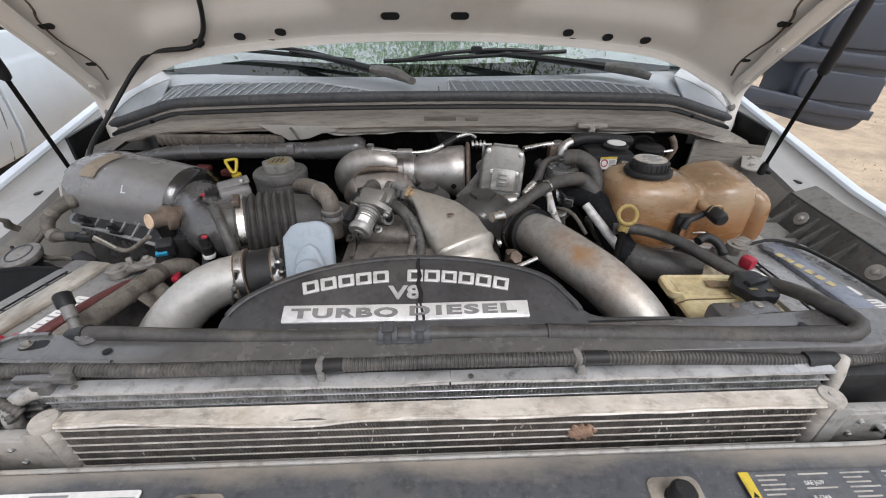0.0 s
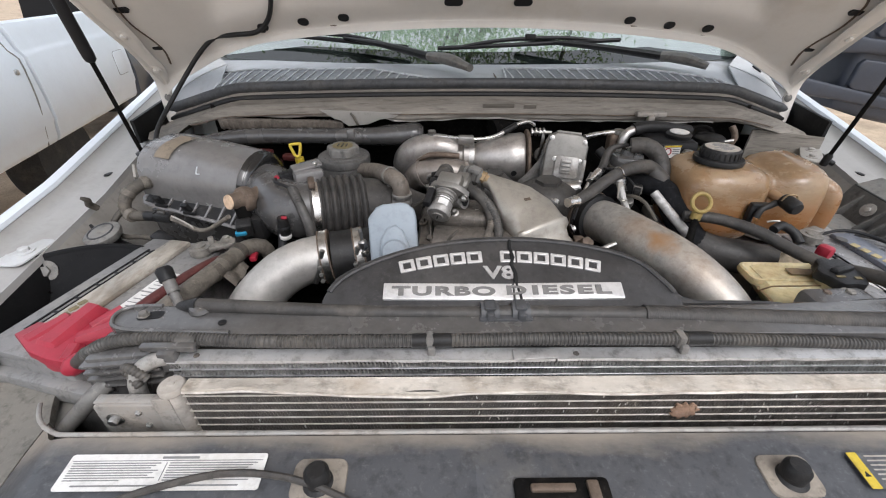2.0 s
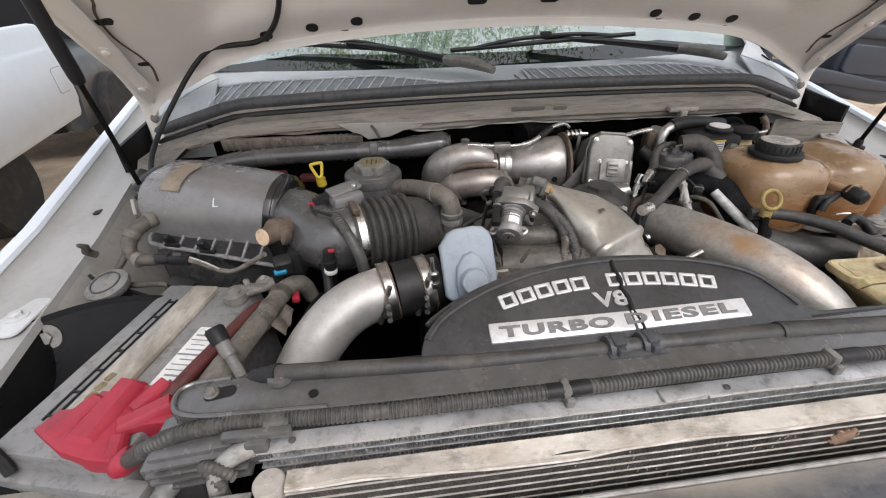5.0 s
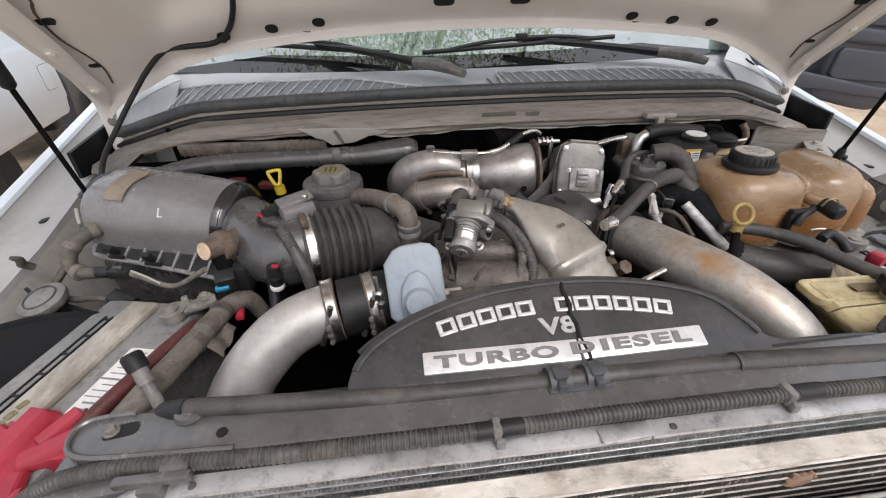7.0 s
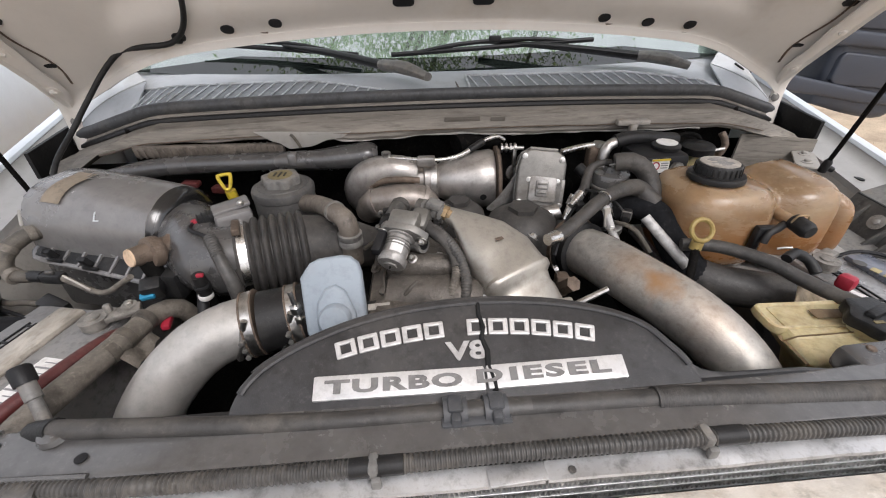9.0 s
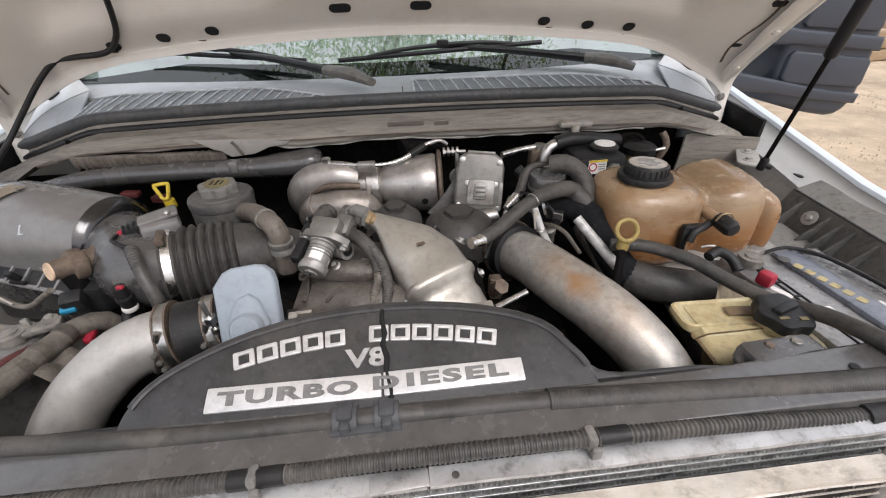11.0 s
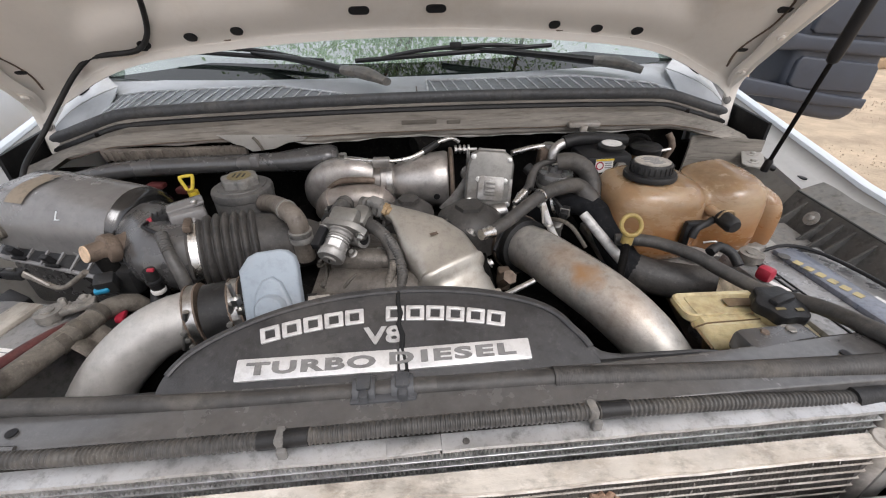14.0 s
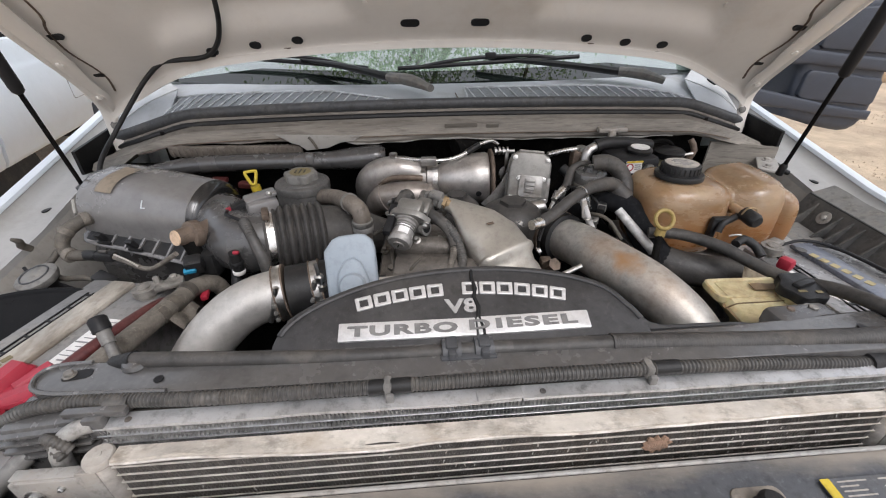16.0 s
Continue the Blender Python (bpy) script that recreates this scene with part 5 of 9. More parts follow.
    for x in (-0.236, 0.244):
        b = part("bump_stop", lathe([(0.017, -0.01), (0.016, 0.004), (0.0125, 0.007), (0.0125, 0.020), (0.009, 0.025), (0, 0.026)], pose(x, 0.210, 1.094), 24), M_rubber, t)
        part("stop_base", prism(rounded(0.055, 0.042, 0.010), -0.01, 0.004, pose(x, 0.212, 1.095, 5), 0.002), M_tide, b)
    part("latch_slot", prism(rounded(0.095, 0.026, 0.005), -0.01, 0.003, pose(0.0075, 0.198, 1.096, 6), 0.001), M_dark, t)
    part("latch_hook", join(rbox((0.045, 0.008, 0.006), 0.002, pose(-0.002, 0.200, 1.1005)), rbox((0.012, 0.020, 0.006), 0.002, pose(0.038, 0.197, 1.1005))), M_exh, t)
    part("release_cable", tube([(-0.455, 0.170, 1.095), (-0.42, 0.190, 1.106), (-0.335, 0.212, 1.109), (-0.265, 0.208, 1.109), (-0.21, 0.192, 1.104), (-0.15, 0.165, 1.09)], 0.0036, 8, 0.02), M_bellows, t)
    # side shells that close the corners beside the condenser
    for s in (-1, 1):
        def bowl(u, v):
            a = u * math.pi * 0.5
            return (s * (0.60 + 0.27 * v), 0.33 + 0.20 * math.sin(a) * (0.6 + .4 * v), 1.045 - 0.09 * (1 - math.cos(a)) + 0.03 * v)
        part("headlight_shell", sheet(bowl, span(-1, 1, 15), span(0, 1, 5), 0.004), M_apron if s < 0 else M_plastic, t)
    return t


front_panel()


def zigzag(x0, x1, y, z0, z1, pitch, depth):
    """A folded fin strip between two tubes."""
    bm = bmesh.new()
    n = int((x1 - x0) / pitch)
    prev = None
    for i in range(2 * n + 1):
        x = x0 + i * pitch / 2
        z = (z0, z1)[i % 2]
        a, b = bm.verts.new((x, y, z)), bm.verts.new((x, y + depth, z))
        if prev:
            bm.faces.new((prev[0], a, b, prev[1]))
        prev = (a, b)
    return bm


def condenser():
    t = thing("condenser", "dusty condenser with dented tan top plate and pale tubes", "condenser")
    rnd = random.Random(8)

    def top(u, v):
        dent = 0.005 * noise.noise((u * 6, 0.3, 1)) + 0.003 * noise.noise((u * 17, 2.3, 1))
        sag = -0.004 * math.exp(-((u + 0.12) / 0.07) ** 2)
        return (u, 0.2805 + 0.0185 * v + (dent * 0.6 if v < 0.3 else 0), 1.1470 + dent * (1 - v) + sag * (1 - v) - (0.004 if v < 0.01 else 0))
    part("top_plate", sheet(top, span(-0.394, 0.432, 121), [0, 0.04, 0.25, 0.5, 0.75, 1.0], 0.003), M_tan, t, "tan dust-covered dented plate")
    part("core_back", rbox((0.82, 0.016, 0.13), 0.0, pose(0.0175, 0.2903, 1.078)), M_core, t)
    for i in range(9):
        z = 1.1385 - 0.0128 * i
        part("tube", rbox((0.825, 0.018, 0.0016), 0.0004, pose(0.0175, 0.2898, z), 1), M_tubes, t)
        part("folded_fin", zigzag(-0.39, 0.425, 0.2816, z - 0.0118, z - 0.0010, 0.0040, 0.001), M_finfold, t)
    for k in range(80):
        x, i = rnd.uniform(-.38, .40), rnd.randrange(8)
        if rnd.random() < .65:
            x = rnd.choice((-.06, .09, .26, .36, -.02, .30)) + rnd.gauss(0, .009)
        z = 1.1385 - 0.0128 * i - 0.0064 + rnd.uniform(-.002, .002)
        part("bent_fin", rbox((rnd.uniform(.0006, .0016), 0.0008, rnd.uniform(.002, .006)), 0.0, pose(x, 0.2822, z, 0, rnd.uniform(-25, 25), 0)), M_tubes if k % 3 else M_fins, t)
    lip = [(x, 0.2802 + 0.003 * noise.noise((x * 6, 0.3, 1)), 1.1428 + 0.005 * noise.noise((x * 6, 0.3, 1)) + 0.003 * noise.noise((x * 17, 2.3, 1)) - 0.004 * math.exp(-((x + 0.12) / 0.07) ** 2)) for x in span(-0.394, 0.432, 60)]
    part("plate_lip", tube(lip, 0.0017, 6, 0.02), M_tubes, t, "pale rolled lip")
    blot = [((0.0135 + 0.004 * noise.noise((math.cos(a) * 2, math.sin(a) * 2, 5)) + 0.002 * math.sin(9 * a)) * math.cos(a) * 1.15, (0.0125 + 0.004 * noise.noise((math.cos(a) * 2, math.sin(a) * 2, 8)) + 0.002 * math.cos(11 * a)) * math.sin(a)) for a in span(0, 2 * math.pi * 47 / 48, 48)]
    bm = prism(blot, 0, 0.0022, pose(0.166, 0.2815, 1.109, 90, 0, 0), 0.0006)
    part("mud_splash", bm, M_mud, t, "reddish brown dried mud splash")
    for s in (-1, 1):
        x = 0.0175 + s * 0.4265
        tank = part("end_tank", lathe([(0.0115, -0.16), (0.0115, -0.008)], pose(x, 0.290, 1.148), 24), M_tubes, t)
        part("tank_cap", lathe([(0.0110, -0.010), (0.0142, -0.008), (0.0142, -0.002), (0.0125, 0.0), (0.004, 0.0005), (0.0035, 0.0018), (0, 0.002)], pose(x, 0.290, 1.148), 28), M_dustcap, tank, "dusty white round tank cap")
        br = part("mounting_bracket", prism(rounded(0.070, 0.050, 0.004), 0, 0.003, pose(0.0175 + s * 0.483, 0.284, 1.098, 90, 0, 0), 0.001), M_bracket, t)
        part("tank_plate", rbox((0.020, 0.003, 0.12), 0.001, pose(0.0175 + s * 0.436, 0.2785, 1.078)), M_bracket, tank)
        part("bracket_top", rbox((0.070, 0.012, 0.003), 0.001, pose(0.0175 + s * 0.483, 0.290, 1.1235)), M_bracket, br)
        part("bracket_bolt", bolt(aim((0.0175 + s * 0.500, 0.281, 1.101), (0, -1, 0)), 0.0055), M_steel, br)
        part("rivet", bolt(aim((0.0175 + s * 0.470, 0.281, 1.112), (0, -1, 0)), 0.0028, 0.003, 1.3), M_steel, br)
        part("rivet", bolt(aim((0.0175 + s * 0.466, 0.281, 1.090), (0, -1, 0)), 0.0028, 0.003, 1.3), M_steel, br)


condenser()


def radiator():
    t = thing("intercooler", "aluminium intercooler with bright top strip and folded fins", "intercooler")
    for a, b in ((-0.425, 0.018), (0.0205, 0.462)):
        def top(u, v):
            w = 0.0025 * noise.noise((u * 8, 5, v)) + 0.0012 * noise.noise((u * 30, 7, v))
            return (u, 0.3105 + 0.017 * v, 1.1605 + w * (1 - v) + 0.002 * v - (0.003 if v < .01 else 0))
        part("top_strip", sheet(top, span(a, b, 50), [0, .05, .4, .7, 1], 0.0025), M_strip, t, "scuffed bright aluminium strip")
    part("strip_joint", rbox((0.05, 0.016, 0.003), 0.001, pose(-0.005, 0.317, 1.1635, 0, 0, 3)), M_strip, t)
    for x in (-0.425, -0.39, -0.01, 0.043):
        part("strip_rivet", lathe([(0.0035, 0), (0.0028, 0.0012), (0, 0.0016)], pose(x, 0.318, 1.1625), 10), M_core, t)
    part("core_back", rbox((0.88, 0.02, 0.11), 0.0, pose(0.018, 0.3262, 1.10)), M_core, t)
    for i in range(5):
        z = 1.1475 - 0.0115 * i
        part("tube", rbox((0.88, 0.022, 0.0020), 0.0005, pose(0.018, 0.3210, z), 1), M_strip if i < 3 else M_tubes, t)
        part("folded_fin", zigzag(-0.42, 0.455, 0.3108, z + 0.0012, z + 0.0102, 0.0044, 0.0045), M_fins, t)
    part("end_tank", join(rbox((0.085, 0.05, 0.040), 0.006, pose(-0.482, 0.345, 1.138, 0, -6, 0)), rbox((0.050, 0.03, 0.10), 0.006, pose(-0.520, 0.342, 1.075))), M_support, t, "grey ribbed plastic end tank")
    for k in range(4):
        part("tank_rib", rbox((0.094, 0.058, 0.0055), 0.0025, pose(-0.482, 0.343, 1.150 - 0.011 * k, 0, -6, 0)), M_support, t)
    part("end_tank", rbox((0.14, 0.05, 0.14), 0.012, pose(0.545, 0.338, 1.08)), M_plastic, t, "black ribbed plastic end tank")
    part("pipe", tube([(-0.472, 0.307, 1.05), (-0.467, 0.306, 1.10), (-0.463, 0.306, 1.130), (-0.455, 0.309, 1.148), (-0.440, 0.314, 1.158), (-0.424, 0.318, 1.160)], 0.0088, 14), M_bracket, t, "bare aluminium pipe elbow")
    part("pipe", tube([(0.468, 0.312, 1.05), (0.468, 0.312, 1.13), (0.472, 0.318, 1.155), (0.484, 0.330, 1.160)], 0.0075, 14), M_dustcap, t, "bare aluminium pipe elbow")
    part("pipe", tube([(-0.635, 0.300, 0.995), (-0.584, 0.303, 1.046), (-0.546, 0.305, 1.084), (-0.526, 0.309, 1.104), (-0.515, 0.322, 1.110)], 0.0098, 14), M_clip, t, "grey dusty line")


radiator()


def core_plate():
    t = thing("radiator_support", "dusty black plastic radiator support cover", "panel")
    out = [(-0.490, 0.388), (-0.506, 0.384), (-0.513, 0.372), (-0.508, 0.356), (-0.494, 0.347), (-0.462, 0.342), (-0.36, 0.338), (-0.20, 0.337), (0.25, 0.335), (0.52, 0.335), (0.60, 0.345), (0.60, 0.40), (0.52, 0.402), (0.44, 0.396), (0.30, 0.388), (0.10, 0.384), (-0.30, 0.388), (-0.46, 0.389)]
    part("plate", prism(out, 1.150, 1.1765, UNIT, 0.003), M_support, t)
    part("rim", tube([(x + 0.002, y, 1.1775) for x, y in ((-0.36, 0.3395), (-0.462, 0.3435), (-0.494, 0.3485), (-0.5065, 0.357), (-0.5105, 0.372), (-0.504, 0.3825), (-0.490, 0.3865), (-0.462, 0.3875))], 0.0026, 8, 0.006), M_support, t, "rounded raised rim")
    part("bolt_head", bolt(pose(-0.474, 0.370, 1.1765), 0.005, 0.005, 1.4), M_lead, t)
    part("slot", prism(rounded(0.03, 0.014, 0.006), 0, 0.0006, pose(-0.466, 0.370, 1.1765, 0, 0, 10)), M_ink, t)
    part("pin_hole", lathe([(0.005, 0), (0.005, 0.0008), (0, 0.001)], pose(-0.373, 0.356, 1.1775), 14), M_ink, t)
    part("pin_hole", lathe([(0.005, 0), (0.005, 0.0008), (0, 0.001)], pose(0.46, 0.37, 1.1775), 14), M_ink, t)
    part("bolt_boss", lathe([(0.014, 0), (0.012, 0.005), (0.006, 0.007)], pose(-0.41, 0.381, 1.1775), 18), M_support, t)
    part("raised_shelf", rbox((0.092, 0.036, 0.03), 0.008, pose(0.414, 0.404, 1.162, 0, 2, 4)), M_intake, t, "raised shelf with bolt beside the tank")
    part("shelf_bolt", bolt(pose(0.398, 0.408, 1.175), 0.005, 0.004), M_exh, t)
    part("shelf_bolt", bolt(pose(0.432, 0.410, 1.174), 0.006, 0.004, 1.8), M_lead, t)


core_plate()


def loom():
    t = thing("wiring_loom", "dusty black corrugated wiring conduit across the radiator", "wiring")
    path = [(-0.566, 0.349, 1.117), (-0.549, 0.344, 1.132), (-0.528, 0.338, 1.150), (-0.500, 0.337, 1.1645), (-0.46, 0.337, 1.171), (-0.40, 0.335, 1.172), (-0.30, 0.331, 1.171), (-0.125, 0.330, 1.172), (0.0, 0.331, 1.173), (0.165, 0.330, 1.173), (0.32, 0.330, 1.168), (0.45, 0.330, 1.158), (0.56, 0.340, 1.150), (0.66, 0.365, 1.135)]
    part("conduit", tube(path, 0.0068, 12, corr=(0.0046, 0.0013)), M_loom, t)
    for x, y, z, w in ((-0.125, .330, 1.172, .030), (0.165, .330, 1.173, .03)):
        c = part("clip", rbox((0.010, 0.0182, 0.0182), 0.004, pose(x, y, z)), M_clip, t)
        part("clip_tab", rbox((0.009, 0.006, 0.012), 0.002, pose(x + 0.002, y - 0.011, z - 0.006)), M_clip, c)
    part("tape", tube([(-0.145, .330, 1.1716), (-0.10, .3302, 1.1722)], 0.0086, 12), M_rubber, t)
    part("tape", tube([(0.172, .330, 1.173), (0.20, .3303, 1.1727)], 0.0085, 12), M_rubber, t)
    part("tape", tube([(-0.415, .332, 1.1705), (-0.392, .332, 1.1705)], 0.0088, 12), M_loom, t)
    part("tape", tube([(0.435, .3295, 1.159), (0.475, .3315, 1.1565)], 0.0115, 12), M_rubber, t)
    part("tape", tube([(-0.562, .3475, 1.121), (-0.549, .344, 1.132), (-0.538, .341, 1.142)], 0.0094, 12), M_loom, t)
    br = part("bracket", join(rbox((0.062, 0.009, 0.009), 0.002, pose(-0.420, 0.322, 1.172)), rbox((0.020, 0.012, 0.030), 0.002, pose(-0.420, 0.317, 1.157))), M_support, t)
    part("cut_cable", tube([(-0.44, 0.30, 1.145), (-0.455, .302, 1.158), (-0.47, .31, 1.150), (-0.452, .298, 1.135)], 0.0045, 8, corr=(0.004, 0.001)), M_loom, t)


loom()


def front_hose():
    t = thing("coolant_hose", "dusty black hose with double connector across the shroud", "hose")
    part("hose", tube([(-0.485, 0.40, 1.135), (-0.455, 0.395, 1.158), (-0.42, 0.386, 1.178), (-0.38, 0.382, 1.181), (-0.2, 0.3745, 1.176), (-0.035, 0.3735, 1.174)], 0.0088, 14), M_bellows, t)
    part("hose", tube([(0.0, 0.3735, 1.174), (0.15, 0.371, 1.1735), (0.19, 0.369, 1.172), (0.33, 0.361, 1.172), (0.44, 0.355, 1.174), (0.492, 0.350, 1.176), (0.517, 0.356, 1.183), (0.520, 0.370, 1.186), (0.512, 0.393, 1.185), (0.503, 0.445, 1.174), (0.484, 0.503, 1.154), (0.455, 0.555, 1.156), (0.435, 0.586, 1.162), (0.405, 0.618, 1.164), (0.374, 0.639, 1.164), (0.335, 0.652, 1.160)], 0.0100, 14), M_bellows, t)
    part("sleeve", tube([(0.14, 0.3715, 1.1735), (0.19, 0.369, 1.172), (0.33, 0.361, 1.172), (0.44, 0.355, 1.174), (0.495, 0.351, 1.177)], 0.0122, 14, corr=(0.003, 0.0003)), M_bellows, t, "braided dusty sleeve")
    for x in (-0.052, -0.014):
        part("connector", join(tube([(x - 0.011, 0.3735, 1.175), (x + 0.011, 0.3735, 1.175)], 0.0140, 18), rbox((0.014, 0.018, 0.005), 0.002, pose(x, 0.3735, 1.188)), rbox((0.010, 0.012, 0.022), 0.003, pose(x, 0.362, 1.176))), M_seal, t)
    part("connector_neck", tube([(-0.06, 0.3735, 1.1745), (0.02, 0.3735, 1.1745)], 0.0098, 14), M_loom, t)
    part("base_foot", rbox((0.065, 0.016, 0.006), 0.002, pose(-0.033, 0.3645, 1.176)), M_seal, t)
    part("end_tape", tube([(-0.44, 0.391, 1.168), (-0.41, 0.384, 1.180)], 0.0112, 12), M_rubber, t)


front_hose()


# ---------------------------------------------------------------- fan shroud with badge
def shroud():
    t = thing("fan_shroud", "cracked black plastic fan shroud with silver badge", "fan shroud")
    m = pose(-0.020, 0.3875, 1.1765, 23.7, 0, 0)
    W, H = 0.237, 0.104

    def edge(a, w, h):
        """A low arch, drawn in on one flank and drawn out on the other."""
        k = max(0.0, min(1.0, (0.80 - math.sin(a)) / 0.45))
        k = k * k * (3 - 2 * k)
        return (w * math.cos(a) * (1 - 0.085 * k if math.cos(a) > 0 else 1 + 0.028 * k), h * math.sin(a))

    def arc(w, h, n=41, lo=-0.02):
        pts = [edge(a, w, h) for a in span(0, math.pi, n)]
        return [(w * 0.915 + 0.002, lo), *pts, (-w - 0.012, lo)]
    part("cover", prism(arc(W, H), -0.05, 0.0, m, 0.003), M_shroud, t)
    rim = [m @ Vector((*edge(a, W * 0.985, H * 0.97), 0.0)) for a in span(0.16, 2.95, 48)]
    part("rim", tube([tuple(p) for p in rim], 0.0042, 8, 0.01, flat=0.7), M_shroud, t)
    def flank(u, v):
        ex, ey = edge(u, W, H)
        k = max(0.0, min(1.0, (u - 1.2) / 0.9))
        return tuple(m @ Vector((ex - 0.010 * k * v, ey + (0.010 - 0.004 * k) * v, -0.070 * v)))
    part("drum_wall", sheet(flank, span(0.06, 2.75, 44), [0, 0.06, 0.30, 0.36, 0.7, 1.0], 0.003), M_shroud, t)
    part("outer_ring", tube([tuple(Vector(flank(u, 0.25)) + (m.to_3x3() @ Vector((edge(u, 1, 1)[0] * 0.006, edge(u, 1, 1)[1] * 0.006, 0)))) for u in span(0.5, 2.75, 44)], 0.0034, 8, 0.01), M_shroud, t)
    part("skirt", rbox((0.66, 0.05, 0.06), 0.006, pose(-0.01, 0.372, 1.145)), M_plastic, t)
    # right wing that runs out to the support
    wing = [(0.205, 0.032), (0.215, 0.019), (0.223, 0.0125), (0.233, 0.009), (0.246, 0.0072), (0.281, 0.006), (0.33, 0.006), (0.360, 0.002), (0.360, -0.03), (0.142, -0.03), (0.142, 0.032)]
    part("wing", prism(wing, -0.035, -0.0025, m, 0.003), M_shroud, t)
    crack = [m @ Vector((x, y, 0.0012)) for x, y in ((0.004, 0.0985), (0.003, 0.085), (0.006, 0.07), (0.003, 0.058), (0.007, 0.045), (0.006, 0.03), (0.010, 0.012), (0.010, 0.004))]
    part("crack", tube([tuple(p) for p in crack], [0.0022, 0.0026, 0.0032, 0.0026, 0.0032, 0.0028, 0.0032, 0.0028], 6, 0.01), M_crack, t)
    # badge plate with sunk dark lettering, in two halves along the crack
    bm_ = m @ pose(-0.013, 0.0175, 0.0)
    badge = part("badge_plate", join(prism(rounded(0.1665, 0.0235, 0.0015), -0.001, 0.0035, bm_ @ pose(-0.0695, 0, 0, 0, 0, -0.5), 0.001), prism(rounded(0.1405, 0.0235, 0.0015), -0.001, 0.0035, bm_ @ pose(0.0865, 0.0006, 0, 0, 0, 0.5), 0.001)), M_badge, t, "silver badge plate with dark sunk letters")
    letters("TURBO", 0.0172, bm_ @ pose(-0.141, 0.0002, 0.0038, 0, 0, -0.5), M_inlay, badge, "lettering", 0.0006, 1.14, 2.15, 0.00075)
    letters("D", 0.0172, bm_ @ pose(0.0045, 0.0004, 0.0038), M_inlay, badge, "lettering", 0.0006, 1.12, 2.1, 0.00075)
    letters("IESEL", 0.0172, bm_ @ pose(0.0375, 0.0006, 0.0038, 0, 0, 0.5), M_inlay, badge, "lettering", 0.0006, 1.18, 2.32, 0.00075)
    letters("V8", 0.0265, m @ pose(-0.0135, 0.0455, 0.0006), M_worn, t, "lettering", 0.0012, 1.0, 1.40, 0.0008, "CENTER")
    # the raised maker's mark along the arc: plain silver blocks
    n = 12
    for i in range(n):
        if i == 5:
            continue
        f = (i + 0.5) / n - 0.5
        x = f * 0.272
        y = 0.0715 - 0.29 * x * x * 3.2
        a = math.degrees(math.atan(-2 * 0.29 * 3.2 * x))
        w = 0.0205
        part("mark_block", join(prism(rounded(w, 0.0042, 0.0012), -0.0005, 0.0022, m @ pose(x - 0.012, y, 0, 0, 0, a) @ pose(0, 0.0070, 0), 0.0008),
                                prism(rounded(w, 0.0042, 0.0012), -0.0005, 0.0022, m @ pose(x - 0.012, y, 0, 0, 0, a) @ pose(0, -0.0070, 0), 0.0008),
                                prism(rounded(0.0052, 0.0182, 0.0015), -0.0005, 0.0021, m @ pose(x - 0.012, y, 0, 0, 0, a) @ pose(-0.0078, 0, 0), 0.0008),
                                prism(rounded(0.0052, 0.0182, 0.0015), -0.0005, 0.0021, m @ pose(x - 0.012, y, 0, 0, 0, a) @ pose(0.0078, 0, 0), 0.0008)), M_letter, t)
    return t


shroud()
FRAME = UNIT


# ---------------------------------------------------------------- charge pipes
def charge_pipe_left():
    t = thing("charge_pipe", "scuffed aluminium charge air pipe with rubber coupling", "pipe", "charge pipes")
    path = [(-0.318, 0.556, 1.130), (-0.352, 0.547, 1.127), (-0.392, 0.530, 1.112), (-0.432, 0.500, 1.078), (-0.460, 0.472, 1.030), (-0.472, 0.458, 0.97), (-0.474, 0.455, 0.90)]
    part("pipe", tube(path, 0.0385, 28), M_alu, t)
    part("coupling", tube([(-0.245, 0.572, 1.132), (-0.275, 0.566, 1.131), (-0.312, 0.557, 1.130)], 0.042, 24), M_rubber, t, "black rubber coupling")
    d = (Vector(path[0]) - Vector(path[1])).normalized()
    for x, y in ((-0.322, 0.555), (-0.268, 0.5675)):
        c = part("hose_clamp", clamp_band((x, y, 1.1305), d, 0.0425, 0.016), M_steel, t, "dulled steel clamp band")
        part("clamp_edge", join(*[lathe([(0.0436, -0.0012), (0.0452, -0.0012), (0.0452, 0.0012), (0.0436, 0.0012)], aim((x, y, 1.1305), d) @ pose(0, 0, k), 28) for k in (-0.007, 0.007)]), M_exh, c)
        for k in range(3):
            part("clamp_bead", lathe([(0.0036, 0), (0.0036, 0.006), (0, 0.007)], aim((x + 0.002, y - 0.0415 - 0.002 * k, 1.1125 + 0.014 * k), (0.1, -0.9, 0.2)), 8), M_cast, c)
        part("clamp_screw", tube([(x - .012, y - .04, 1.105), (x + .006, y - .034, 1.165)], 0.0042, 8), M_steel, c)
    s = part("clamp_bolt", join(tube([(-0.252, 0.536, 1.125), (-0.256, 0.532, 1.20)], 0.003, 8), lathe([(0.0075, 0), (0.0075, 0.01), (0.005, 0.012)], pose(-0.2545, 0.5335, 1.165), 6), lathe([(0.007, 0), (0.007, 0.008)], pose(-0.253, 0.535, 1.148), 6)), M_steel, t)


charge_pipe_left()


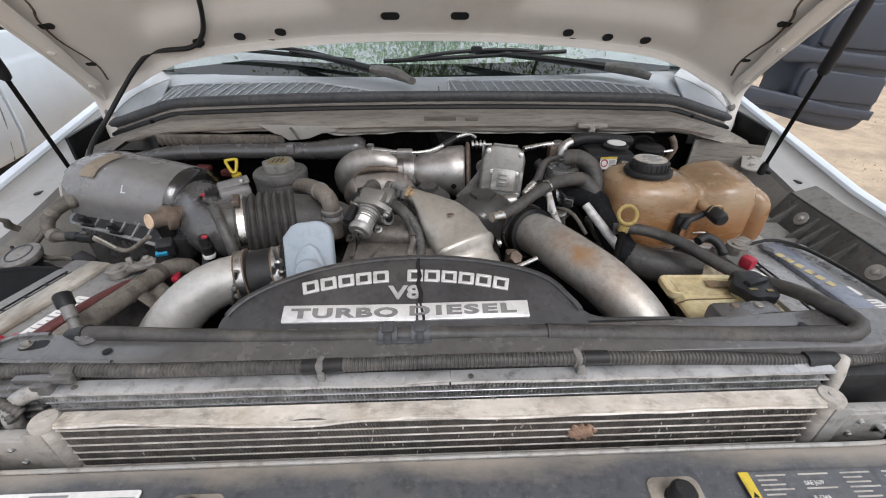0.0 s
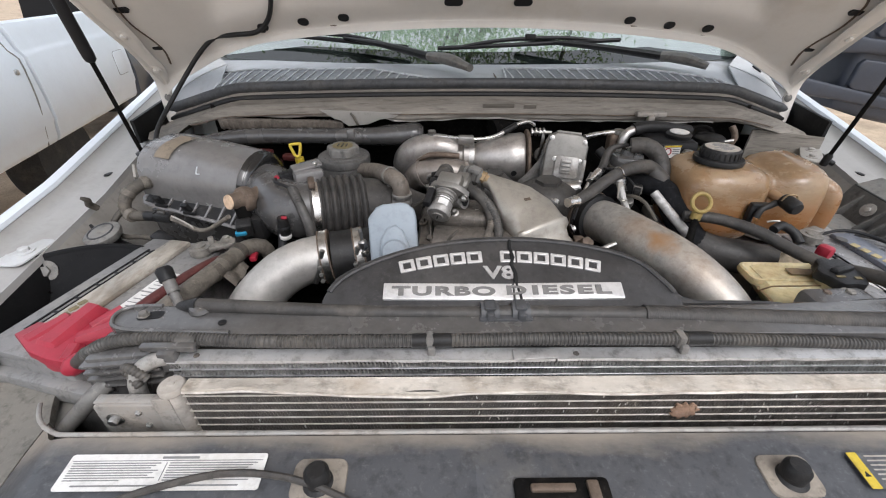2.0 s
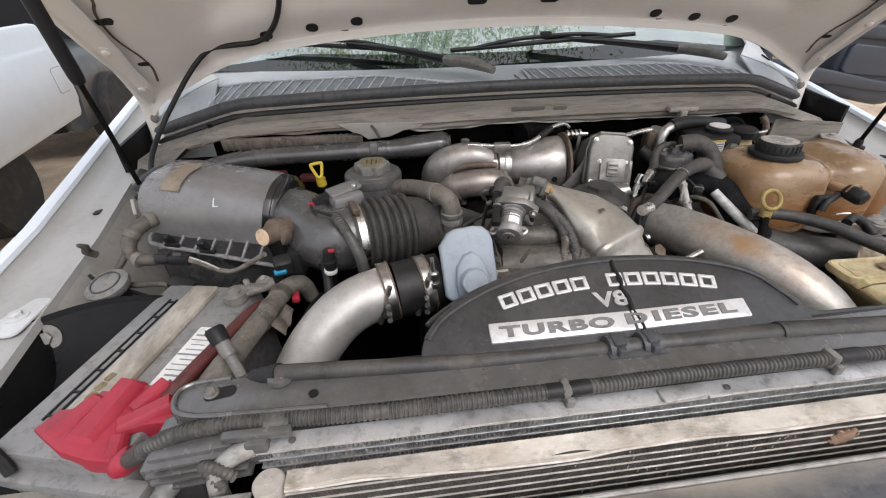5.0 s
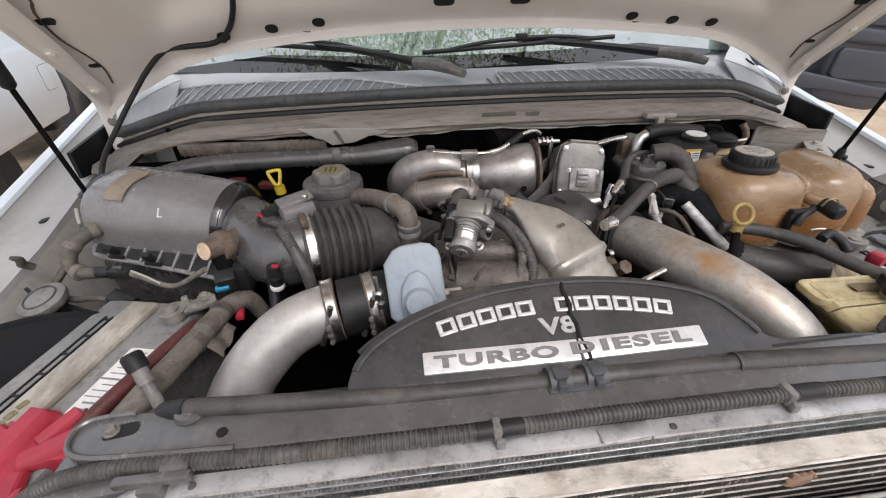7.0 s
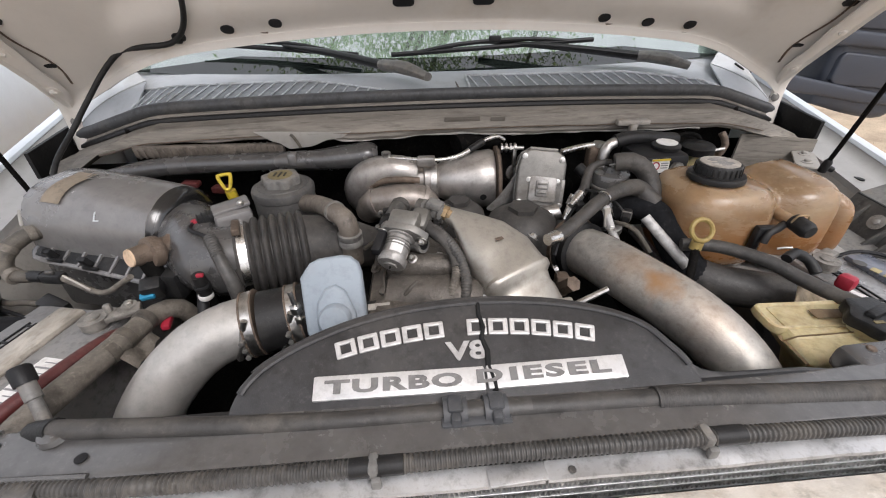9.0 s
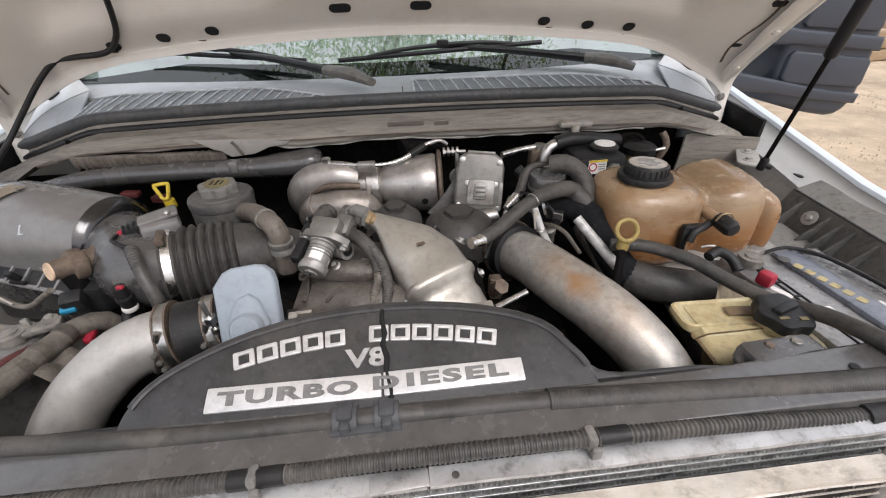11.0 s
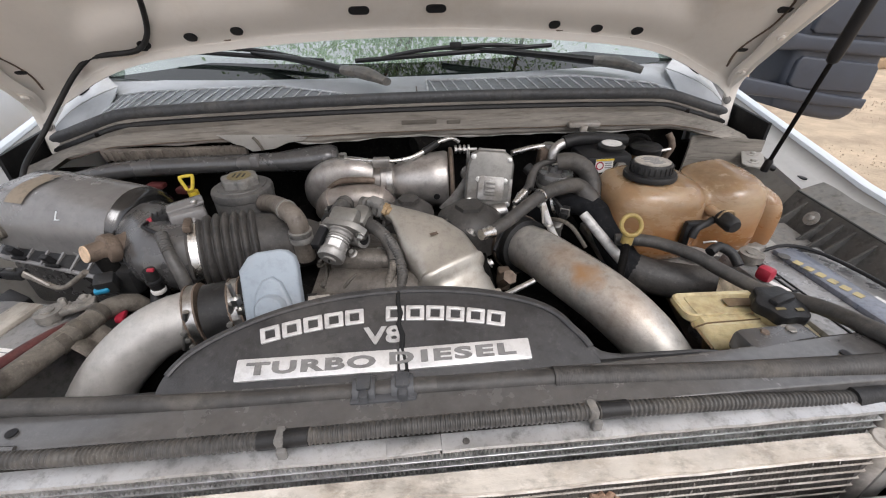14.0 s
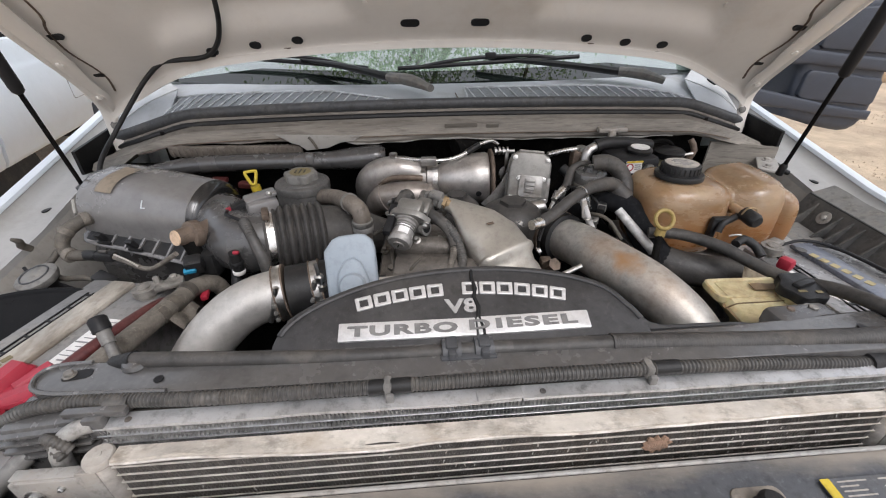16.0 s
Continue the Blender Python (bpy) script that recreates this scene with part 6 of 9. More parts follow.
def charge_pipe_right():
    t = thing("charge_pipe", "aluminium charge air pipe with brown rust stain", "pipe", "charge pipes")
    path = [(0.174, 0.712, 1.124), (0.190, 0.675, 1.132), (0.220, 0.605, 1.138), (0.260, 0.535, 1.133), (0.298, 0.480, 1.106), (0.322, 0.448, 1.060), (0.330, 0.435, 0.98)]
    part("pipe", tube(path, [0.0400, 0.0405, 0.0405, 0.0400, 0.0390, 0.0380, 0.0380], 32), M_alu_rust, t)
    part("seam", tube([(x + 0.012, y + 0.012, z + 0.0365) for x, y, z in path[1:5]], 0.0011, 6), M_exh, t)
    d = (Vector(path[0]) - Vector(path[1])).normalized()
    part("boot", lathe([(0.0440, -0.008), (0.0485, -0.006), (0.0485, 0.004), (0.0455, 0.007), (0.0455, 0.012), (0.0500, 0.015), (0.0500, 0.032), (0.042, 0.040), (0.034, 0.075)], aim(path[0], d), 30), M_rubber, t, "black rubber boot")
    part("hose_clamp", clamp_band(Vector(path[0]) + d * 0.024, d, 0.0505, 0.010), M_exh, t)


charge_pipe_right()

# blue-grey inlet cover
plug = thing("inlet_cover", "blue-grey rectangular plastic cover with round knob", "cover")
pm = aim((-0.205, 0.532, 1.188), (0.03, -0.86, 0.50))
pm = pm @ pose(0, 0, 0, 0, 0, 4) @ Matrix.Diagonal((0.92, 0.88, 1, 1))
part("plate", prism([(0.034, -0.056), (0.041, -0.048), (0.041, 0.030), (0.038, 0.044), (0.028, 0.054), (0.016, 0.057), (-0.014, 0.056), (-0.026, 0.051), (-0.041, 0.032), (-0.041, -0.048), (-0.034, -0.056)], -0.014, 0.0, pm, 0.005, 3), M_blue, plug)
part("raised_back", prism([(0.030, -0.05), (0.028, -0.022), (0.018, 0.008), (0.006, 0.018), (-0.008, 0.014), (-0.020, -0.004), (-0.024, -0.03), (-0.022, -0.05)], 0, 0.009, pm, 0.005, 3), M_blue, plug)
part("knob", lathe([(0.0215, 0.006), (0.0205, 0.020), (0.018, 0.023), (0, 0.024)], pm @ pose(0.002, -0.028, 0), 30), M_blue, plug)
part("stem", tube([tuple(pm @ Vector((0, -0.01, -0.01))), (-0.195, 0.60, 1.11)], 0.026, 16), M_dark, plug)


# ---------------------------------------------------------------- air filter housing and intake
def air_filter():
    t = thing("air_filter_housing", "dusty dark grey plastic air filter housing", "air filter")
    a, b = Vector((-0.752, 0.842, 1.158)), Vector((-0.505, 0.786, 1.142))
    ax = (b - a).normalized()
    m = aim(a, ax)
    L = (b - a).length

    def ring(h, r, sq=0.12, seg=36, dx=0, dy=0):
        out = []
        for j in range(seg):
            an = 2 * math.pi * j / seg
            k = 1 + sq * (abs(math.sin(2 * an)) ** 1.5)
            out.append(tuple(m @ Vector((r * k * math.cos(an) + dx, r * k * math.sin(an) + dy, h))))
        return out
    body = [ring(-0.003, 0.060), ring(0.0, 0.072), ring(0.012, 0.080), ring(0.05, 0.083), ring(L * .55, 0.080), ring(L * .86, 0.076), ring(L * .92, 0.074), ring(L * .935, 0.068)]
    part("canister", loft(body), M_airbox, t)
    part("collar", loft([ring(L * .90, 0.070, 0), ring(L * .905, 0.077, 0), ring(L * .925, 0.0815, 0), ring(L * .945, 0.077, 0), ring(L * .955, 0.0755, 0), ring(L * .975, 0.080, 0), ring(L * .995, 0.077, 0), ring(L * 1.01, 0.068, 0), ring(L * 1.015, 0.056, 0)]), M_gloss, t, "black glossy double collar")
    part("paper_patch", loft([[tuple(m @ Vector((0.0845 * math.cos(an) * (1 + .12 * abs(math.sin(2 * an)) ** 1.5), 0.0845 * math.sin(an) * (1 + .12 * abs(math.sin(2 * an)) ** 1.5), h))) for an in span(1.40, 2.35, 9)] for h in (0.05, 0.085)], False, False), M_patch, t, "worn tan sticker patch")
    letters("L", 0.023, aim((-0.6225, 0.7405, 1.2030), (-0.14, -0.78, 0.61)), M_slat, t, "painted_mark", 0.0006)
    part("painted_mark", join(rbox((0.0015, 0.018, 0.0008), 0, pose(-0.648, 0.806, 1.2475, -8, 3, 10)), rbox((0.0015, 0.018, 0.0008), 0, pose(-0.640, 0.803, 1.247, -8, 3, -12)), rbox((0.009, 0.0015, 0.0008), 0, pose(-0.642, 0.795, 1.2465, -8, 3, 0))), M_clip, t)
    # lower tray with flange and hanging ribs
    tray = part("tray", rbox((0.25, 0.11, 0.10), 0.012, pose(-0.635, 0.790, 1.060, 0, -2, -13)), M_intake, t)
    fa, fb = Vector((-0.750, 0.742, 1.131)), Vector((-0.500, 0.676, 1.102))
    part("flange", tube([tuple(fa + Vector((-0.004, 0.022, 0.010))), tuple(fa), tuple(fa.lerp(fb, 0.33)), tuple(fa.lerp(fb, 0.66)), tuple(fb)], 0.0052, 8, 0.02, flat=0.6), M_airbox, tray, "pale worn tray flange")
    part("front_skirt", sheet(lambda u, v: tuple(fa.lerp(fb, u) + Vector((0.006, 0.034, 0.018)) * v + Vector((0, 0, 0.004))), span(0, 1, 9), span(0, 1, 4), 0.003), M_plastic, tray)
    for k in range(8):
        q = fa.lerp(fb, 0.10 + 0.115 * k)
        part("rib", prism([(-0.004, 0.0), (0.026, 0.020), (0.026, -0.002)], -0.0022, 0.0022, Matrix.Translation(q) @ pose(0, 0, 0.003, 0, 0, -14) @ Matrix(((0, 0, 1, 0), (1, 0, 0, 0), (0, 1, 0, 0), (0, 0, 0, 1)))), M_airbox, tray)
    for k in (0.14, 0.40):
        q = fa.lerp(fb, k)
        part("latch", join(rbox((0.016, 0.010, 0.026), 0.003, Matrix.Translation(q) @ pose(0, 0.002, 0.012, 25, 0, -14)), rbox((0.030, 0.006, 0.006), 0.002, Matrix.Translation(q) @ pose(0.006, -0.004, 0.004, 0, 0, -14))), M_plastic, tray)
    part("snorkel", tube([(-0.735, 0.900, 1.185), (-0.762, 0.868, 1.190), (-0.790, 0.842, 1.172)], [0.034, 0.036, 0.034], 20), M_plastic, t, "black intake snorkel")
    # outlet neck with sensor housing
    neck = [(-0.513, 0.788, 1.142), (-0.480, 0.752, 1.145), (-0.448, 0.714, 1.147), (-0.420, 0.688, 1.147), (-0.376, 0.695, 1.146)]
    part("outlet_neck", tube(neck, [0.060, 0.061, 0.059, 0.0575, 0.0570], 28), M_intake, t)
    part("sensor_boss", rbox((0.055, 0.045, 0.03), 0.008, pose(-0.392, 0.722, 1.205, 0, 0, 30)), M_airbox, t)
    sb = part("sensor", rbox((0.056, 0.034, 0.007), 0.003, pose(-0.394, 0.727, 1.2225, 0, -6, 30)), M_airbox, t, "flat grey air mass sensor with red plug")
    part("sensor_plug", rbox((0.034, 0.020, 0.016), 0.003, pose(-0.428, 0.718, 1.207, 0, -15, 30)), M_plastic, sb)
    for k in range(4):
        part("plug_rib", rbox((0.0022, 0.0215, 0.0172), 0.0006, pose(-0.440 + 0.0065 * k, 0.711 + 0.0037 * k, 1.2045 + 0.0016 * k, 0, -15, 30)), M_ink, sb)
    part("plug_lock", rbox((0.009, 0.015, 0.007), 0.002, pose(-0.447, 0.708, 1.204, 0, -15, 30)), M_red, sb, "red lock tab")
    part("sensor_screw", lathe([(0.005, 0), (0.005, 0.004), (0.003, 0.006)], pose(-0.375, 0.722, 1.226), 12), M_steel, sb)
    part("sensor_lead", tube([(-0.448, 0.706, 1.204), (-0.437, 0.674, 1.212), (-0.418, 0.662, 1.211), (-0.400, 0.654, 1.208)], 0.0028, 8), M_ink, sb)
    part("lead_conduit", tube([(-0.400, 0.654, 1.208), (-0.391, 0.641, 1.202), (-0.381, 0.627, 1.191)], 0.0082, 12, corr=(0.004, 0.0010)), M_loom, sb, "dusty corrugated lead sleeve")
    part("lead_sleeve", tube([(-0.381, 0.627, 1.192), (-0.372, 0.616, 1.178), (-0.365, 0.610, 1.163), (-0.360, 0.604, 1.138), (-0.360, 0.604, 1.093)], [0.0085, 0.0095, 0.0095, 0.0095, 0.0095], 12), M_loom, sb)


air_filter()


def bellows():
    t = thing("intake_bellows", "black ribbed rubber intake bellows with clamp", "hose")
    a, d = Vector((-0.388, 0.690, 1.146)), Vector((0.93, 0.345, -0.06)).normalized()
    prof = [(0.054, 0.004)]
    prof += [(0.058, 0), (0.060, 0.004), (0.060, 0.02), (0.056, 0.024)]
    h = 0.024
    for k in range(6):
        prof += [(0.0560, h + 0.0006), (0.0595, h + 0.002), (0.0632, h + 0.0042), (0.0645, h + 0.0068), (0.0632, h + 0.0094), (0.0595, h + 0.0118), (0.0560, h + 0.0132)]
        h += 0.0136
    prof += [(0.055, h + .004), (0.052, h + 0.025), (0.046, h + 0.045), (0, h + 0.047)]
    part("ribbed_hose", lathe(prof, aim(a, d), 36), M_bellows, t)
    e = a + d * (h + 0.03)
    part("outlet", tube([tuple(e), tuple(e + Vector((0.035, 0.012, -0.010))), tuple(e + Vector((0.075, 0.028, -0.026))), (-0.13, 0.80, 1.07)], [0.049, 0.045, 0.036, 0.034], 26), M_bellows, t)
    for k in range(3):
        part("outlet_rib", lathe([(0.043, -.0015), (0.0465, -.0015), (0.0465, .0015), (0.043, .0015)], aim(e + d * (0.012 + 0.012 * k) + Vector((0, 0.002 * k, 0)), d), 30), M_bellows, t)
    c = part("hose_clamp", lathe([(0.0595, -0.006), (0.0615, -0.006), (0.0615, 0.006), (0.0595, 0.006)], aim(a + d * 0.011, d), 40), M_bright, t, "bright steel clamp band")
    part("clamp_screw", rbox((0.035, 0.012, 0.012), 0.003, aim(a + d * 0.011 + Vector((0.004, -0.012, 0.062)), d) @ pose(0, 0, 0)), M_exh, c)


bellows()


def sensor_cluster():
    """Boost sensor and plugs in front of the filter housing."""
    t = thing("boost_sensor", "round dirty brass sensor with pale bare face", "sensor")
    d = Vector((-0.45, -0.80, 0.22)).normalized()
    p = Vector((-0.515, 0.640, 1.186))
    m = aim(p, d)
    part("body", lathe([(0.018, -0.07), (0.021, -0.062), (0.0185, -0.058), (0.019, -0.044), (0.0235, -0.041), (0.0242, -0.031), (0.0230, -0.026), (0.0165, -0.024), (0.0155, -0.019), (0.0135, -0.002)], m, 26), M_exh, t)
    part("face", lathe([(0.0135, -0.002), (0.013, 0.0), (0, 0.0008)], m, 26), M_peach, t, "bare pale round end face")
    part("stem", tube([tuple(p - d * 0.02), tuple(p - d * 0.02 + Vector((0.01, 0, -0.06)))], 0.013, 14), M_dark, t)
    part("plug", rbox((0.028, 0.024, 0.03), 0.005, pose(-0.487, 0.622, 1.145, 20, 0, 20)), M_plastic, t)
    part("blue_lock", rbox((0.019, 0.009, 0.008), 0.002, pose(-0.490, 0.610, 1.140, 20, 0, 20)), M_cyan, t, "bright blue plug lock")
    part("mount", rbox((0.05, 0.03, 0.05), 0.01, pose(-0.488, 0.660, 1.125, 0, 0, -10)), M_plastic, t)


sensor_cluster()


def left_wiring():
    t = thing("wiring_harness", "dusty taped wiring harness beside the filter housing", "wiring")
    part("trunk", tube([(-0.725, 0.775, 1.165), (-0.742, 0.750, 1.172), (-0.762, 0.722, 1.160), (-0.766, 0.705, 1.140), (-0.748, 0.692, 1.128), (-0.713, 0.685, 1.130)], [0.0125, .0125, .0125, .0115, .0105, .0095], 14), M_earthy, t, "brown taped harness bend")
    for k, (p, d) in enumerate((((-0.742, 0.750, 1.172), (-0.6, -0.8, 0.1)), ((-0.762, 0.722, 1.160), (-0.3, -0.7, -0.6)), ((-0.748, 0.692, 1.128), (0.8, -0.4, -0.2)))):
        part("tape_band", lathe([(0.0125, -0.006), (0.0135, -0.005), (0.0135, 0.005), (0.0125, 0.006)], aim(p, d), 16), M_tape, t)
    part("connector", join(tube([(-0.716, 0.686, 1.130), (-0.690, 0.680, 1.132)], 0.0095, 14), rbox((0.040, 0.017, 0.017), 0.004, pose(-0.672, 0.676, 1.133, 0, -3, -12))), M_plastic, t)
    part("connector_tab", rbox((0.016, 0.006, 0.006), 0.002, pose(-0.672, 0.674, 1.144, 0, -3, -12)), M_loom, t)
    part("branch", tube([(-0.655, 0.672, 1.134), (-0.630, 0.662, 1.130), (-0.597, 0.650, 1.122), (-0.572, 0.643, 1.126), (-0.540, 0.634, 1.146), (-0.512, 0.625, 1.165)], [0.0055, .0045, .0042, .0042, .0042, .0042], 10), M_tape, t, "grey sleeved lead to the sensor")
    part("bare_wire", tube([(-0.652, 0.671, 1.139), (-0.622, 0.655, 1.137), (-0.600, 0.647, 1.128)], 0.0016, 6), M_dustcap, t)
    part("loop_lead", tube([(-0.770, 0.700, 1.135), (-0.785, 0.678, 1.110), (-0.760, 0.665, 1.095), (-0.720, 0.660, 1.098), (-0.690, 0.652, 1.098), (-0.650, 0.640, 1.092)], [0.006, .0055, .005, .005, .005, .005], 10), M_earthy, t)
    part("fuse_link", rbox((0.042, 0.024, 0.022), 0.004, pose(-0.668, 0.648, 1.098, 10, 15, -20)), M_plastic, t)
    part("loose_end", tube([(-0.818, 0.700, 1.138), (-0.822, 0.690, 1.152), (-0.814, 0.684, 1.163), (-0.818, 0.676, 1.172)], [0.006, .007, .0055, .003], 10), M_earthy, t)
    part("wire", tube([(-0.83, 0.68, 1.11), (-0.80, 0.66, 1.10), (-0.76, 0.655, 1.09), (-0.70, 0.64, 1.075)], 0.003, 8), M_ink, t)
    part("wire", tube([(-0.80, 0.84, 1.13), (-0.795, 0.80, 1.15), (-0.785, 0.785, 1.17), (-0.79, 0.80, 1.19)], 0.0035, 8), M_apron, t)
    # plugs between the pipe and the filter neck
    part("plug", tube([(-0.415, 0.622, 1.13), (-0.4135, 0.618, 1.148), (-0.412, 0.615, 1.170)], [0.0092, 0.0105, 0.0088], 12), M_rubber, t)
    part("plug_collar", lathe([(0.0105, 0), (0.0115, 0.002), (0.0115, 0.006), (0.0105, 0.008)], aim((-0.4135, 0.618, 1.146), (0.05, -0.12, 1)), 14), M_plastic, t)
    part("plug_ring", lathe([(0.0100, 0), (0.0106, 0.002), (0.0106, 0.006), (0.0095, 0.008)], aim((-0.4155, 0.621, 1.126), (0.03, -0.1, 1)), 16), M_label, t, "pale ring")
    part("red_tab", rbox((0.010, 0.006, 0.005), 0.0015, pose(-0.407, 0.612, 1.172)), M_red, t)
    part("stub", tube([(-0.418, 0.628, 1.13), (-0.425, 0.64, 1.06)], 0.010, 10), M_dark, t)
    part("hose", tube([(-0.545, 0.385, 1.108), (-0.533, 0.410, 1.116), (-0.524, 0.440, 1.119), (-0.506, 0.510, 1.118), (-0.494, 0.560, 1.116), (-0.485, 0.605, 1.112), (-0.470, 0.632, 1.098), (-0.462, 0.645, 1.06)], [0.0145, .0155, .0155, .015, .015, .0145, .0145, .013], 16), M_tape, t, "thick dusty taped cable sleeve")
    for k, (x, y) in enumerate(((-0.502, 0.525), (-0.4965, 0.550), (-0.489, 0.585))):
        part("tape_band", lathe([(0.0148, -0.007), (0.0160, -0.006), (0.0160, 0.006), (0.0148, 0.007)], aim((x, y, 1.1165), (0.2, 1, -0.03)), 18), M_earthy, t)
    part("torn_tape", sheet(lambda u, v: (-0.488 + 0.016 * u, 0.520 + 0.055 * v, 1.112 - 0.022 * u + 0.004 * math.sin(9 * v)), span(0, 1, 4), span(0, 1, 10), 0.0012), M_tape, t)
    for k in range(4):
        part("dark_lead", tube([(-0.470 + 0.012 * k, 0.430 + 0.02 * k, 1.06), (-0.462 + 0.010 * k, 0.500, 1.085 - 0.006 * k), (-0.452 + 0.008 * k, 0.580, 1.085), (-0.440 + 0.006 * k, 0.640, 1.07)], 0.0035, 8), (M_ink, M_rubber, M_ink, M_earthy)[k], t)
    part("tie", rbox((0.012, 0.026, 0.010), 0.003, pose(-0.473, 0.600, 1.098, 0, 0, 15)), M_red, t)
    part("spark_lead", tube([(-0.43, 0.57, 1.05), (-0.42, 0.6, 1.10), (-0.43, 0.64, 1.13), (-0.45, 0.66, 1.13)], 0.008, 10), M_ink, t)


left_wiring()


def washer_cap():
    t = thing("washer_filler", "dusty grey round washer filler cap", "cap")
    part("cap", lathe([(0.038, -0.01), (0.042, -0.004), (0.042, 0.003), (0.036, 0.006), (0.014, 0.008), (0, 0.009)], pose(-0.780, 0.645, 1.112, 12, -6, 0) @ Matrix.Diagonal((0.78, 0.78, 1, 1)), 30), M_clip, t)
    part("cap_rib", lathe([(0.026, 0.0066), (0.027, 0.0086), (0.029, 0.0086), (0.030, 0.0066)], pose(-0.780, 0.645, 1.112, 12, -6, 0) @ Matrix.Diagonal((0.78, 0.78, 1, 1)), 30), M_seal, t)
    part("neck", lathe([(0.024, -0.12), (0.024, 0.0)], pose(-0.780, 0.645, 1.106), 20), M_plastic, t)


washer_cap()


# ---------------------------------------------------------------- batteries
def battery(name_label, m, case, band, w=0.185, l=0.295, vx=-0.09, ly=-0.015, ll=0.46, trim=0.0):
    t = thing("battery", name_label, "battery", "starter batteries")
    part("case", rbox((w - trim, l, 0.17), 0.006, m @ pose(-trim / 2, 0, -0.093)), case, t)
    part("lid", rbox((w * 0.985 - trim, l * 0.99, 0.02), 0.005, m @ pose(-trim / 2, 0, -0.010)), case, t)
    part("ladder_strip", join(rbox((0.0022, l * 0.72, 0.0025), 0.0, m @ pose(-w * .33, 0.0, 0.0010)), rbox((0.0022, l * 0.72, 0.0025), 0.0, m @ pose(-w * .27, 0.0, 0.0010)),
                *[rbox((w * .06, 0.0025, 0.0025), 0.0, m @ pose(-w * .30, l * (-.34 + .68 * k / 6), 0.0012)) for k in range(7)]), M_ink, t)
    part("vent_cover", rbox((w * .24, l * 0.86, 0.012), 0.005, m @ pose(w * vx, 0.01, 0.003)), band, t, "dust-streaked raised vent cover")
    lab = part("rating_label", prism(rounded(w * .22, l * ll, 0.003), 0, 0.001, m @ pose(w * .26, ly, 0.0), 0.0), M_label, t, "white rating label with small print")
    for k in range(15):
        part("print_bar", prism(rounded(w * (.19 - .04 * (k * 7 % 3)), 0.0014 + 0.0012 * (k % 4 == 1), 0.0006, 1), 0, 0.0005, m @ pose(w * (.26 - .01 * (k % 2)), ly + l * ll * 0.89 * (k / 14 - 0.5), 0.001)), M_grey_ink, lab)
    return t


MB = pose(-0.626, 0.482, 1.110, 0, -2, -13)
batt = battery("dusty grey starter battery with corroded terminal", MB, M_batt, M_batt_film, trim=0.024)
for k in range(6):
    part("brand_block", prism(rounded(0.012, 0.009, 0.002), 0, 0.0008, MB @ pose(-0.022, -0.118 + 0.014 * k, 0.0092, 0, 0, 77)), M_olive, batt)
post = part("terminal_post", lathe([(0.014, -0.002), (0.012, 0.004), (0.0095, 0.006), (0.009, 0.02), (0, 0.021)], MB @ pose(0.050, 0.112, 0), 20), M_lead, batt)
part("terminal_clamp", join(lathe([(0.018, 0.006), (0.018, 0.018), (0.0105, 0.018)], MB @ pose(0.050, 0.112, 0), 20), rbox((0.05, 0.022, 0.01), 0.003, MB @ pose(0.075, 0.132, 0.012, 0, 0, 40)), bolt(MB @ pose(0.078, 0.145, 0.016), 0.006, 0.006), bolt(MB @ pose(0.062, 0.128, 0.016), 0.005, 0.012)), M_lead, post, "corroded lead cable clamp")
part("hold_down_strap", tube([tuple(MB @ Vector(p)) for p in ((-0.10, -0.155, -0.03), (-0.085, -0.15, 0.004), (-0.07, -0.149, 0.006), (-0.06, -0.155, -0.02))], 0.006, 8), M_rubber, batt)
part("front_flange", rbox((0.19, 0.02, 0.03), 0.004, MB @ pose(0, -0.152, -0.04)), M_batt, batt)


def terminal_cover():
    t = thing("terminal_cover", "faded red folded plastic battery terminal cover", "cover")

    out = [(-.700, .372), (-.688, .397), (-.664, .396), (-.655, .420), (-.640, .416), (-.634, .434), (-.610, .428), (-.590, .408), (-.583, .430), (-.566, .412), (-.556, .400),
           (-.548, .366), (-.580, .366), (-.604, .358), (-.590, .324), (-.622, .330), (-.655, .342)]
    boot = part("boot", prism(out, 1.096, 1.121, UNIT, 0.004, 2), M_red, t, sharp=30)

    def ridge(name, p, q, w0, w1, h0, h1):
        """A folded ridge: a trapezoid running from p to q."""
        p, q = Vector((*p, 1.118)), Vector((*q, 1.116))
        n = Vector((-(q - p).y, (q - p).x, 0)).normalized()
        secs = []
        for k in (0.0, 0.06, 0.5, 0.94, 1.0):
            c = p.lerp(q, k)
            w, h = w0 + (w1 - w0) * k, (h0 + (h1 - h0) * k) * (0.45 if k in (0.0, 1.0) else 1.0)
            secs.append([tuple(c + n * (w * a) + Vector((0, 0, h * e))) for a, e in ((-1, -.2), (-.75, .75), (-.55, 1), (.45, 1), (.7, .7), (1, -.2))])
        part(name, loft(secs), M_red, boot, sharp=25)
    ridge("ridge", (-.620, .426), (-.640, .350), .017, .022, .016, .010)
    ridge("ridge", (-.650, .410), (-.676, .360), .012, .016, .008, .006)
    ridge("ridge", (-.578, .420), (-.604, .384), .011, .010, .014, .010)
    ridge("ridge", (-.558, .390), (-.612, .366), .013, .012, .015, .008)
    ridge("ridge", (-.602, .356), (-.596, .330), .010, .010, .006, .006)
    part("cable_boot", lathe([(0, -0.014), (0.008, -0.012), (0.0125, -0.004), (0.0125, 0.010), (0.0105, 0.013)], aim((-0.584, 0.327, 1.114), (0.022, 0.012, 0.012)), 18), M_red, t)


terminal_cover()

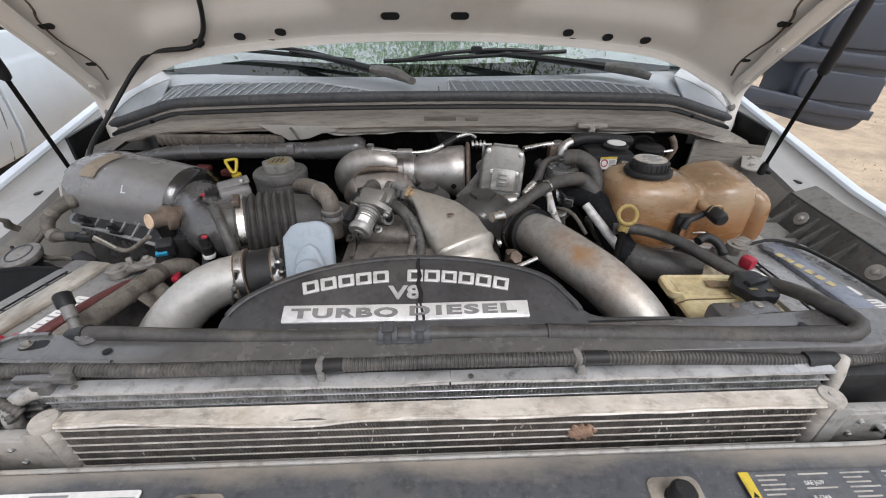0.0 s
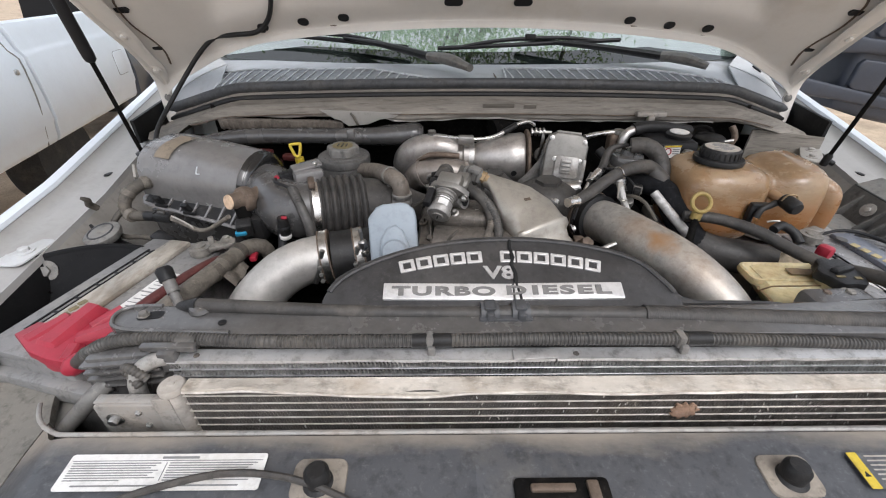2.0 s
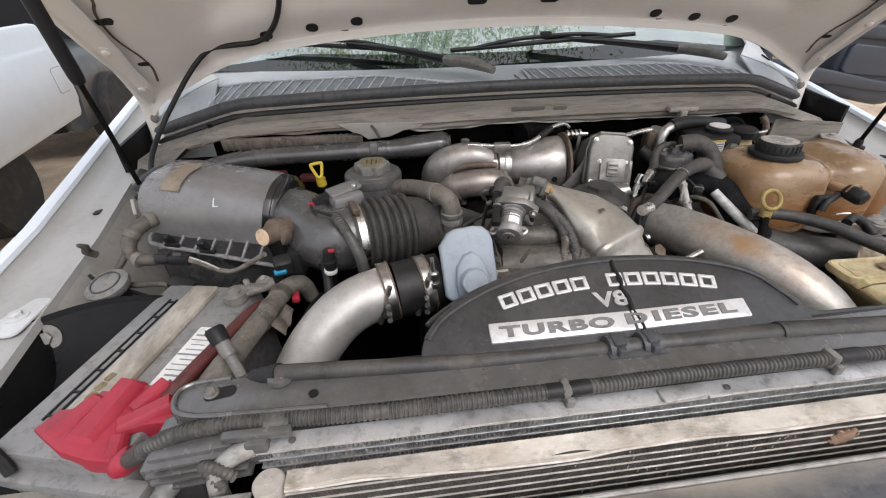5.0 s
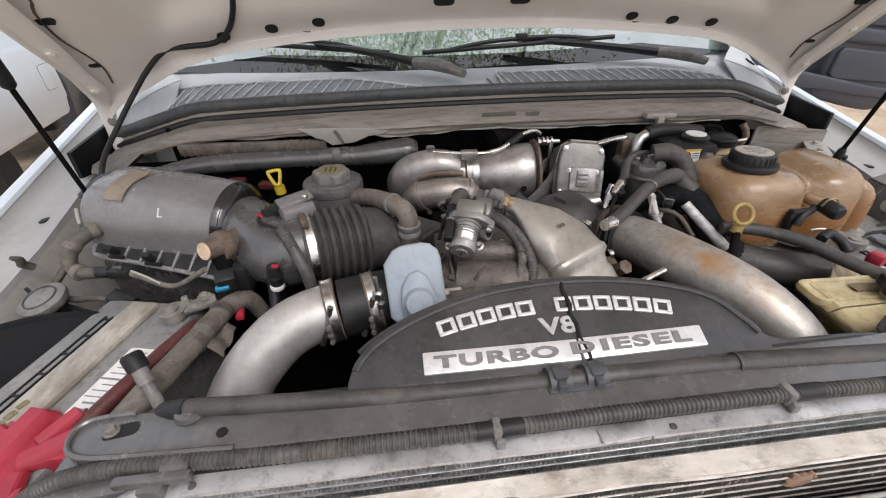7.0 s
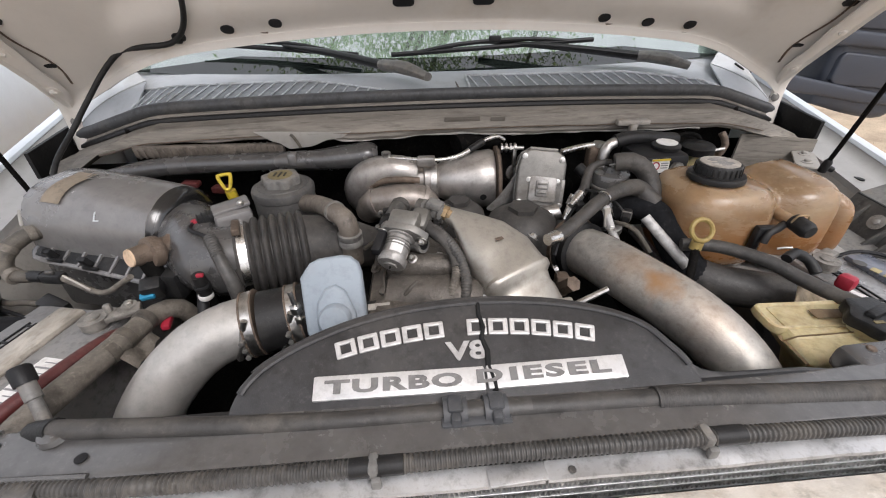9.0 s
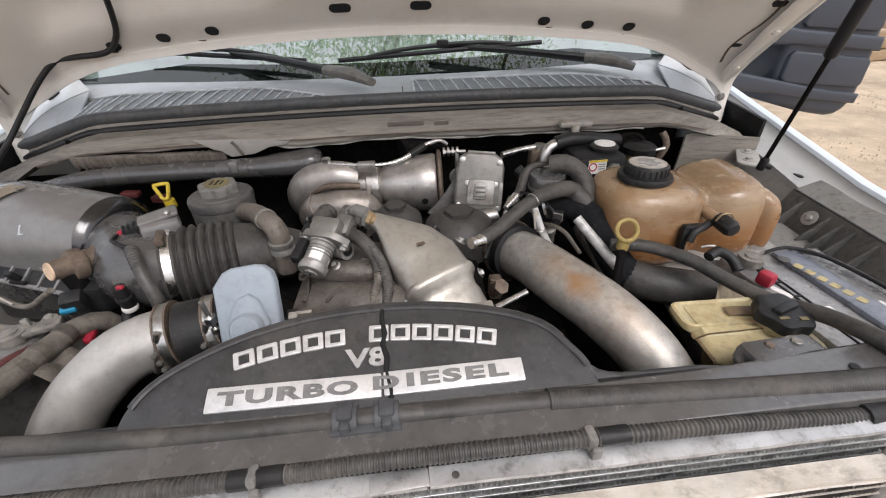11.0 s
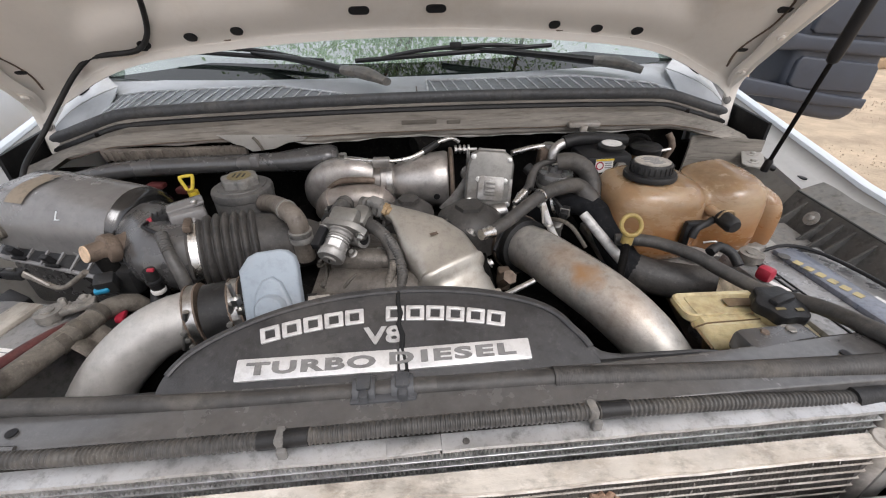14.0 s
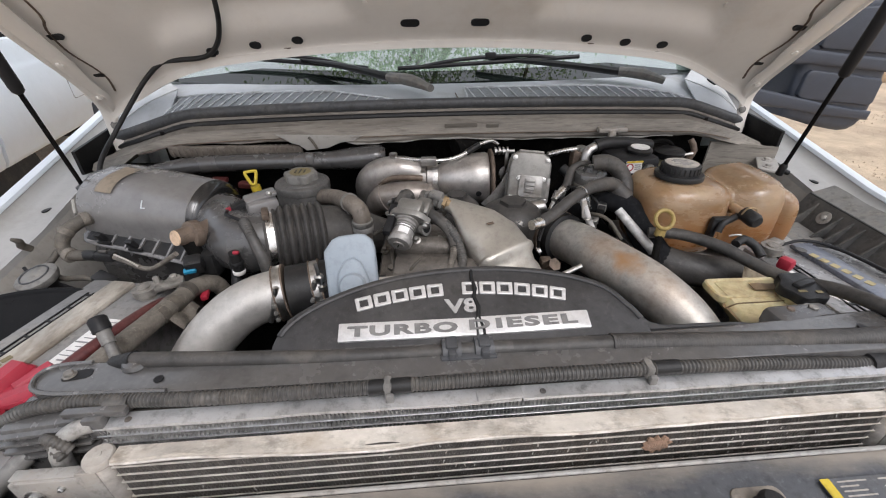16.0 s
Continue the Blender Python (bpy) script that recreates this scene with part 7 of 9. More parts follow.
power_cable = thing("battery_cable", "dark red dusty battery cable", "cable")
part("cable", tube([(-0.575, 0.400, 1.116), (-0.558, 0.435, 1.122), (-0.541, 0.475, 1.124), (-0.528, 0.515, 1.122), (-0.518, 0.560, 1.112), (-0.508, 0.60, 1.09)], 0.0095, 12), M_darkred, power_cable)

stick = thing("filler_tube", "grey tube with black rubber cap", "tube")
part("tube", tube([(-0.470, 0.390, 1.105), (-0.505, 0.430, 1.156)], 0.0064, 14), M_clip, stick)
part("collar", tube([(-0.502, 0.427, 1.152), (-0.511, 0.437, 1.165)], 0.0082, 16), M_clip, stick)
part("cap", lathe([(0.0108, 0), (0.0112, 0.017), (0.009, 0.020), (0, 0.0205)], aim((-0.511, 0.437, 1.165), (-0.027, 0.030, 0.044)), 10), M_ink, stick, "black hexagonal cap")

MR = pose(0.598, 0.520, 1.128, 0, 2, 5)
batt_r = battery("blue-grey starter battery with gold print and dust", MR, M_batt_r, M_batt_blue, 0.185, 0.29, 0.08, -0.075, 0.34)
for k in range(6):
    part("brand_block", prism(rounded(0.0115, 0.0135, 0.002), 0, 0.0008, MR @ pose(-0.004 + 0.0034 * k, 0.088 - 0.0168 * k, 0.0092, 0, 0, -72)), M_gold, batt_r)
part("emblem", lathe([(0.009, 0), (0.009, 0.001), (0.006, 0.0014)], MR @ pose(-0.010, 0.108, 0.009), 20), M_loom, batt_r)
part("small_labels", join(*[prism(rounded(0.028, 0.010, 0.002), 0, 0.001, MR @ pose(-0.070 + 0.004 * k, 0.045 - 0.030 * k, 0.0, 0, 0, -65)) for k in range(3)]), M_label, batt_r)
for x, y, w, h in ((-0.036, -0.005, 0.012, 0.026), (-0.034, -0.036, 0.013, 0.020), (-0.030, -0.060, 0.011, 0.018), (0.046, -0.004, 0.016, 0.022)):
    part("sticker", prism(rounded(w, h, 0.001), 0, 0.0008, MR @ pose(x, y, 0.0004, 0, 0, 4)), M_label, batt_r, "torn white sticker")
post = part("terminal_post", lathe([(0.014, -0.002), (0.012, 0.004), (0.0095, 0.006), (0.009, 0.02), (0, 0.021)], MR @ pose(-0.068, 0.112, 0), 20), M_lead, batt_r)
part("terminal_clamp", join(lathe([(0.018, 0.006), (0.018, 0.018), (0.0105, 0.018)], MR @ pose(-0.068, 0.112, 0), 20), rbox((0.045, 0.02, 0.01), 0.003, MR @ pose(-0.050, 0.130, 0.012, 0, 0, 20))), M_lead, post)
part("terminal_cap", rbox((0.020, 0.022, 0.022), 0.006, MR @ pose(-0.086, 0.062, 0.014, 0, 0, 20)), M_red, post, "red terminal cap")
part("hold_down_wire", tube([tuple(MR @ Vector(p)) for p in ((-0.02, 0.14, 0.0), (0.02, 0.135, 0.012), (0.055, 0.10, 0.013), (0.072, 0.0, 0.012), (0.078, -0.12, 0.008))], 0.003, 8), M_ink, batt_r)
part("hold_down_wire", tube([tuple(MR @ Vector(p)) for p in ((0.03, 0.138, 0.004), (0.066, 0.10, 0.009), (0.080, 0.0, 0.008), (0.086, -0.12, 0.004))], 0.003, 8), M_loom, batt_r)


def side_tray(s, label):
    """Grey dusty shelf and black gusseted wall between a battery and the fender."""
    t = thing("battery_side_tray", label, "tray", "battery trays")

    def wall(u, v):
        return (s * (0.702 + 0.085 * (u - 0.5) + 0.040 * v), u, 1.070 + 0.076 * v)

    def flange(u, v):
        a = wall(u, 1)
        return (a[0] + s * 0.046 * v, u, a[2] + 0.002 + 0.016 * v + 0.002 * math.sin(40 * u))
    part("wall", sheet(wall, span(0.40, 0.845, 12), span(0, 1, 5), 0.004), M_tray, t)
    part("flange", sheet(flange, span(0.40, 0.845, 24), span(0, 1, 3), 0.003), M_clip, t, "grey dusty top flange")
    part("edge_rim", tube([wall(u, 1) for u in span(0.40, 0.845, 12)], 0.004, 8), M_plastic, t)
    part("shelf", prism([(s * 0.690, 0.40), (s * 0.702, 0.40), (s * 0.735, 0.86), (s * 0.652, 0.86), (s * 0.640, 0.675), (s * 0.692, 0.675)], 1.088, 1.097), M_clip, t, "grey dusty shelf")
    for y in (0.805, 0.738, 0.711, 0.684, 0.640):
        x = 0.706 + 0.085 * (y - 0.5)
        part("gusset", prism([(s * (x - 0.024), 1.095), (s * (x + 0.028), 1.142), (s * (x + 0.022), 1.095)], -0.0022, 0.0022, pose(0, y, 0, 90, 0, 0)), M_tray, t)
    for y in (0.766, 0.572):
        x = 0.727 + 0.085 * (y - 0.5)
        part("bolt_head", bolt(aim((s * (x - 0.0045), y, 1.126), (-s * 0.9, -0.05, 0.47)), 0.0065, 0.006, 2.2), M_bracket, t, "grey dusty bolt with wide washer")


side_tray(1, "black ribbed plastic tray bolted beside the fender")

shield = thing("splash_shield", "black curved plastic shield with large bolt", "shield")


def shield_fn(u, v):
    return (-0.905 + 0.225 * u - 0.05 * v, 0.612 - 0.36 * v - 0.10 * (1 - u) ** 2 * (1 - v), 1.100 + 0.012 * math.sin(3 * u) - 0.05 * math.sin(math.pi * min(1, v * 1.6)) - 0.05 * v)



part("shell", sheet(shield_fn, span(0, 1, 17), span(0, 1, 17), 0.004), M_liner, shield)
part("rim", tube([shield_fn(u, 0) for u in span(0, 1, 9)], 0.006, 8), M_liner, shield)
part("bolt_head", bolt(aim((-0.820, 0.548, 1.092), (0.25, -0.7, 0.6)), 0.010, 0.007, 2.0), M_clip, shield)


# ---------------------------------------------------------------- reservoirs on the driver's side
def fluid_tank():
    t = thing("steering_reservoir", "yellowed plastic fluid reservoir with black cap", "reservoir")

    def level(z, x0, x1, y0, y1, r, lean=0.0):
        return [(x + lean * (y - y0), y, z) for x, y in rounded(x1 - x0, y1 - y0, r, 4, (x0 + x1) / 2, (y0 + y1) / 2)]
    top = [level(1.1465, .345, .472, .492, .527, .006), level(1.1500, .340, .475, .488, .531, .010), level(1.1490, .337, .476, .486, .533, .012), level(1.1420, .336, .476, .485, .534, .012), level(1.1375, .339, .474, .487, .532, .010)]
    part("top_plate", loft(top[::-1]), M_yell, t, sharp=50)
    body = [level(1.030, .405, .475, .446, .515, .012), level(1.085, .392, .484, .438, .522, .014), level(1.120, .360, .487, .434, .527, .014), level(1.1345, .347, .488, .434, .528, .014), level(1.1415, .349, .487, .436, .526, .014), level(1.1450, .356, .482, .442, .520, .012)]
    part("body", loft(body), M_yell, t, sharp=50)
    part("step", loft([level(1.1440, .352, .470, .470, .530, .006), level(1.1475, .354, .468, .474, .527, .006)]), M_yell, t)
    part("grime_line", tube([(0.346, 0.484, 1.1385), (0.344, 0.476, 1.137), (0.356, 0.4735, 1.1465), (0.40, 0.4745, 1.1475), (0.452, 0.477, 1.1475)], 0.0020, 6, 0.006, flat=0.5), M_grime, t, "brown grime in the moulding")
    part("grime_line", tube([(0.347, 0.440, 1.136), (0.346, 0.456, 1.1375), (0.346, 0.476, 1.138)], 0.0022, 6, 0.006, flat=0.5), M_grime, t)
    part("grime_line", tube([(0.3475, 0.440, 1.134), (0.358, 0.437, 1.118), (0.392, 0.4385, 1.086)], 0.0024, 6, 0.006, flat=0.5), M_grime, t)
    part("grime_line", tube([(0.362, 0.4385, 1.141), (0.395, 0.4375, 1.1425), (0.44, 0.4375, 1.142)], 0.0014, 6, 0.006, flat=0.5), M_grime, t)
    part("dirt_smear", sheet(lambda u, v: (0.400 + 0.050 * u, 0.4985 + 0.016 * v, 1.1512 + 0.0008 * math.sin(7 * u)), span(0, 1, 9), span(0, 1, 5), 0.0008), M_grime, t, "dark dirt round the neck")
    part("neck", lathe([(0.024, 0), (0.024, 0.030)], pose(0.450, 0.482, 1.135), 22), M_yell, t)
    lobes = [(0.0305 * (1 + 0.08 * math.cos(6 * a)) * math.cos(a), 0.0305 * (1 + 0.08 * math.cos(6 * a)) * math.sin(a)) for a in span(0, 2 * math.pi * 59 / 60, 60)]
    cap = part("cap", prism(lobes, 0, 0.015, pose(0.450, 0.482, 1.157, 4, 0, 0), 0.003), M_plastic, t, "black lobed screw cap with yellow symbols")
    part("cap_ridge", rbox((0.036, 0.012, 0.008), 0.003, pose(0.450, 0.482, 1.174, 0, 0, 20)), M_plastic, cap)
    part("cap_symbol", join(rbox((0.012, 0.004, 0.0008), 0, pose(0.438, 0.467, 1.1718, 4, 0, 0)), rbox((0.009, 0.005, 0.0008), 0, pose(0.460, 0.464, 1.1718, 4, 0, 0))), M_olive, cap)
    part("stain_label", sheet(lambda u, v: tuple(pose(0.452, 0.560, 1.130, 48, 8, -14) @ Vector((0.050 * (u - 0.5) * (1 - 0.25 * v), 0.050 * (v - 0.5), 0.003 * math.sin(8 * u + 3 * v)))), span(0, 1, 12), span(0, 1, 10), 0.0015), M_stain, t, "crumpled brown stained label")
    part("mount", rbox((0.11, 0.03, 0.03), 0.008, pose(0.41, 0.412, 1.135, 0, 0, 8)), M_plastic, t)


fluid_tank()


def coolant_tank():
    t = thing("coolant_reservoir", "amber brown stained coolant reservoir with black cap", "reservoir")
    def ring(x, yc, hd, top, bot, p=4.0, n=36):
        zc, hz = (top + bot) / 2, (top - bot) / 2
        out = []
        for k in range(n):
            a = 2 * math.pi * k / n
            ca, sa = math.cos(a), math.sin(a)
            out.append((x, yc + hd * math.copysign(abs(ca) ** (2 / p), ca), zc + hz * math.copysign(abs(sa) ** (2 / p), sa)))
        return out
    rows = [(0.316, .752, .030, 1.195, 1.125), (0.319, .752, .050, 1.208, 1.110), (0.326, .752, .064, 1.220, 1.098), (0.340, .752, .074, 1.231, 1.092), (0.365, .751, .079, 1.237, 1.090), (0.410, .750, .080, 1.238, 1.090), (0.445, .752, .077, 1.233, 1.090), (0.466, .758, .068, 1.226, 1.090), (0.476, .763, .061, 1.221, 1.090), (0.486, .765, .063, 1.222, 1.090), (0.498, .764, .073, 1.229, 1.090),
            (0.520, .764, .081, 1.233, 1.090), (0.555, .768, .084, 1.237, 1.090), (0.570, .771, .081, 1.233, 1.090), (0.580, .773, .073, 1.225, 1.090), (0.587, .774, .067, 1.216, 1.090), (0.593, .773, .071, 1.214, 1.090), (0.600, .772, .075, 1.211, 1.090), (0.613, .770, .072, 1.204, 1.094), (0.621, .769, .064, 1.195, 1.102), (0.625, .768, .050, 1.184, 1.115)]
    part("body", loft([ring(*r) for r in rows]), M_tank, t, sharp=60)
    part("foot_flange", loft([ring(x, y, h + .010, 1.112, 1.098, 8) for x, y, h in ((0.462, .765, .050), (0.482, .762, .070), (0.520, .764, .082), (0.555, .768, .085), (0.587, .774, .078), (0.62, .769, .076), (0.634, .767, .06))]), M_bracket, t, "grey dusty mounting flange")
    cm = pose(0.386, 0.742, 1.236, -2, 0, 0) @ Matrix.Diagonal((0.80, 0.80, 0.92, 1))
    cap = part("cap", lathe([(0.053, 0), (0.054, 0.006), (0.052, 0.010), (0.042, 0.011), (0.0415, 0.026), (0.039, 0.029), (0, 0.0295)], cm, 40), M_plastic, t, "black ribbed pressure cap with pale top")
    for k in range(24):
        part("cap_rib", rbox((0.003, 0.004, 0.014), 0.001, cm @ pose(0.042 * math.cos(k * math.pi / 12), 0.042 * math.sin(k * math.pi / 12), 0.019, 0, 0, k * 15)), M_plastic, cap)
    part("cap_top", lathe([(0.036, 0.029), (0.036, 0.0303), (0, 0.0306)], cm, 32), M_dustcap, cap)
    for k in range(7):
        w = 0.02 + 0.012 * (k % 3)
        part("cap_print", prism(rounded(w, 0.0035, 0.0006, 1), 0, 0.0005, cm @ pose(0.004 * (k % 2), -0.021 + 0.007 * k, 0.0306)), M_grey_ink, cap)
    n = part("nipple", tube([(0.480, 0.700, 1.190), (0.484, 0.660, 1.190)], 0.009, 16), M_tank, t)
    part("nipple_cap", lathe([(0.0125, -0.016), (0.0132, 0.0), (0.0132, 0.010), (0.010, 0.016), (0, 0.0175)], aim((0.485, 0.655, 1.190), (0.15, -1, -0.1)), 22), M_rubber, n, "black rubber cap with wire clip")
    part("wire_clip", tube([(0.472, 0.662, 1.194), (0.476, 0.660, 1.206), (0.492, 0.660, 1.206), (0.498, 0.66, 1.194)], 0.0016, 6), M_brass, n)
    part("lower_bracket", join(rbox((0.012, 0.012, 0.05), 0.003, pose(0.428, 0.664, 1.160)), rbox((0.034, 0.012, 0.009), 0.003, pose(0.440, 0.664, 1.184))), M_plastic, t)
    part("side_tube", tube([(0.475, 0.675, 1.184), (0.455, 0.662, 1.184), (0.438, 0.656, 1.180), (0.432, 0.652, 1.165)], 0.006, 10), M_rubber, t)
    part("base_shelf", rbox((0.34, 0.20, 0.02), 0.006, pose(0.50, 0.765, 1.074)), M_bracket, t)


coolant_tank()


def dipstick(p, top, label):
    t = thing("dipstick", label, "dipstick")
    part("stem", tube([p, top], 0.0065, 10), M_dark, t)
    return t


ds = dipstick((0.300, 0.600, 1.10), (0.318, 0.640, 1.170), "yellow ring handled oil dipstick")
hm = aim((0.3225, 0.646, 1.196), (0.0, -0.86, 0.5))
ringpts = [tuple(hm @ Vector((0.0160 * math.cos(a), 0.0160 * math.sin(a), 0))) for a in span(0, 2 * math.pi, 25)]
part("ring", tube(ringpts, 0.0036, 8, 0.01), M_dull, ds, "yellow plastic ring")
part("ring_neck", tube([(0.318, 0.641, 1.166), (0.320, 0.643, 1.178)], 0.009, 12), M_dull, ds)

ds2 = dipstick((-0.462, 0.885, 1.13), (-0.463, 0.880, 1.175), "yellow loop handled oil dipstick")
lm = aim((-0.466, 0.876, 1.200), (0.35, -0.75, 0.4))
loop = [tuple(lm @ Vector(p)) for p in ((-0.004, -0.014, 0), (-0.011, 0.009, 0), (-0.008, 0.0125, 0), (0.008, 0.0125, 0), (0.011, 0.009, 0), (0.004, -0.014, 0), (-0.004, -0.014, 0))]
part("loop", tube(loop, 0.0034, 8, 0.006), M_yellow, ds2, "yellow plastic loop")
part("loop_neck", tube([(-0.463, 0.880, 1.165), (-0.464, 0.879, 1.180)], 0.010, 12), M_yellow, ds2)


# ---------------------------------------------------------------- engine core
def engine():
    t = thing("engine", "dirty diesel engine, cast block coloured near black as gap shade", "engine")
    # block and valley: shade between the parts is put into their colour
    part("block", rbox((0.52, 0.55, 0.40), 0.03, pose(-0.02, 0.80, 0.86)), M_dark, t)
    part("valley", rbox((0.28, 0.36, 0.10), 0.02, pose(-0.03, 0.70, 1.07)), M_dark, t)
    part("intake_manifold", join(rbox((0.20, 0.20, 0.06), 0.018, pose(-0.075, 0.640, 1.118)), tube([(-0.14, .60, 1.13), (-0.05, .585, 1.135), (0.03, .60, 1.12)], 0.035, 16), tube([(-0.02, .70, 1.13), (0.02, .64, 1.13), (0.01, .58, 1.10)], 0.03, 16)), M_oily, t, "oily cast aluminium intake manifold")
    for p, d, r in (((-0.150, 0.588, 1.148), (-0.3, -0.5, 0.8), 0.0055), ((-0.120, 0.574, 1.146), (0, -0.6, 0.8), 0.005), ((-0.080, 0.566, 1.150), (0, -0.5, 0.85), 0.006), ((-0.030, 0.566, 1.150), (0.1, -0.5, 0.85), 0.005), ((-0.165, 0.640, 1.152), (-0.3, -0.2, 0.9), 0.005), ((-0.058, 0.604, 1.158), (0, -0.2, 1), 0.005)):
        part("manifold_bolt", bolt(aim(p, d), r, r * 1.3, 1.7), M_oily, t)
    part("manifold_rib", join(*[rbox((0.004, 0.060, 0.012), 0.0015, pose(-0.150 + 0.026 * k, 0.598, 1.151, 18, 0, 6)) for k in range(5)]), M_oily, t)
    part("rubber_pad", rbox((0.040, 0.020, 0.010), 0.003, pose(-0.158, 0.566, 1.140, 20, 0, 8)), M_rubber, t)
    part("oil_rag_strip", rbox((0.030, 0.010, 0.004), 0.001, pose(-0.155, 0.560, 1.146, 20, 0, 5)), M_dustcap, t, "pale scuffed strip")
    part("glow_lead", tube([(-0.125, 0.575, 1.140), (-0.118, 0.572, 1.158), (-0.104, 0.585, 1.166), (-0.092, 0.598, 1.160)], 0.0030, 8), M_earthy, t)
    part("glow_lead", tube([(-0.060, 0.560, 1.138), (-0.052, 0.566, 1.156), (-0.035, 0.580, 1.160), (-0.018, 0.590, 1.150)], 0.0026, 8), M_ink, t)
    part("manifold_ear", join(lathe([(0.013, -0.008), (0.013, 0.006), (0.007, 0.006)], pose(-0.104, 0.612, 1.166, 40, 0, 0), 18), rbox((0.05, 0.03, 0.03), 0.008, pose(-0.095, 0.625, 1.150))), M_oily, t)
    part("ear_hole", lathe([(0.0068, 0.0058), (0.0068, 0.0068), (0, 0.007)], pose(-0.104, 0.612, 1.166, 40, 0, 0), 14), M_ink, t)
    for x in (-0.16, 0.15):
        part("rocker_cover", rbox((0.13, 0.42, 0.09), 0.03, pose(x * 1.9, 0.82, 1.03, 0, x * 120, 0)), M_dark, t)
    # oil filter cap behind, round black
    for p, r in (((0.080, 0.765, 1.135), 0.060), ((-0.030, 0.785, 1.142), 0.046)):
        cov = part("round_cover", lathe([(r, -0.03), (r, 0.018), (r * .96, 0.026), (r * .55, 0.042), (r * .5, 0.043)], pose(*p), 34), M_bellows, t, "round dusty black plastic cap")
        part("hex_boss", lathe([(r * .46, 0.036), (r * .43, 0.050), (0, 0.051)], pose(*p), 6), M_bellows, cov)
    part("wire_run", tube([(-0.10, .655, 1.213), (-0.075, .640, 1.216), (-0.048, .610, 1.198), (-0.036, .58, 1.172), (-0.040, .555, 1.150)], [.0055, .0070, .0075, .0075, .0065], 12, corr=(0.004, 0.0008)), M_loom, t)
    part("rear_pipe", tube([(-0.02, 1.0, 1.215), (0.02, 1.02, 1.22), (0.08, 1.03, 1.22)], 0.024, 16), M_dark, t)
    part("rusty_bracket", rbox((0.022, 0.022, 0.04), 0.005, pose(0.130, 0.665, 1.09)), M_exh, t)


engine()


def turbo():
    t = thing("turbocharger", "weathered steel turbocharger with heat-stained scroll", "turbocharger")
    # compressor scroll with its outlet
    c = Vector((-0.152, 0.928, 1.146))
    scroll = [tuple(c + Vector((0.0, 0.0, 0.0)) + Vector((-0.062 * math.sin(a) * 1.15, -0.02 * math.cos(a) - .0, 0.052 * math.cos(a)))) for a in span(-0.6, 3.5, 12)]
    part("scroll", tube(scroll, [0.030, .031, .032, .033, .034, .034, .033, .032, .03, .028, .026, .024], 20), M_turbo, t)
    part("hub", lathe([(0.055, -0.03), (0.058, 0.0), (0.05, 0.03)], aim(tuple(c), (1, 0.05, 0)), 28), M_turbo, t)
    part("outlet", tube([(-0.205, 0.890, 1.120), (-0.190, 0.873, 1.145), (-0.145, 0.862, 1.158), (-0.100, 0.862, 1.155), (-0.078, 0.87, 1.125)], [0.027, 0.029, 0.029, 0.029, 0.027], 22), M_outlet, t, "heat-browned outlet pipe")
    part("outlet_clamp", clamp_band((-0.183, 0.870, 1.148), (0.7, -0.2, 0.35), 0.0300, 0.008), M_outlet, t)
    part("outlet_clamp", clamp_band((-0.097, 0.8625, 1.153), (0.8, 0.05, -0.4), 0.0300, 0.008), M_outlet, t)
    # turbine housing that flares to the side
    ax = Vector((1, -0.02, 0.02)).normalized()
    part("turbine_housing", lathe([(0.0, -0.012), (0.036, -0.010), (0.040, 0.0), (0.040, 0.008), (0.034, 0.012), (0.038, 0.020), (0.047, 0.036), (0.053, 0.060), (0.057, 0.090), (0.059, 0.118), (0.056, 0.124), (0, 0.124)], aim((-0.074, 0.922, 1.168), ax), 36), M_turbo, t, "flared steel turbine housing")
    part("centre_section", lathe([(0.030, -0.075), (0.034, -0.05), (0.034, -0.035), (0.029, -0.03), (0.029, -0.015), (0.037, -0.012), (0.037, 0.0)], aim((-0.076, 0.922, 1.172), ax), 28), M_turbo, t)
    part("band", lathe([(0.040, -0.006), (0.043, -0.006), (0.043, 0.006), (0.040, 0.006)], aim((-0.070, 0.922, 1.168), ax), 34), M_steel, t)
    part("rear_flange", lathe([(0.058, 0), (0.066, 0.002), (0.066, 0.007), (0.060, 0.010)], aim((0.052, 0.919, 1.17), ax), 34), M_exh, t)
    part("drain_hole", lathe([(0.0065, 0), (0.0065, 0.002), (0, 0.0025)], aim((0.024, 0.8645, 1.156), (0.1, -0.97, -0.2)), 14), M_ink, t)
    # oil line with fittings
    line = part("oil_line", tube([(-0.160, 0.905, 1.226), (-0.13, 0.902, 1.225), (-0.085, 0.895, 1.223), (-0.045, 0.900, 1.222), (-0.015, 0.910, 1.227), (0.01, 0.925, 1.236), (0.035, 0.94, 1.245), (0.06, 0.95, 1.248), (0.075, 0.955, 1.238)], 0.0045, 10), M_bright, t, "bright steel oil line")
    part("fitting", lathe([(0.009, -0.022), (0.009, -0.006), (0.0075, -0.004), (0.0075, 0.004), (0.009, 0.006), (0.009, 0.012), (0, 0.013)], pose(-0.162, 0.905, 1.226), 6), M_steel, line)
    part("fitting", rbox((0.034, 0.018, 0.018), 0.003, pose(-0.085, 0.896, 1.221)), M_turbo, line)
    part("line_sleeve", tube([(0.0, .92, 1.231), (0.03, .937, 1.243)], 0.007, 10), M_rubber, line)
    part("heat_ring", tube([(-0.195, 0.886, 1.176), (-0.165, 0.876, 1.192), (-0.13, 0.872, 1.194), (-0.100, 0.876, 1.190)], 0.006, 12), M_exh, t, "red-brown heat-stained ring")


turbo()


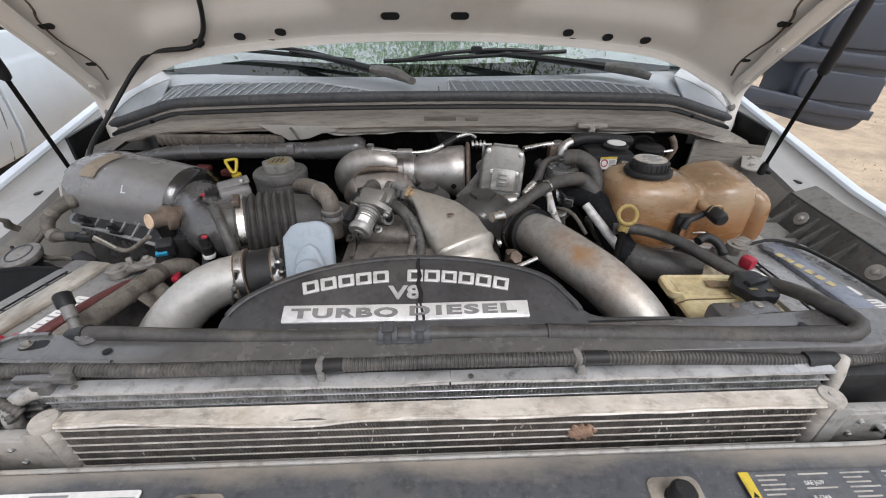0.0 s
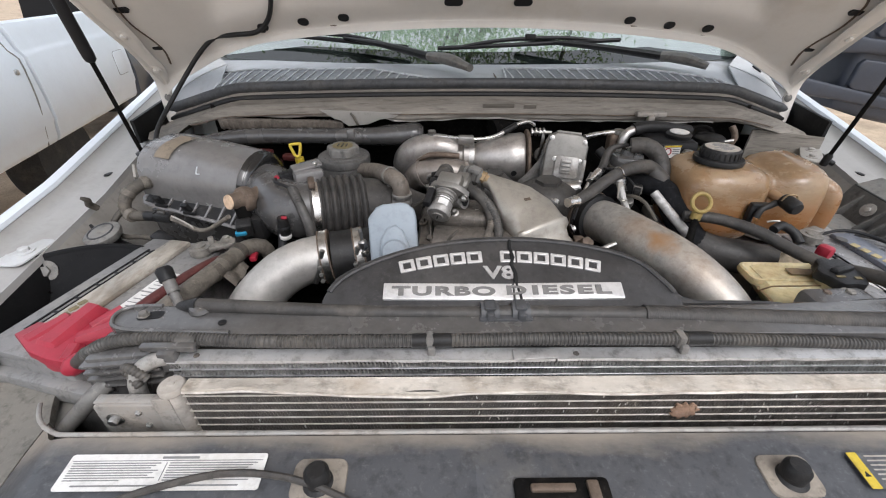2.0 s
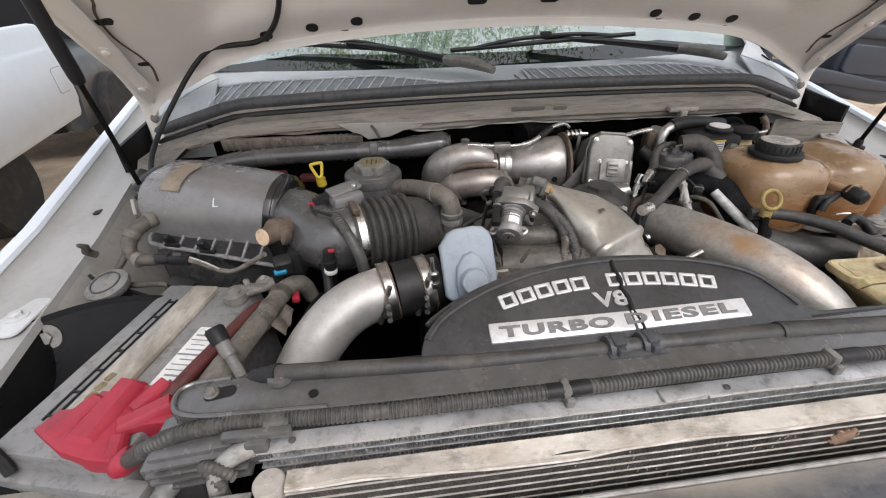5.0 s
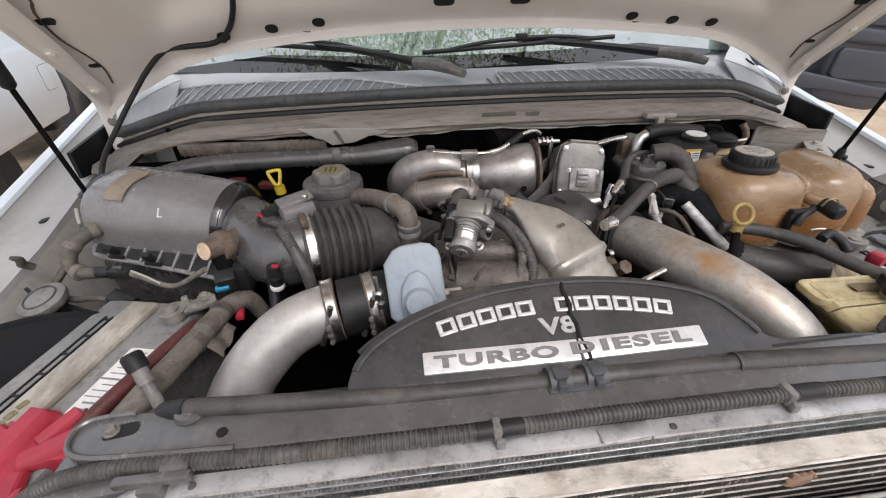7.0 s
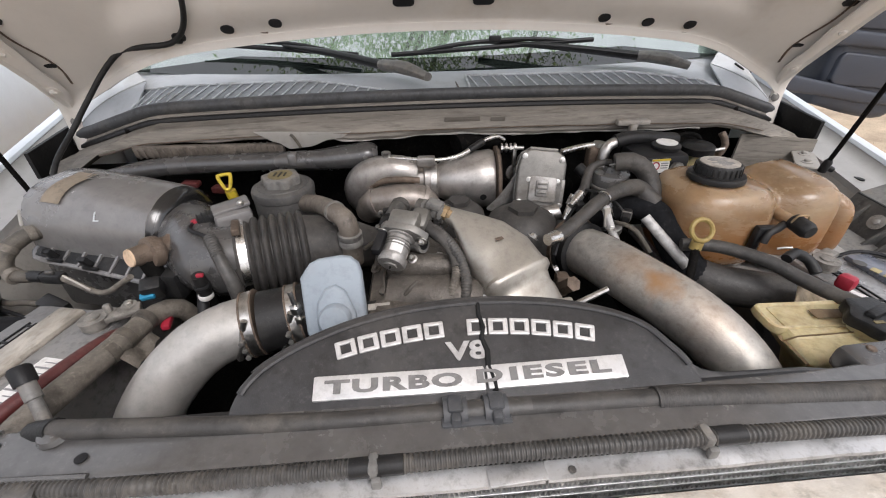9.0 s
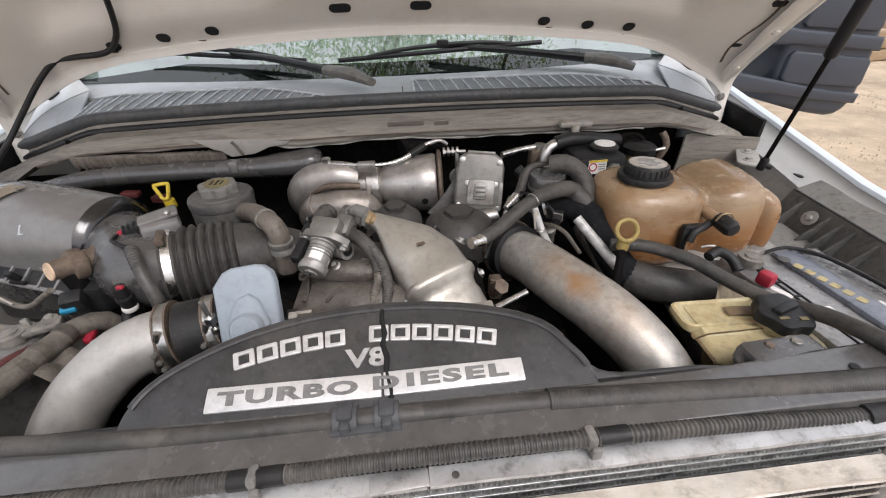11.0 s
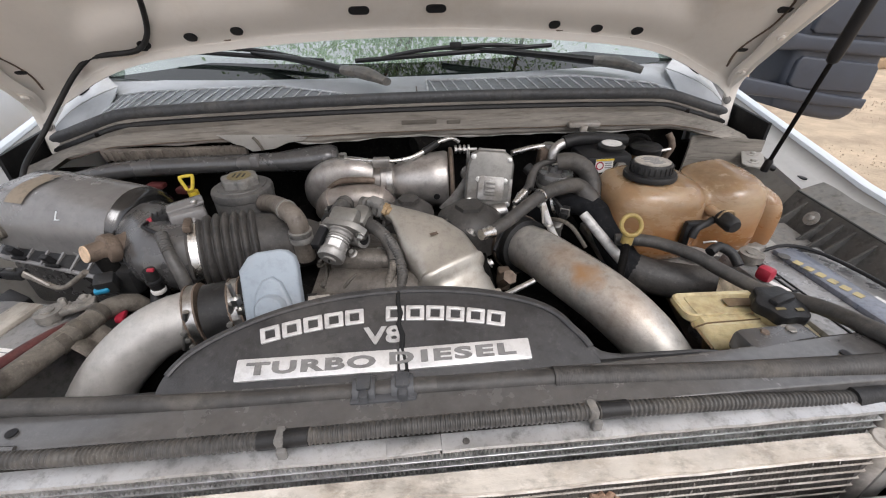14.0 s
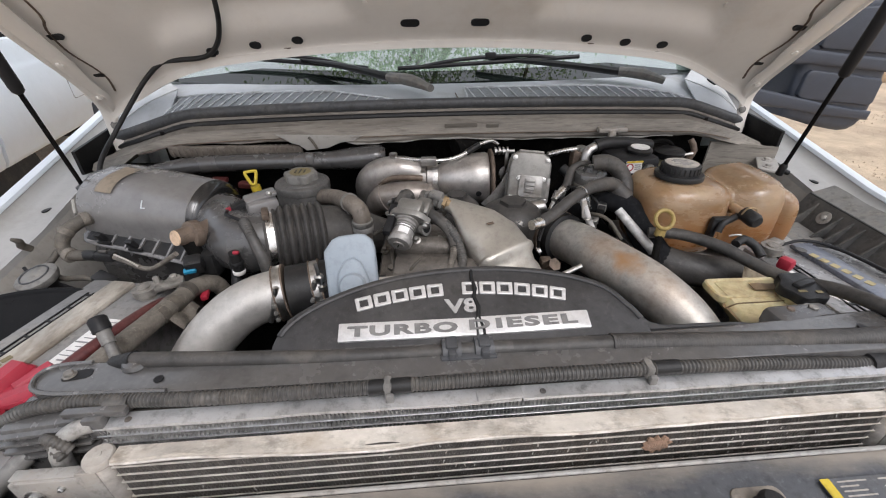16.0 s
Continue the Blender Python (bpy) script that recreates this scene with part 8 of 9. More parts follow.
def actuator():
    """Cast box with chamfered shoulders, a ribbed plate in front and a flared foot."""
    t = thing("turbo_actuator", "cast aluminium actuator box with ribbed front plate", "actuator")
    m = pose(0.128, 0.872, 1.186, -24, 4, -8)
    out = [(-0.036, -0.052), (0.040, -0.052), (0.046, -0.046), (0.046, 0.030), (0.040, 0.046), (0.026, 0.054), (-0.022, 0.054), (-0.036, 0.046), (-0.042, 0.020), (-0.042, -0.040)]
    front = m @ Matrix(((1, 0, 0, 0), (0, 0, -1, 0), (0, 1, 0, 0), (0, 0, 0, 1)))
    part("box", prism(out, -0.045, 0.040, front, 0.005, 3), M_cast, t)
    part("cover", prism([(x * 1.05, z * 1.04) for x, z in out], 0.012, 0.020, front, 0.002), M_cast, t)
    part("front_plate", prism(rounded(0.050, 0.046, 0.006, 4, 0.006, -0.018), 0.038, 0.046, front, 0.002), M_egr, t, "paler front plate")
    part("raised_window", prism(rounded(0.022, 0.030, 0.003, 3, 0.004, -0.016), 0.045, 0.051, front, 0.002), M_egr, t)
    for k in range(3):
        part("rib", rbox((0.018, 0.004, 0.003), 0.001, front @ pose(0.004, -0.024 + 0.008 * k, 0.052)), M_cast, t)
    part("side_rail", rbox((0.007, 0.050, 0.010), 0.002, front @ pose(0.043, -0.022, 0.036)), M_egr, t)
    part("top_ridge", rbox((0.052, 0.006, 0.070), 0.002, front @ pose(0.002, 0.055, 0.0)), M_cast, t)
    for x, z in ((-0.032, 0.040), (0.036, 0.038), (-0.034, -0.044), (0.040, -0.046), (-0.020, -0.002), (0.032, -0.002)):
        part("screw", bolt(front @ pose(x, z, 0.040), 0.0034, 0.004, 1.5), M_steel, t)
    foot = [[tuple(Vector(c) + Vector((w * math.cos(a), 0.3 * w * math.cos(a), h * math.sin(a)))) for a in span(0, 2 * math.pi * 15 / 16, 16)] for c, w, h in (((0.104, 0.868, 1.196), 0.020, 0.030), ((0.090, 0.862, 1.172), 0.024, 0.026), ((0.074, 0.858, 1.150), 0.030, 0.018), ((0.062, 0.856, 1.140), 0.034, 0.010))]
    part("flared_foot", loft(foot), M_egr, t, "pale flared casting")
    part("linkage", join(tube([(0.070, 0.940, 1.226), (0.112, 0.934, 1.228)], 0.004, 8), *[lathe([(0.0095, 0), (0.0095, .004), (0.006, 0.005)], aim((0.066 + 0.009 * k, .940, 1.227), (1, 0, 0)), 8 + 6 * (k % 2)) for k in range(4)], rbox((0.008, 0.006, 0.052), 0.002, pose(0.094, 0.934, 1.202))), M_steel, t)
    part("link_ring", lathe([(0.014, -0.003), (0.017, -0.002), (0.017, 0.002), (0.014, 0.003)], aim((0.094, 0.932, 1.176), (0.3, -0.9, 0.2)), 18), M_steel, t)
    part("bracket", rbox((0.10, 0.05, 0.05), 0.01, pose(0.12, 0.92, 1.13)), M_dark, t)


actuator()


def egr():
    """Valve motor that points down and forward, its flange, plugs and the taped leads round it."""
    t = thing("egr_valve", "small grey cast valve motor with wiring plugs", "valve")
    d = Vector((-0.30, -0.84, -0.45)).normalized()
    p = Vector((-0.137, 0.590, 1.193))
    m = aim(p, d) @ Matrix.Scale(0.88, 4)
    part("motor", lathe([(0.020, -0.080), (0.023, -0.070), (0.023, -0.048), (0.0195, -0.046), (0.0195, -0.014), (0.0225, -0.012), (0.0225, -0.003), (0.0205, 0.0), (0.0105, 0.0008), (0.0105, 0.0035), (0, 0.004)], m, 32), M_egr, t)
    part("motor_slot", rbox((0.009, 0.002, 0.0012), 0, m @ pose(0, 0, 0.0042, 0, 0, 70)), M_dark, t)
    for k in range(3):
        part("motor_ring", lathe([(0.0195, -0.001), (0.0208, -0.0008), (0.0208, 0.0008), (0.0195, 0.001)], m @ pose(0, 0, -0.040 + 0.005 * k), 30), M_cast, t)
    part("rating_label", sheet(lambda u, v: tuple(m @ Vector((0.0199 * math.sin(1.0 * (u - 0.5) + 0.35), 0.0199 * math.cos(1.0 * (u - 0.5) + 0.35), -0.034 + 0.018 * v))), span(0, 1, 6), span(0, 1, 3), 0.0004), M_label, t, "white rating label")
    part("flange", prism([(-0.034, -0.016), (-0.024, -0.026), (0.022, -0.026), (0.040, -0.012), (0.044, 0.004), (0.034, 0.016), (0.020, 0.026), (-0.022, 0.026), (-0.034, 0.014)], -0.062, -0.050, m, 0.003), M_cast, t)
    part("housing", join(rbox((0.050, 0.044, 0.030), 0.008, m @ pose(0.002, 0.004, -0.075)), rbox((0.030, 0.030, 0.040), 0.008, m @ pose(0.020, -0.006, -0.090))), M_cast, t)
    for sx, sy in ((-0.027, 0.012), (0.036, 0.002), (-0.022, -0.018)):
        part("bolt_head", bolt(m @ pose(sx, sy, -0.050), 0.005, 0.006), M_steel, t)
    part("side_port", join(tube([(-0.110, 0.640, 1.196), (-0.094, 0.628, 1.201)], 0.0115, 16), lathe([(0.0135, -0.003), (0.0135, 0.003), (0.009, 0.003)], aim((-0.0945, 0.6285, 1.201), (0.7, -0.5, 0.2)), 18)), M_egr, t)
    part("port_mouth", lathe([(0.0088, 0.0), (0.0088, 0.0012), (0, 0.0014)], aim((-0.0925, 0.627, 1.2015), (0.7, -0.5, 0.2)), 16), M_ink, t)
    part("connector", join(rbox((0.013, 0.012, 0.058), 0.003, aim((-0.150, 0.622, 1.218), (0.2, 0.85, 0.25))), rbox((0.020, 0.018, 0.020), 0.004, aim((-0.143, 0.648, 1.224), (0.2, 0.85, 0.25)))), M_ink, t, "black wiring plug")
    part("bracket_arm", join(rbox((0.060, 0.008, 0.006), 0.002, pose(-0.132, 0.660, 1.219, 10, -6, 15)), rbox((0.010, 0.050, 0.006), 0.002, pose(-0.116, 0.648, 1.216, 12, 0, 20))), M_cast, t)
    part("plug", join(tube([(-0.138, 0.670, 1.220), (-0.131, 0.684, 1.226), (-0.123, 0.700, 1.230)], [0.0125, 0.0135, 0.0120], 16), lathe([(0.0140, -0.003), (0.0150, -0.002), (0.0150, 0.002), (0.0140, 0.003)], aim((-0.126, 0.694, 1.228), (0.4, 0.85, 0.25)), 18)), M_loom, t, "grey round plug")
    part("plug_lock", rbox((0.014, 0.007, 0.012), 0.002, pose(-0.145, 0.680, 1.227, 10, 0, 30)), M_plastic, t)
    block = part("sensor_block", join(rbox((0.034, 0.015, 0.020), 0.003, pose(-0.078, 0.668, 1.234, 0, 12, -22)), rbox((0.022, 0.020, 0.010), 0.003, pose(-0.074, 0.666, 1.243, 0, 12, -22))), M_clip, t, "grey pressure sensor")
    for k in range(3):
        part("block_rib", rbox((0.0025, 0.017, 0.022), 0.0008, pose(-0.088 + 0.009 * k, 0.671 - 0.0035 * k, 1.2355 - 0.0018 * k, 0, 12, -22)), M_loom, block)
    part("brass_nut", join(lathe([(0.0105, -0.005), (0.0105, 0.004), (0.008, 0.005)], aim((-0.060, 0.664, 1.230), (0.85, -0.4, -0.25)), 6), lathe([(0.0075, 0.0), (0.0075, 0.010)], aim((-0.060, 0.664, 1.230), (0.85, -0.4, -0.25)), 12)), M_brass, t, "dull brass nut")
    part("hose", tube([(-0.094, 0.668, 1.214), (-0.091, 0.658, 1.221), (-0.082, 0.640, 1.216), (-0.064, 0.625, 1.208), (-0.051, 0.610, 1.193), (-0.048, 0.592, 1.183)], [0.010, 0.0095, 0.0090, 0.0085, 0.0080, 0.0070], 14), M_bellows, t, "dusty bent hose")
    part("taped_lead", tube([(-0.048, 0.596, 1.184), (-0.050, 0.582, 1.174), (-0.056, 0.568, 1.160), (-0.058, 0.560, 1.140)], 0.0058, 12, corr=(0.0035, 0.0008)), M_tape, t, "tape-wound lead")
    part("steel_line", tube([(-0.150, 0.720, 1.190), (-0.160, 0.700, 1.212), (-0.150, 0.690, 1.222), (-0.125, 0.684, 1.216)], 0.0030, 8), M_clip, t)
    for q in ((-0.108, 0.612, 1.186), (-0.070, 0.628, 1.178), (-0.120, 0.640, 1.178)):
        part("stud", bolt(aim(q, (-0.2, -0.5, 0.8)), 0.0045, 0.008, 1.5), M_steel, t)
    part("base", join(rbox((0.11, 0.10, 0.05), 0.02, pose(-0.095, 0.655, 1.150)), tube([(-0.14, 0.63, 1.165), (-0.09, 0.615, 1.172), (-0.04, 0.62, 1.165)], 0.018, 14)), M_oily, t)


egr()


def elbow():
    t = thing("intake_elbow", "beige cast metal air intake elbow", "elbow")

    def sec(c, u, v, w, h, p=2.6, n=32):
        c, u, v = Vector(c), Vector(u).normalized(), Vector(v).normalized()
        out = []
        for j in range(n):
            a = 2 * math.pi * j / n
            ca, sa = math.cos(a), math.sin(a)
            out.append(tuple(c + u * w * math.copysign(abs(ca) ** (2 / p), ca) + v * h * math.copysign(abs(sa) ** (2 / p), sa)))
        return out
    secs = [sec((-0.056, 0.670, 1.223), (0.45, 0.85, 0), (-.2, 0.1, 1), 0.013, 0.013, 2),
            sec((-0.042, 0.662, 1.219), (0.5, 0.8, 0), (-.2, 0.1, 1), 0.017, 0.016, 2),
            sec((-0.024, 0.652, 1.207), (0.6, 0.75, 0.05), (-.1, 0, 1), 0.031, 0.021, 2.3),
            sec((-0.002, 0.638, 1.191), (0.7, 0.66, 0.08), (-.05, -0.1, 1), 0.047, 0.030, 2.4),
            sec((0.020, 0.618, 1.172), (0.8, 0.58, 0.1), (0, -0.25, 0.95), 0.053, 0.037, 2.8),
            sec((0.034, 0.602, 1.153), (0.88, 0.46, 0.12), (0, -0.45, 0.88), 0.052, 0.041, 3.6),
            sec((0.036, 0.600, 1.150), (0.88, 0.46, 0.12), (0, -0.5, 0.86), 0.056, 0.0445, 3.8),
            sec((0.039, 0.596, 1.145), (0.88, 0.46, 0.12), (0, -0.5, 0.86), 0.056, 0.0445, 3.8),
            sec((0.041, 0.593, 1.142), (0.88, 0.46, 0.12), (0, -0.55, 0.84), 0.049, 0.038, 3.8),
            sec((0.046, 0.587, 1.134), (0.9, 0.44, 0.1), (0, -0.6, 0.8), 0.047, 0.036, 3.6),
            sec((0.050, 0.582, 1.128), (0.9, 0.44, 0.1), (0, -0.6, 0.8), 0.049, 0.0385, 3.6),
            sec((0.068, 0.562, 1.105), (0.9, 0.42, 0.1), (0, -0.7, 0.7), 0.046, 0.038, 3.2),
            sec((0.090, 0.540, 1.07), (0.9, 0.42, 0.1), (0, -0.75, 0.65), 0.042, 0.036, 3)]
    part("body", loft(secs), M_elbow, t)
    part("inlet_plug", tube([(-0.100, 0.690, 1.228), (-0.060, 0.672, 1.224)], [0.0135, 0.012], 14), M_loom, t)
    part("inlet_clamp", clamp_band((-0.060, 0.672, 1.224), (0.85, -0.45, -0.1), 0.0138, 0.006), M_steel, t)
    part("bolt", tube([(0.108, 0.545, 1.150), (0.150, 0.552, 1.168)], 0.004, 8), M_steel, t)
    part("ear", rbox((0.04, 0.03, 0.012), 0.004, pose(0.085, 0.535, 1.150, 20, 0, 10)), M_elbow, t)
    part("cast_mark", rbox((0.012, 0.005, 0.001), 0.0, pose(0.012, 0.612, 1.2150, 14, 4, 30)), M_exh, t)


elbow()


def oil_reservoir():
    t = thing("oil_filler", "round black plastic filler canister with yellow symbol cap", "reservoir")
    m = pose(-0.354, 0.856, 1.142)
    part("canister", lathe([(0.0545, -0.06), (0.0555, 0.036), (0.0548, 0.038), (0.0565, 0.040), (0.0567, 0.051), (0.0552, 0.0545), (0.0520, 0.0565), (0.0460, 0.0572), (0.0450, 0.0590), (0.034, 0.0600)], m, 40), M_tray, t, sharp=28)
    lobes = [(0.033 * (1 + 0.07 * math.cos(6 * a)) * math.cos(a), 0.033 * (1 + 0.07 * math.cos(6 * a)) * math.sin(a)) for a in span(0, 2 * math.pi * 63 / 64, 64)]
    cap = part("cap", prism(lobes, 0.058, 0.076, m, 0.004), M_clip, t, "grey lobed cap with yellow symbol")
    part("cap_symbol", lathe([(0.022, 0.076), (0.022, 0.0768), (0.012, 0.077), (0, 0.077)], m, 24), M_olive, cap)
    part("symbol_bar", join(*[rbox((0.003, 0.022 - 0.006 * abs(k), 0.0008), 0, m @ pose(0.009 * k, 0, 0.0776)) for k in (-1, 0, 1)]), M_plastic, cap)
    part("vent_pipe", tube([(-0.312, 0.830, 1.172), (-0.280, 0.795, 1.186), (-0.250, 0.757, 1.196), (-0.228, 0.726, 1.201), (-0.214, 0.710, 1.195), (-0.211, 0.707, 1.172), (-0.211, 0.708, 1.12)], 0.0162, 18), M_vent, t, "brown dusty elbow hose")
    part("pipe_clamp", clamp_band((-0.236, 0.737, 1.200), (0.6, -0.8, 0.15), 0.0165, 0.006), M_clip, t)
    part("pipe_clamp", lathe([(0.0165, -0.012), (0.0195, -0.011), (0.0195, -0.003), (0.0178, -0.001), (0.0195, 0.001), (0.0195, 0.009), (0.0165, 0.010)], pose(-0.211, 0.707, 1.168), 22), M_clip, t)


oil_reservoir()


def rear_duct():
    t = thing("air_duct", "black plastic ventilation duct under the cowl", "duct")
    part("duct", tube([(-0.76, 0.925, 1.186), (-0.62, 0.950, 1.203), (-0.45, 0.960, 1.205), (-0.33, 0.968, 1.203), (-0.26, 0.978, 1.203), (-0.205, 0.985, 1.206), (-0.188, 0.987, 1.206)], [0.018, 0.024, 0.024, 0.025, 0.032, 0.034, 0.022], 18, flat=0.8), M_intake, t)
    part("vent_strip", rbox((0.30, 0.012, 0.026), 0.004, pose(-0.53, 0.982, 1.2255, 12, 1, 2)), M_vent, t, "tan dusty ribbed vent strip")
    for k in range(22):
        part("vent_rib", rbox((0.0045, 0.016, 0.022), 0.0015, pose(-0.67 + 0.0128 * k, 0.977 + 0.0004 * k, 1.2255, 12, 1, 2)), M_vent, t)
    part("duct_clip", rbox((0.018, 0.024, 0.024), 0.004, pose(-0.355, 0.950, 1.214)), M_airbox, t)
    part("red_connector", rbox((0.035, 0.02, 0.014), 0.004, pose(-0.495, 0.91, 1.170, 0, 0, -10)), M_darkred, t, "dull red connectors")
    part("red_connector", rbox((0.035, 0.02, 0.012), 0.004, pose(-0.56, 0.925, 1.176, 0, 0, -5)), M_darkred, t)


rear_duct()


def brake_parts():
    t = thing("brake_reservoir", "black brake fluid reservoir with grey cap and warning sticker", "reservoir")
    part("body", rbox((0.100, 0.085, 0.06), 0.012, pose(0.360, 0.892, 1.205, 0, 0, 5)), M_ink, t)
    part("sticker", prism(rounded(0.036, 0.026, 0.002), 0, 0.001, pose(0.352, 0.8485, 1.216, 82, 0, 5)), M_label, t, "white warning sticker with red sign")
    part("sticker_sign", lathe([(0.0055, 0.001), (0.0082, 0.0012), (0.0082, 0.0020), (0.0058, 0.0020), (0.0055, 0.0012)], pose(0.343, 0.8485, 1.216, 82, 0, 5), 20), M_red, t)
    part("sight_nut", join(lathe([(0.0125, -0.006), (0.0125, 0.004), (0.0095, 0.005)], aim((0.383, 0.842, 1.212), (0.05, -1, 0.1)), 6), lathe([(0.007, 0.004), (0.007, 0.010)], aim((0.383, 0.842, 1.212), (0.05, -1, 0.1)), 14)), M_cast, t)
    part("sticker_print", join(*[prism(rounded(0.014, 0.0018, 0.0004, 1), 0, 0.0016, pose(0.360, 0.8485, 1.221 - 0.0045 * k, 82, 0, 5)) for k in range(3)]), M_grey_ink, t)
    part("sticker_band", prism(rounded(0.036, 0.0035, 0.001), 0, 0.0014, pose(0.352, 0.8475, 1.2280, 82, 0, 5)), M_yellow, t)
    part("cap", lathe([(0.026, 0), (0.027, 0.006), (0.022, 0.010), (0, 0.011)], pose(0.378, 0.890, 1.236), 26), M_plastic, t)
    part("cap_top", lathe([(0.0195, 0.0095), (0.0195, 0.0118), (0, 0.0122)], pose(0.378, 0.890, 1.236), 24), M_label, t)
    t2 = thing("clutch_reservoir", "small cream reservoir with black cap", "reservoir")
    part("body", lathe([(0.030, -0.06), (0.032, -0.02), (0.026, 0.0), (0.026, 0.01)], pose(0.487, 0.955, 1.192), 24), M_yell, t2)
    part("cap", lathe([(0.033, 0.008), (0.034, 0.022), (0.028, 0.027), (0, 0.028)], pose(0.487, 0.955, 1.192), 28), M_plastic, t2, "black screw cap")
    t3 = thing("brake_booster", "dark round brake booster against the firewall", "booster")
    part("drum", lathe([(0.02, -0.03), (0.08, -0.02), (0.095, 0.02), (0.095, 0.08)], aim((0.48, 0.985, 1.125), (0, 1, 0)), 32), M_dark, t3)
    part("rusty_line", tube([(0.535, 0.96, 1.18), (0.545, 0.955, 1.215), (0.535, 0.965, 1.238)], 0.007, 12), M_exh, t3)
    part("line", tube([(0.44, 0.98, 1.20), (0.46, 0.985, 1.228), (0.50, 0.985, 1.225), (0.52, 0.97, 1.19)], 0.0045, 8), M_dark, t3)
    part("line", tube([(0.49, 0.93, 1.21), (0.53, 0.935, 1.214)], 0.0035, 8), M_steel, t3)
    part("hook_bracket", join(rbox((0.07, 0.02, 0.012), 0.004, pose(0.355, 0.995, 1.256)), rbox((0.016, 0.016, 0.02), 0.004, pose(0.352, 0.985, 1.246))), M_bracket, t3)


brake_parts()


def heater_hoses():
    t = thing("heater_hoses", "bundle of dark heater hoses with metal fittings", "hose")
    part("hose", tube([(0.290, 0.919, 1.241), (0.318, 0.924, 1.246), (0.350, 0.930, 1.244), (0.39, 0.945, 1.236), (0.44, 0.97, 1.225)], 0.0135, 14), M_rubber, t)
    part("metal_elbow", tube([(0.264, 0.905, 1.195), (0.266, 0.906, 1.218), (0.274, 0.912, 1.234), (0.294, 0.920, 1.241)], 0.0105, 14), M_steel, t, "bare steel elbow")
    part("hose", tube([(0.245, 0.808, 1.242), (0.270, 0.802, 1.245), (0.294, 0.795, 1.232), (0.306, 0.783, 1.208), (0.306, 0.765, 1.182), (0.304, 0.740, 1.15)], [0.0150, 0.0160, 0.0165, 0.0165, 0.017, 0.018], 18), M_bellows, t, "dusty elbow hose over the canister")
    part("big_hose", tube([(0.205, 0.80, 1.13), (0.24, 0.775, 1.165), (0.275, 0.755, 1.183), (0.305, 0.73, 1.172), (0.318, 0.70, 1.145), (0.338, 0.662, 1.112), (0.362, 0.648, 1.100)], [0.020, 0.020, 0.021, 0.024, 0.026, 0.027, 0.0275], 20), M_wrap, t, "thick black cloth-wrapped hose")
    part("radiator_hose", tube([(0.350, 0.655, 1.104), (0.372, 0.640, 1.100), (0.42, 0.622, 1.098), (0.51, 0.592, 1.096)], [0.029, 0.030, .0305, .0305], 22), M_bellows, t, "thick dusty black radiator hose")
    part("hose", tube([(0.098, 0.630, 1.203), (0.130, 0.655, 1.209), (0.188, 0.702, 1.225), (0.243, 0.740, 1.224), (0.275, 0.760, 1.212), (0.296, 0.745, 1.190)], [0.0095, 0.0100, 0.0105, 0.0125, 0.0150, 0.018], 16), M_bellows, t, "dusty black rubber hose")
    part("clamp", clamp_band((0.189, 0.703, 1.2250), (0.75, 0.62, 0.15), 0.0112, 0.003), M_bright, t)
    part("clamp", clamp_band((0.238, 0.770, 1.178), (0.7, -0.3, 0.3), 0.024, 0.005), M_bright, t)
    part("pipe_fitting", tube([(0.082, 0.620, 1.205), (0.101, 0.632, 1.203)], [0.0085, 0.0100], 12), M_bright, t, "bright metal pipe end")
    part("short_pipe", tube([(0.110, 0.80, 1.145), (0.150, 0.80, 1.150), (0.158, 0.80, 1.152)], 0.016, 16), M_steel, t)
    part("silver_pipe", tube([(0.272, 0.716, 1.182), (0.292, 0.690, 1.160), (0.308, 0.668, 1.143), (0.322, 0.648, 1.128)], [0.0082, 0.0085, 0.0088, 0.0085], 14), M_pipepaint, t, "tube with chipped white paint")
    part("thin_line", tube([(0.180, 0.905, 1.228), (0.225, 0.925, 1.230), (0.258, 0.93, 1.232)], 0.006, 10), M_bright, t, "bright thin steel line")
    part("line_block", rbox((0.04, 0.03, 0.05), 0.006, pose(0.262, 0.93, 1.205)), M_exh, t)
    part("line_nut", lathe([(0.012, 0), (0.012, 0.012)], pose(0.262, 0.928, 1.226), 6), M_steel, t)
    part("canister", lathe([(0.030, -0.07), (0.031, 0.0), (0.033, 0.012), (0.034, 0.030), (0.031, 0.036), (0.016, 0.038), (0.014, 0.048), (0, 0.049)], pose(0.250, 0.822, 1.182), 28), M_support, t, "dark grey round filter canister")
    part("canister_ring", lathe([(0.0335, 0), (0.0350, 0.002), (0.0350, 0.006), (0.0335, 0.008)], pose(0.250, 0.822, 1.190), 28), M_cast, t)
    part("line", tube([(0.247, 0.826, 1.236), (0.222, 0.824, 1.234), (0.206, 0.818, 1.222), (0.194, 0.795, 1.202), (0.182, 0.780, 1.195)], [0.0045, 0.0060, 0.0080, 0.0085, 0.0085], 12), M_bellows, t, "dark sleeved metal line")
    part("line_end", tube([(0.184, 0.782, 1.196), (0.171, 0.770, 1.190), (0.160, 0.758, 1.186)], [0.0088, 0.0075, 0.0045], 12), M_bright, t, "bright crimped line end")
    part("wire_coil", tube([(0.236, 0.806, 1.238), (0.246, 0.794, 1.244), (0.262, 0.792, 1.238), (0.268, 0.800, 1.226)], 0.0016, 6), M_steel, t)
    part("fitting_tee", join(lathe([(0.010, 0), (0.010, 0.02)], aim((0.178, 0.805, 1.162), (0.3, 0.2, 0.6)), 8), tube([(0.165, 0.79, 1.14), (0.180, 0.806, 1.168)], 0.007, 10)), M_bright, t)
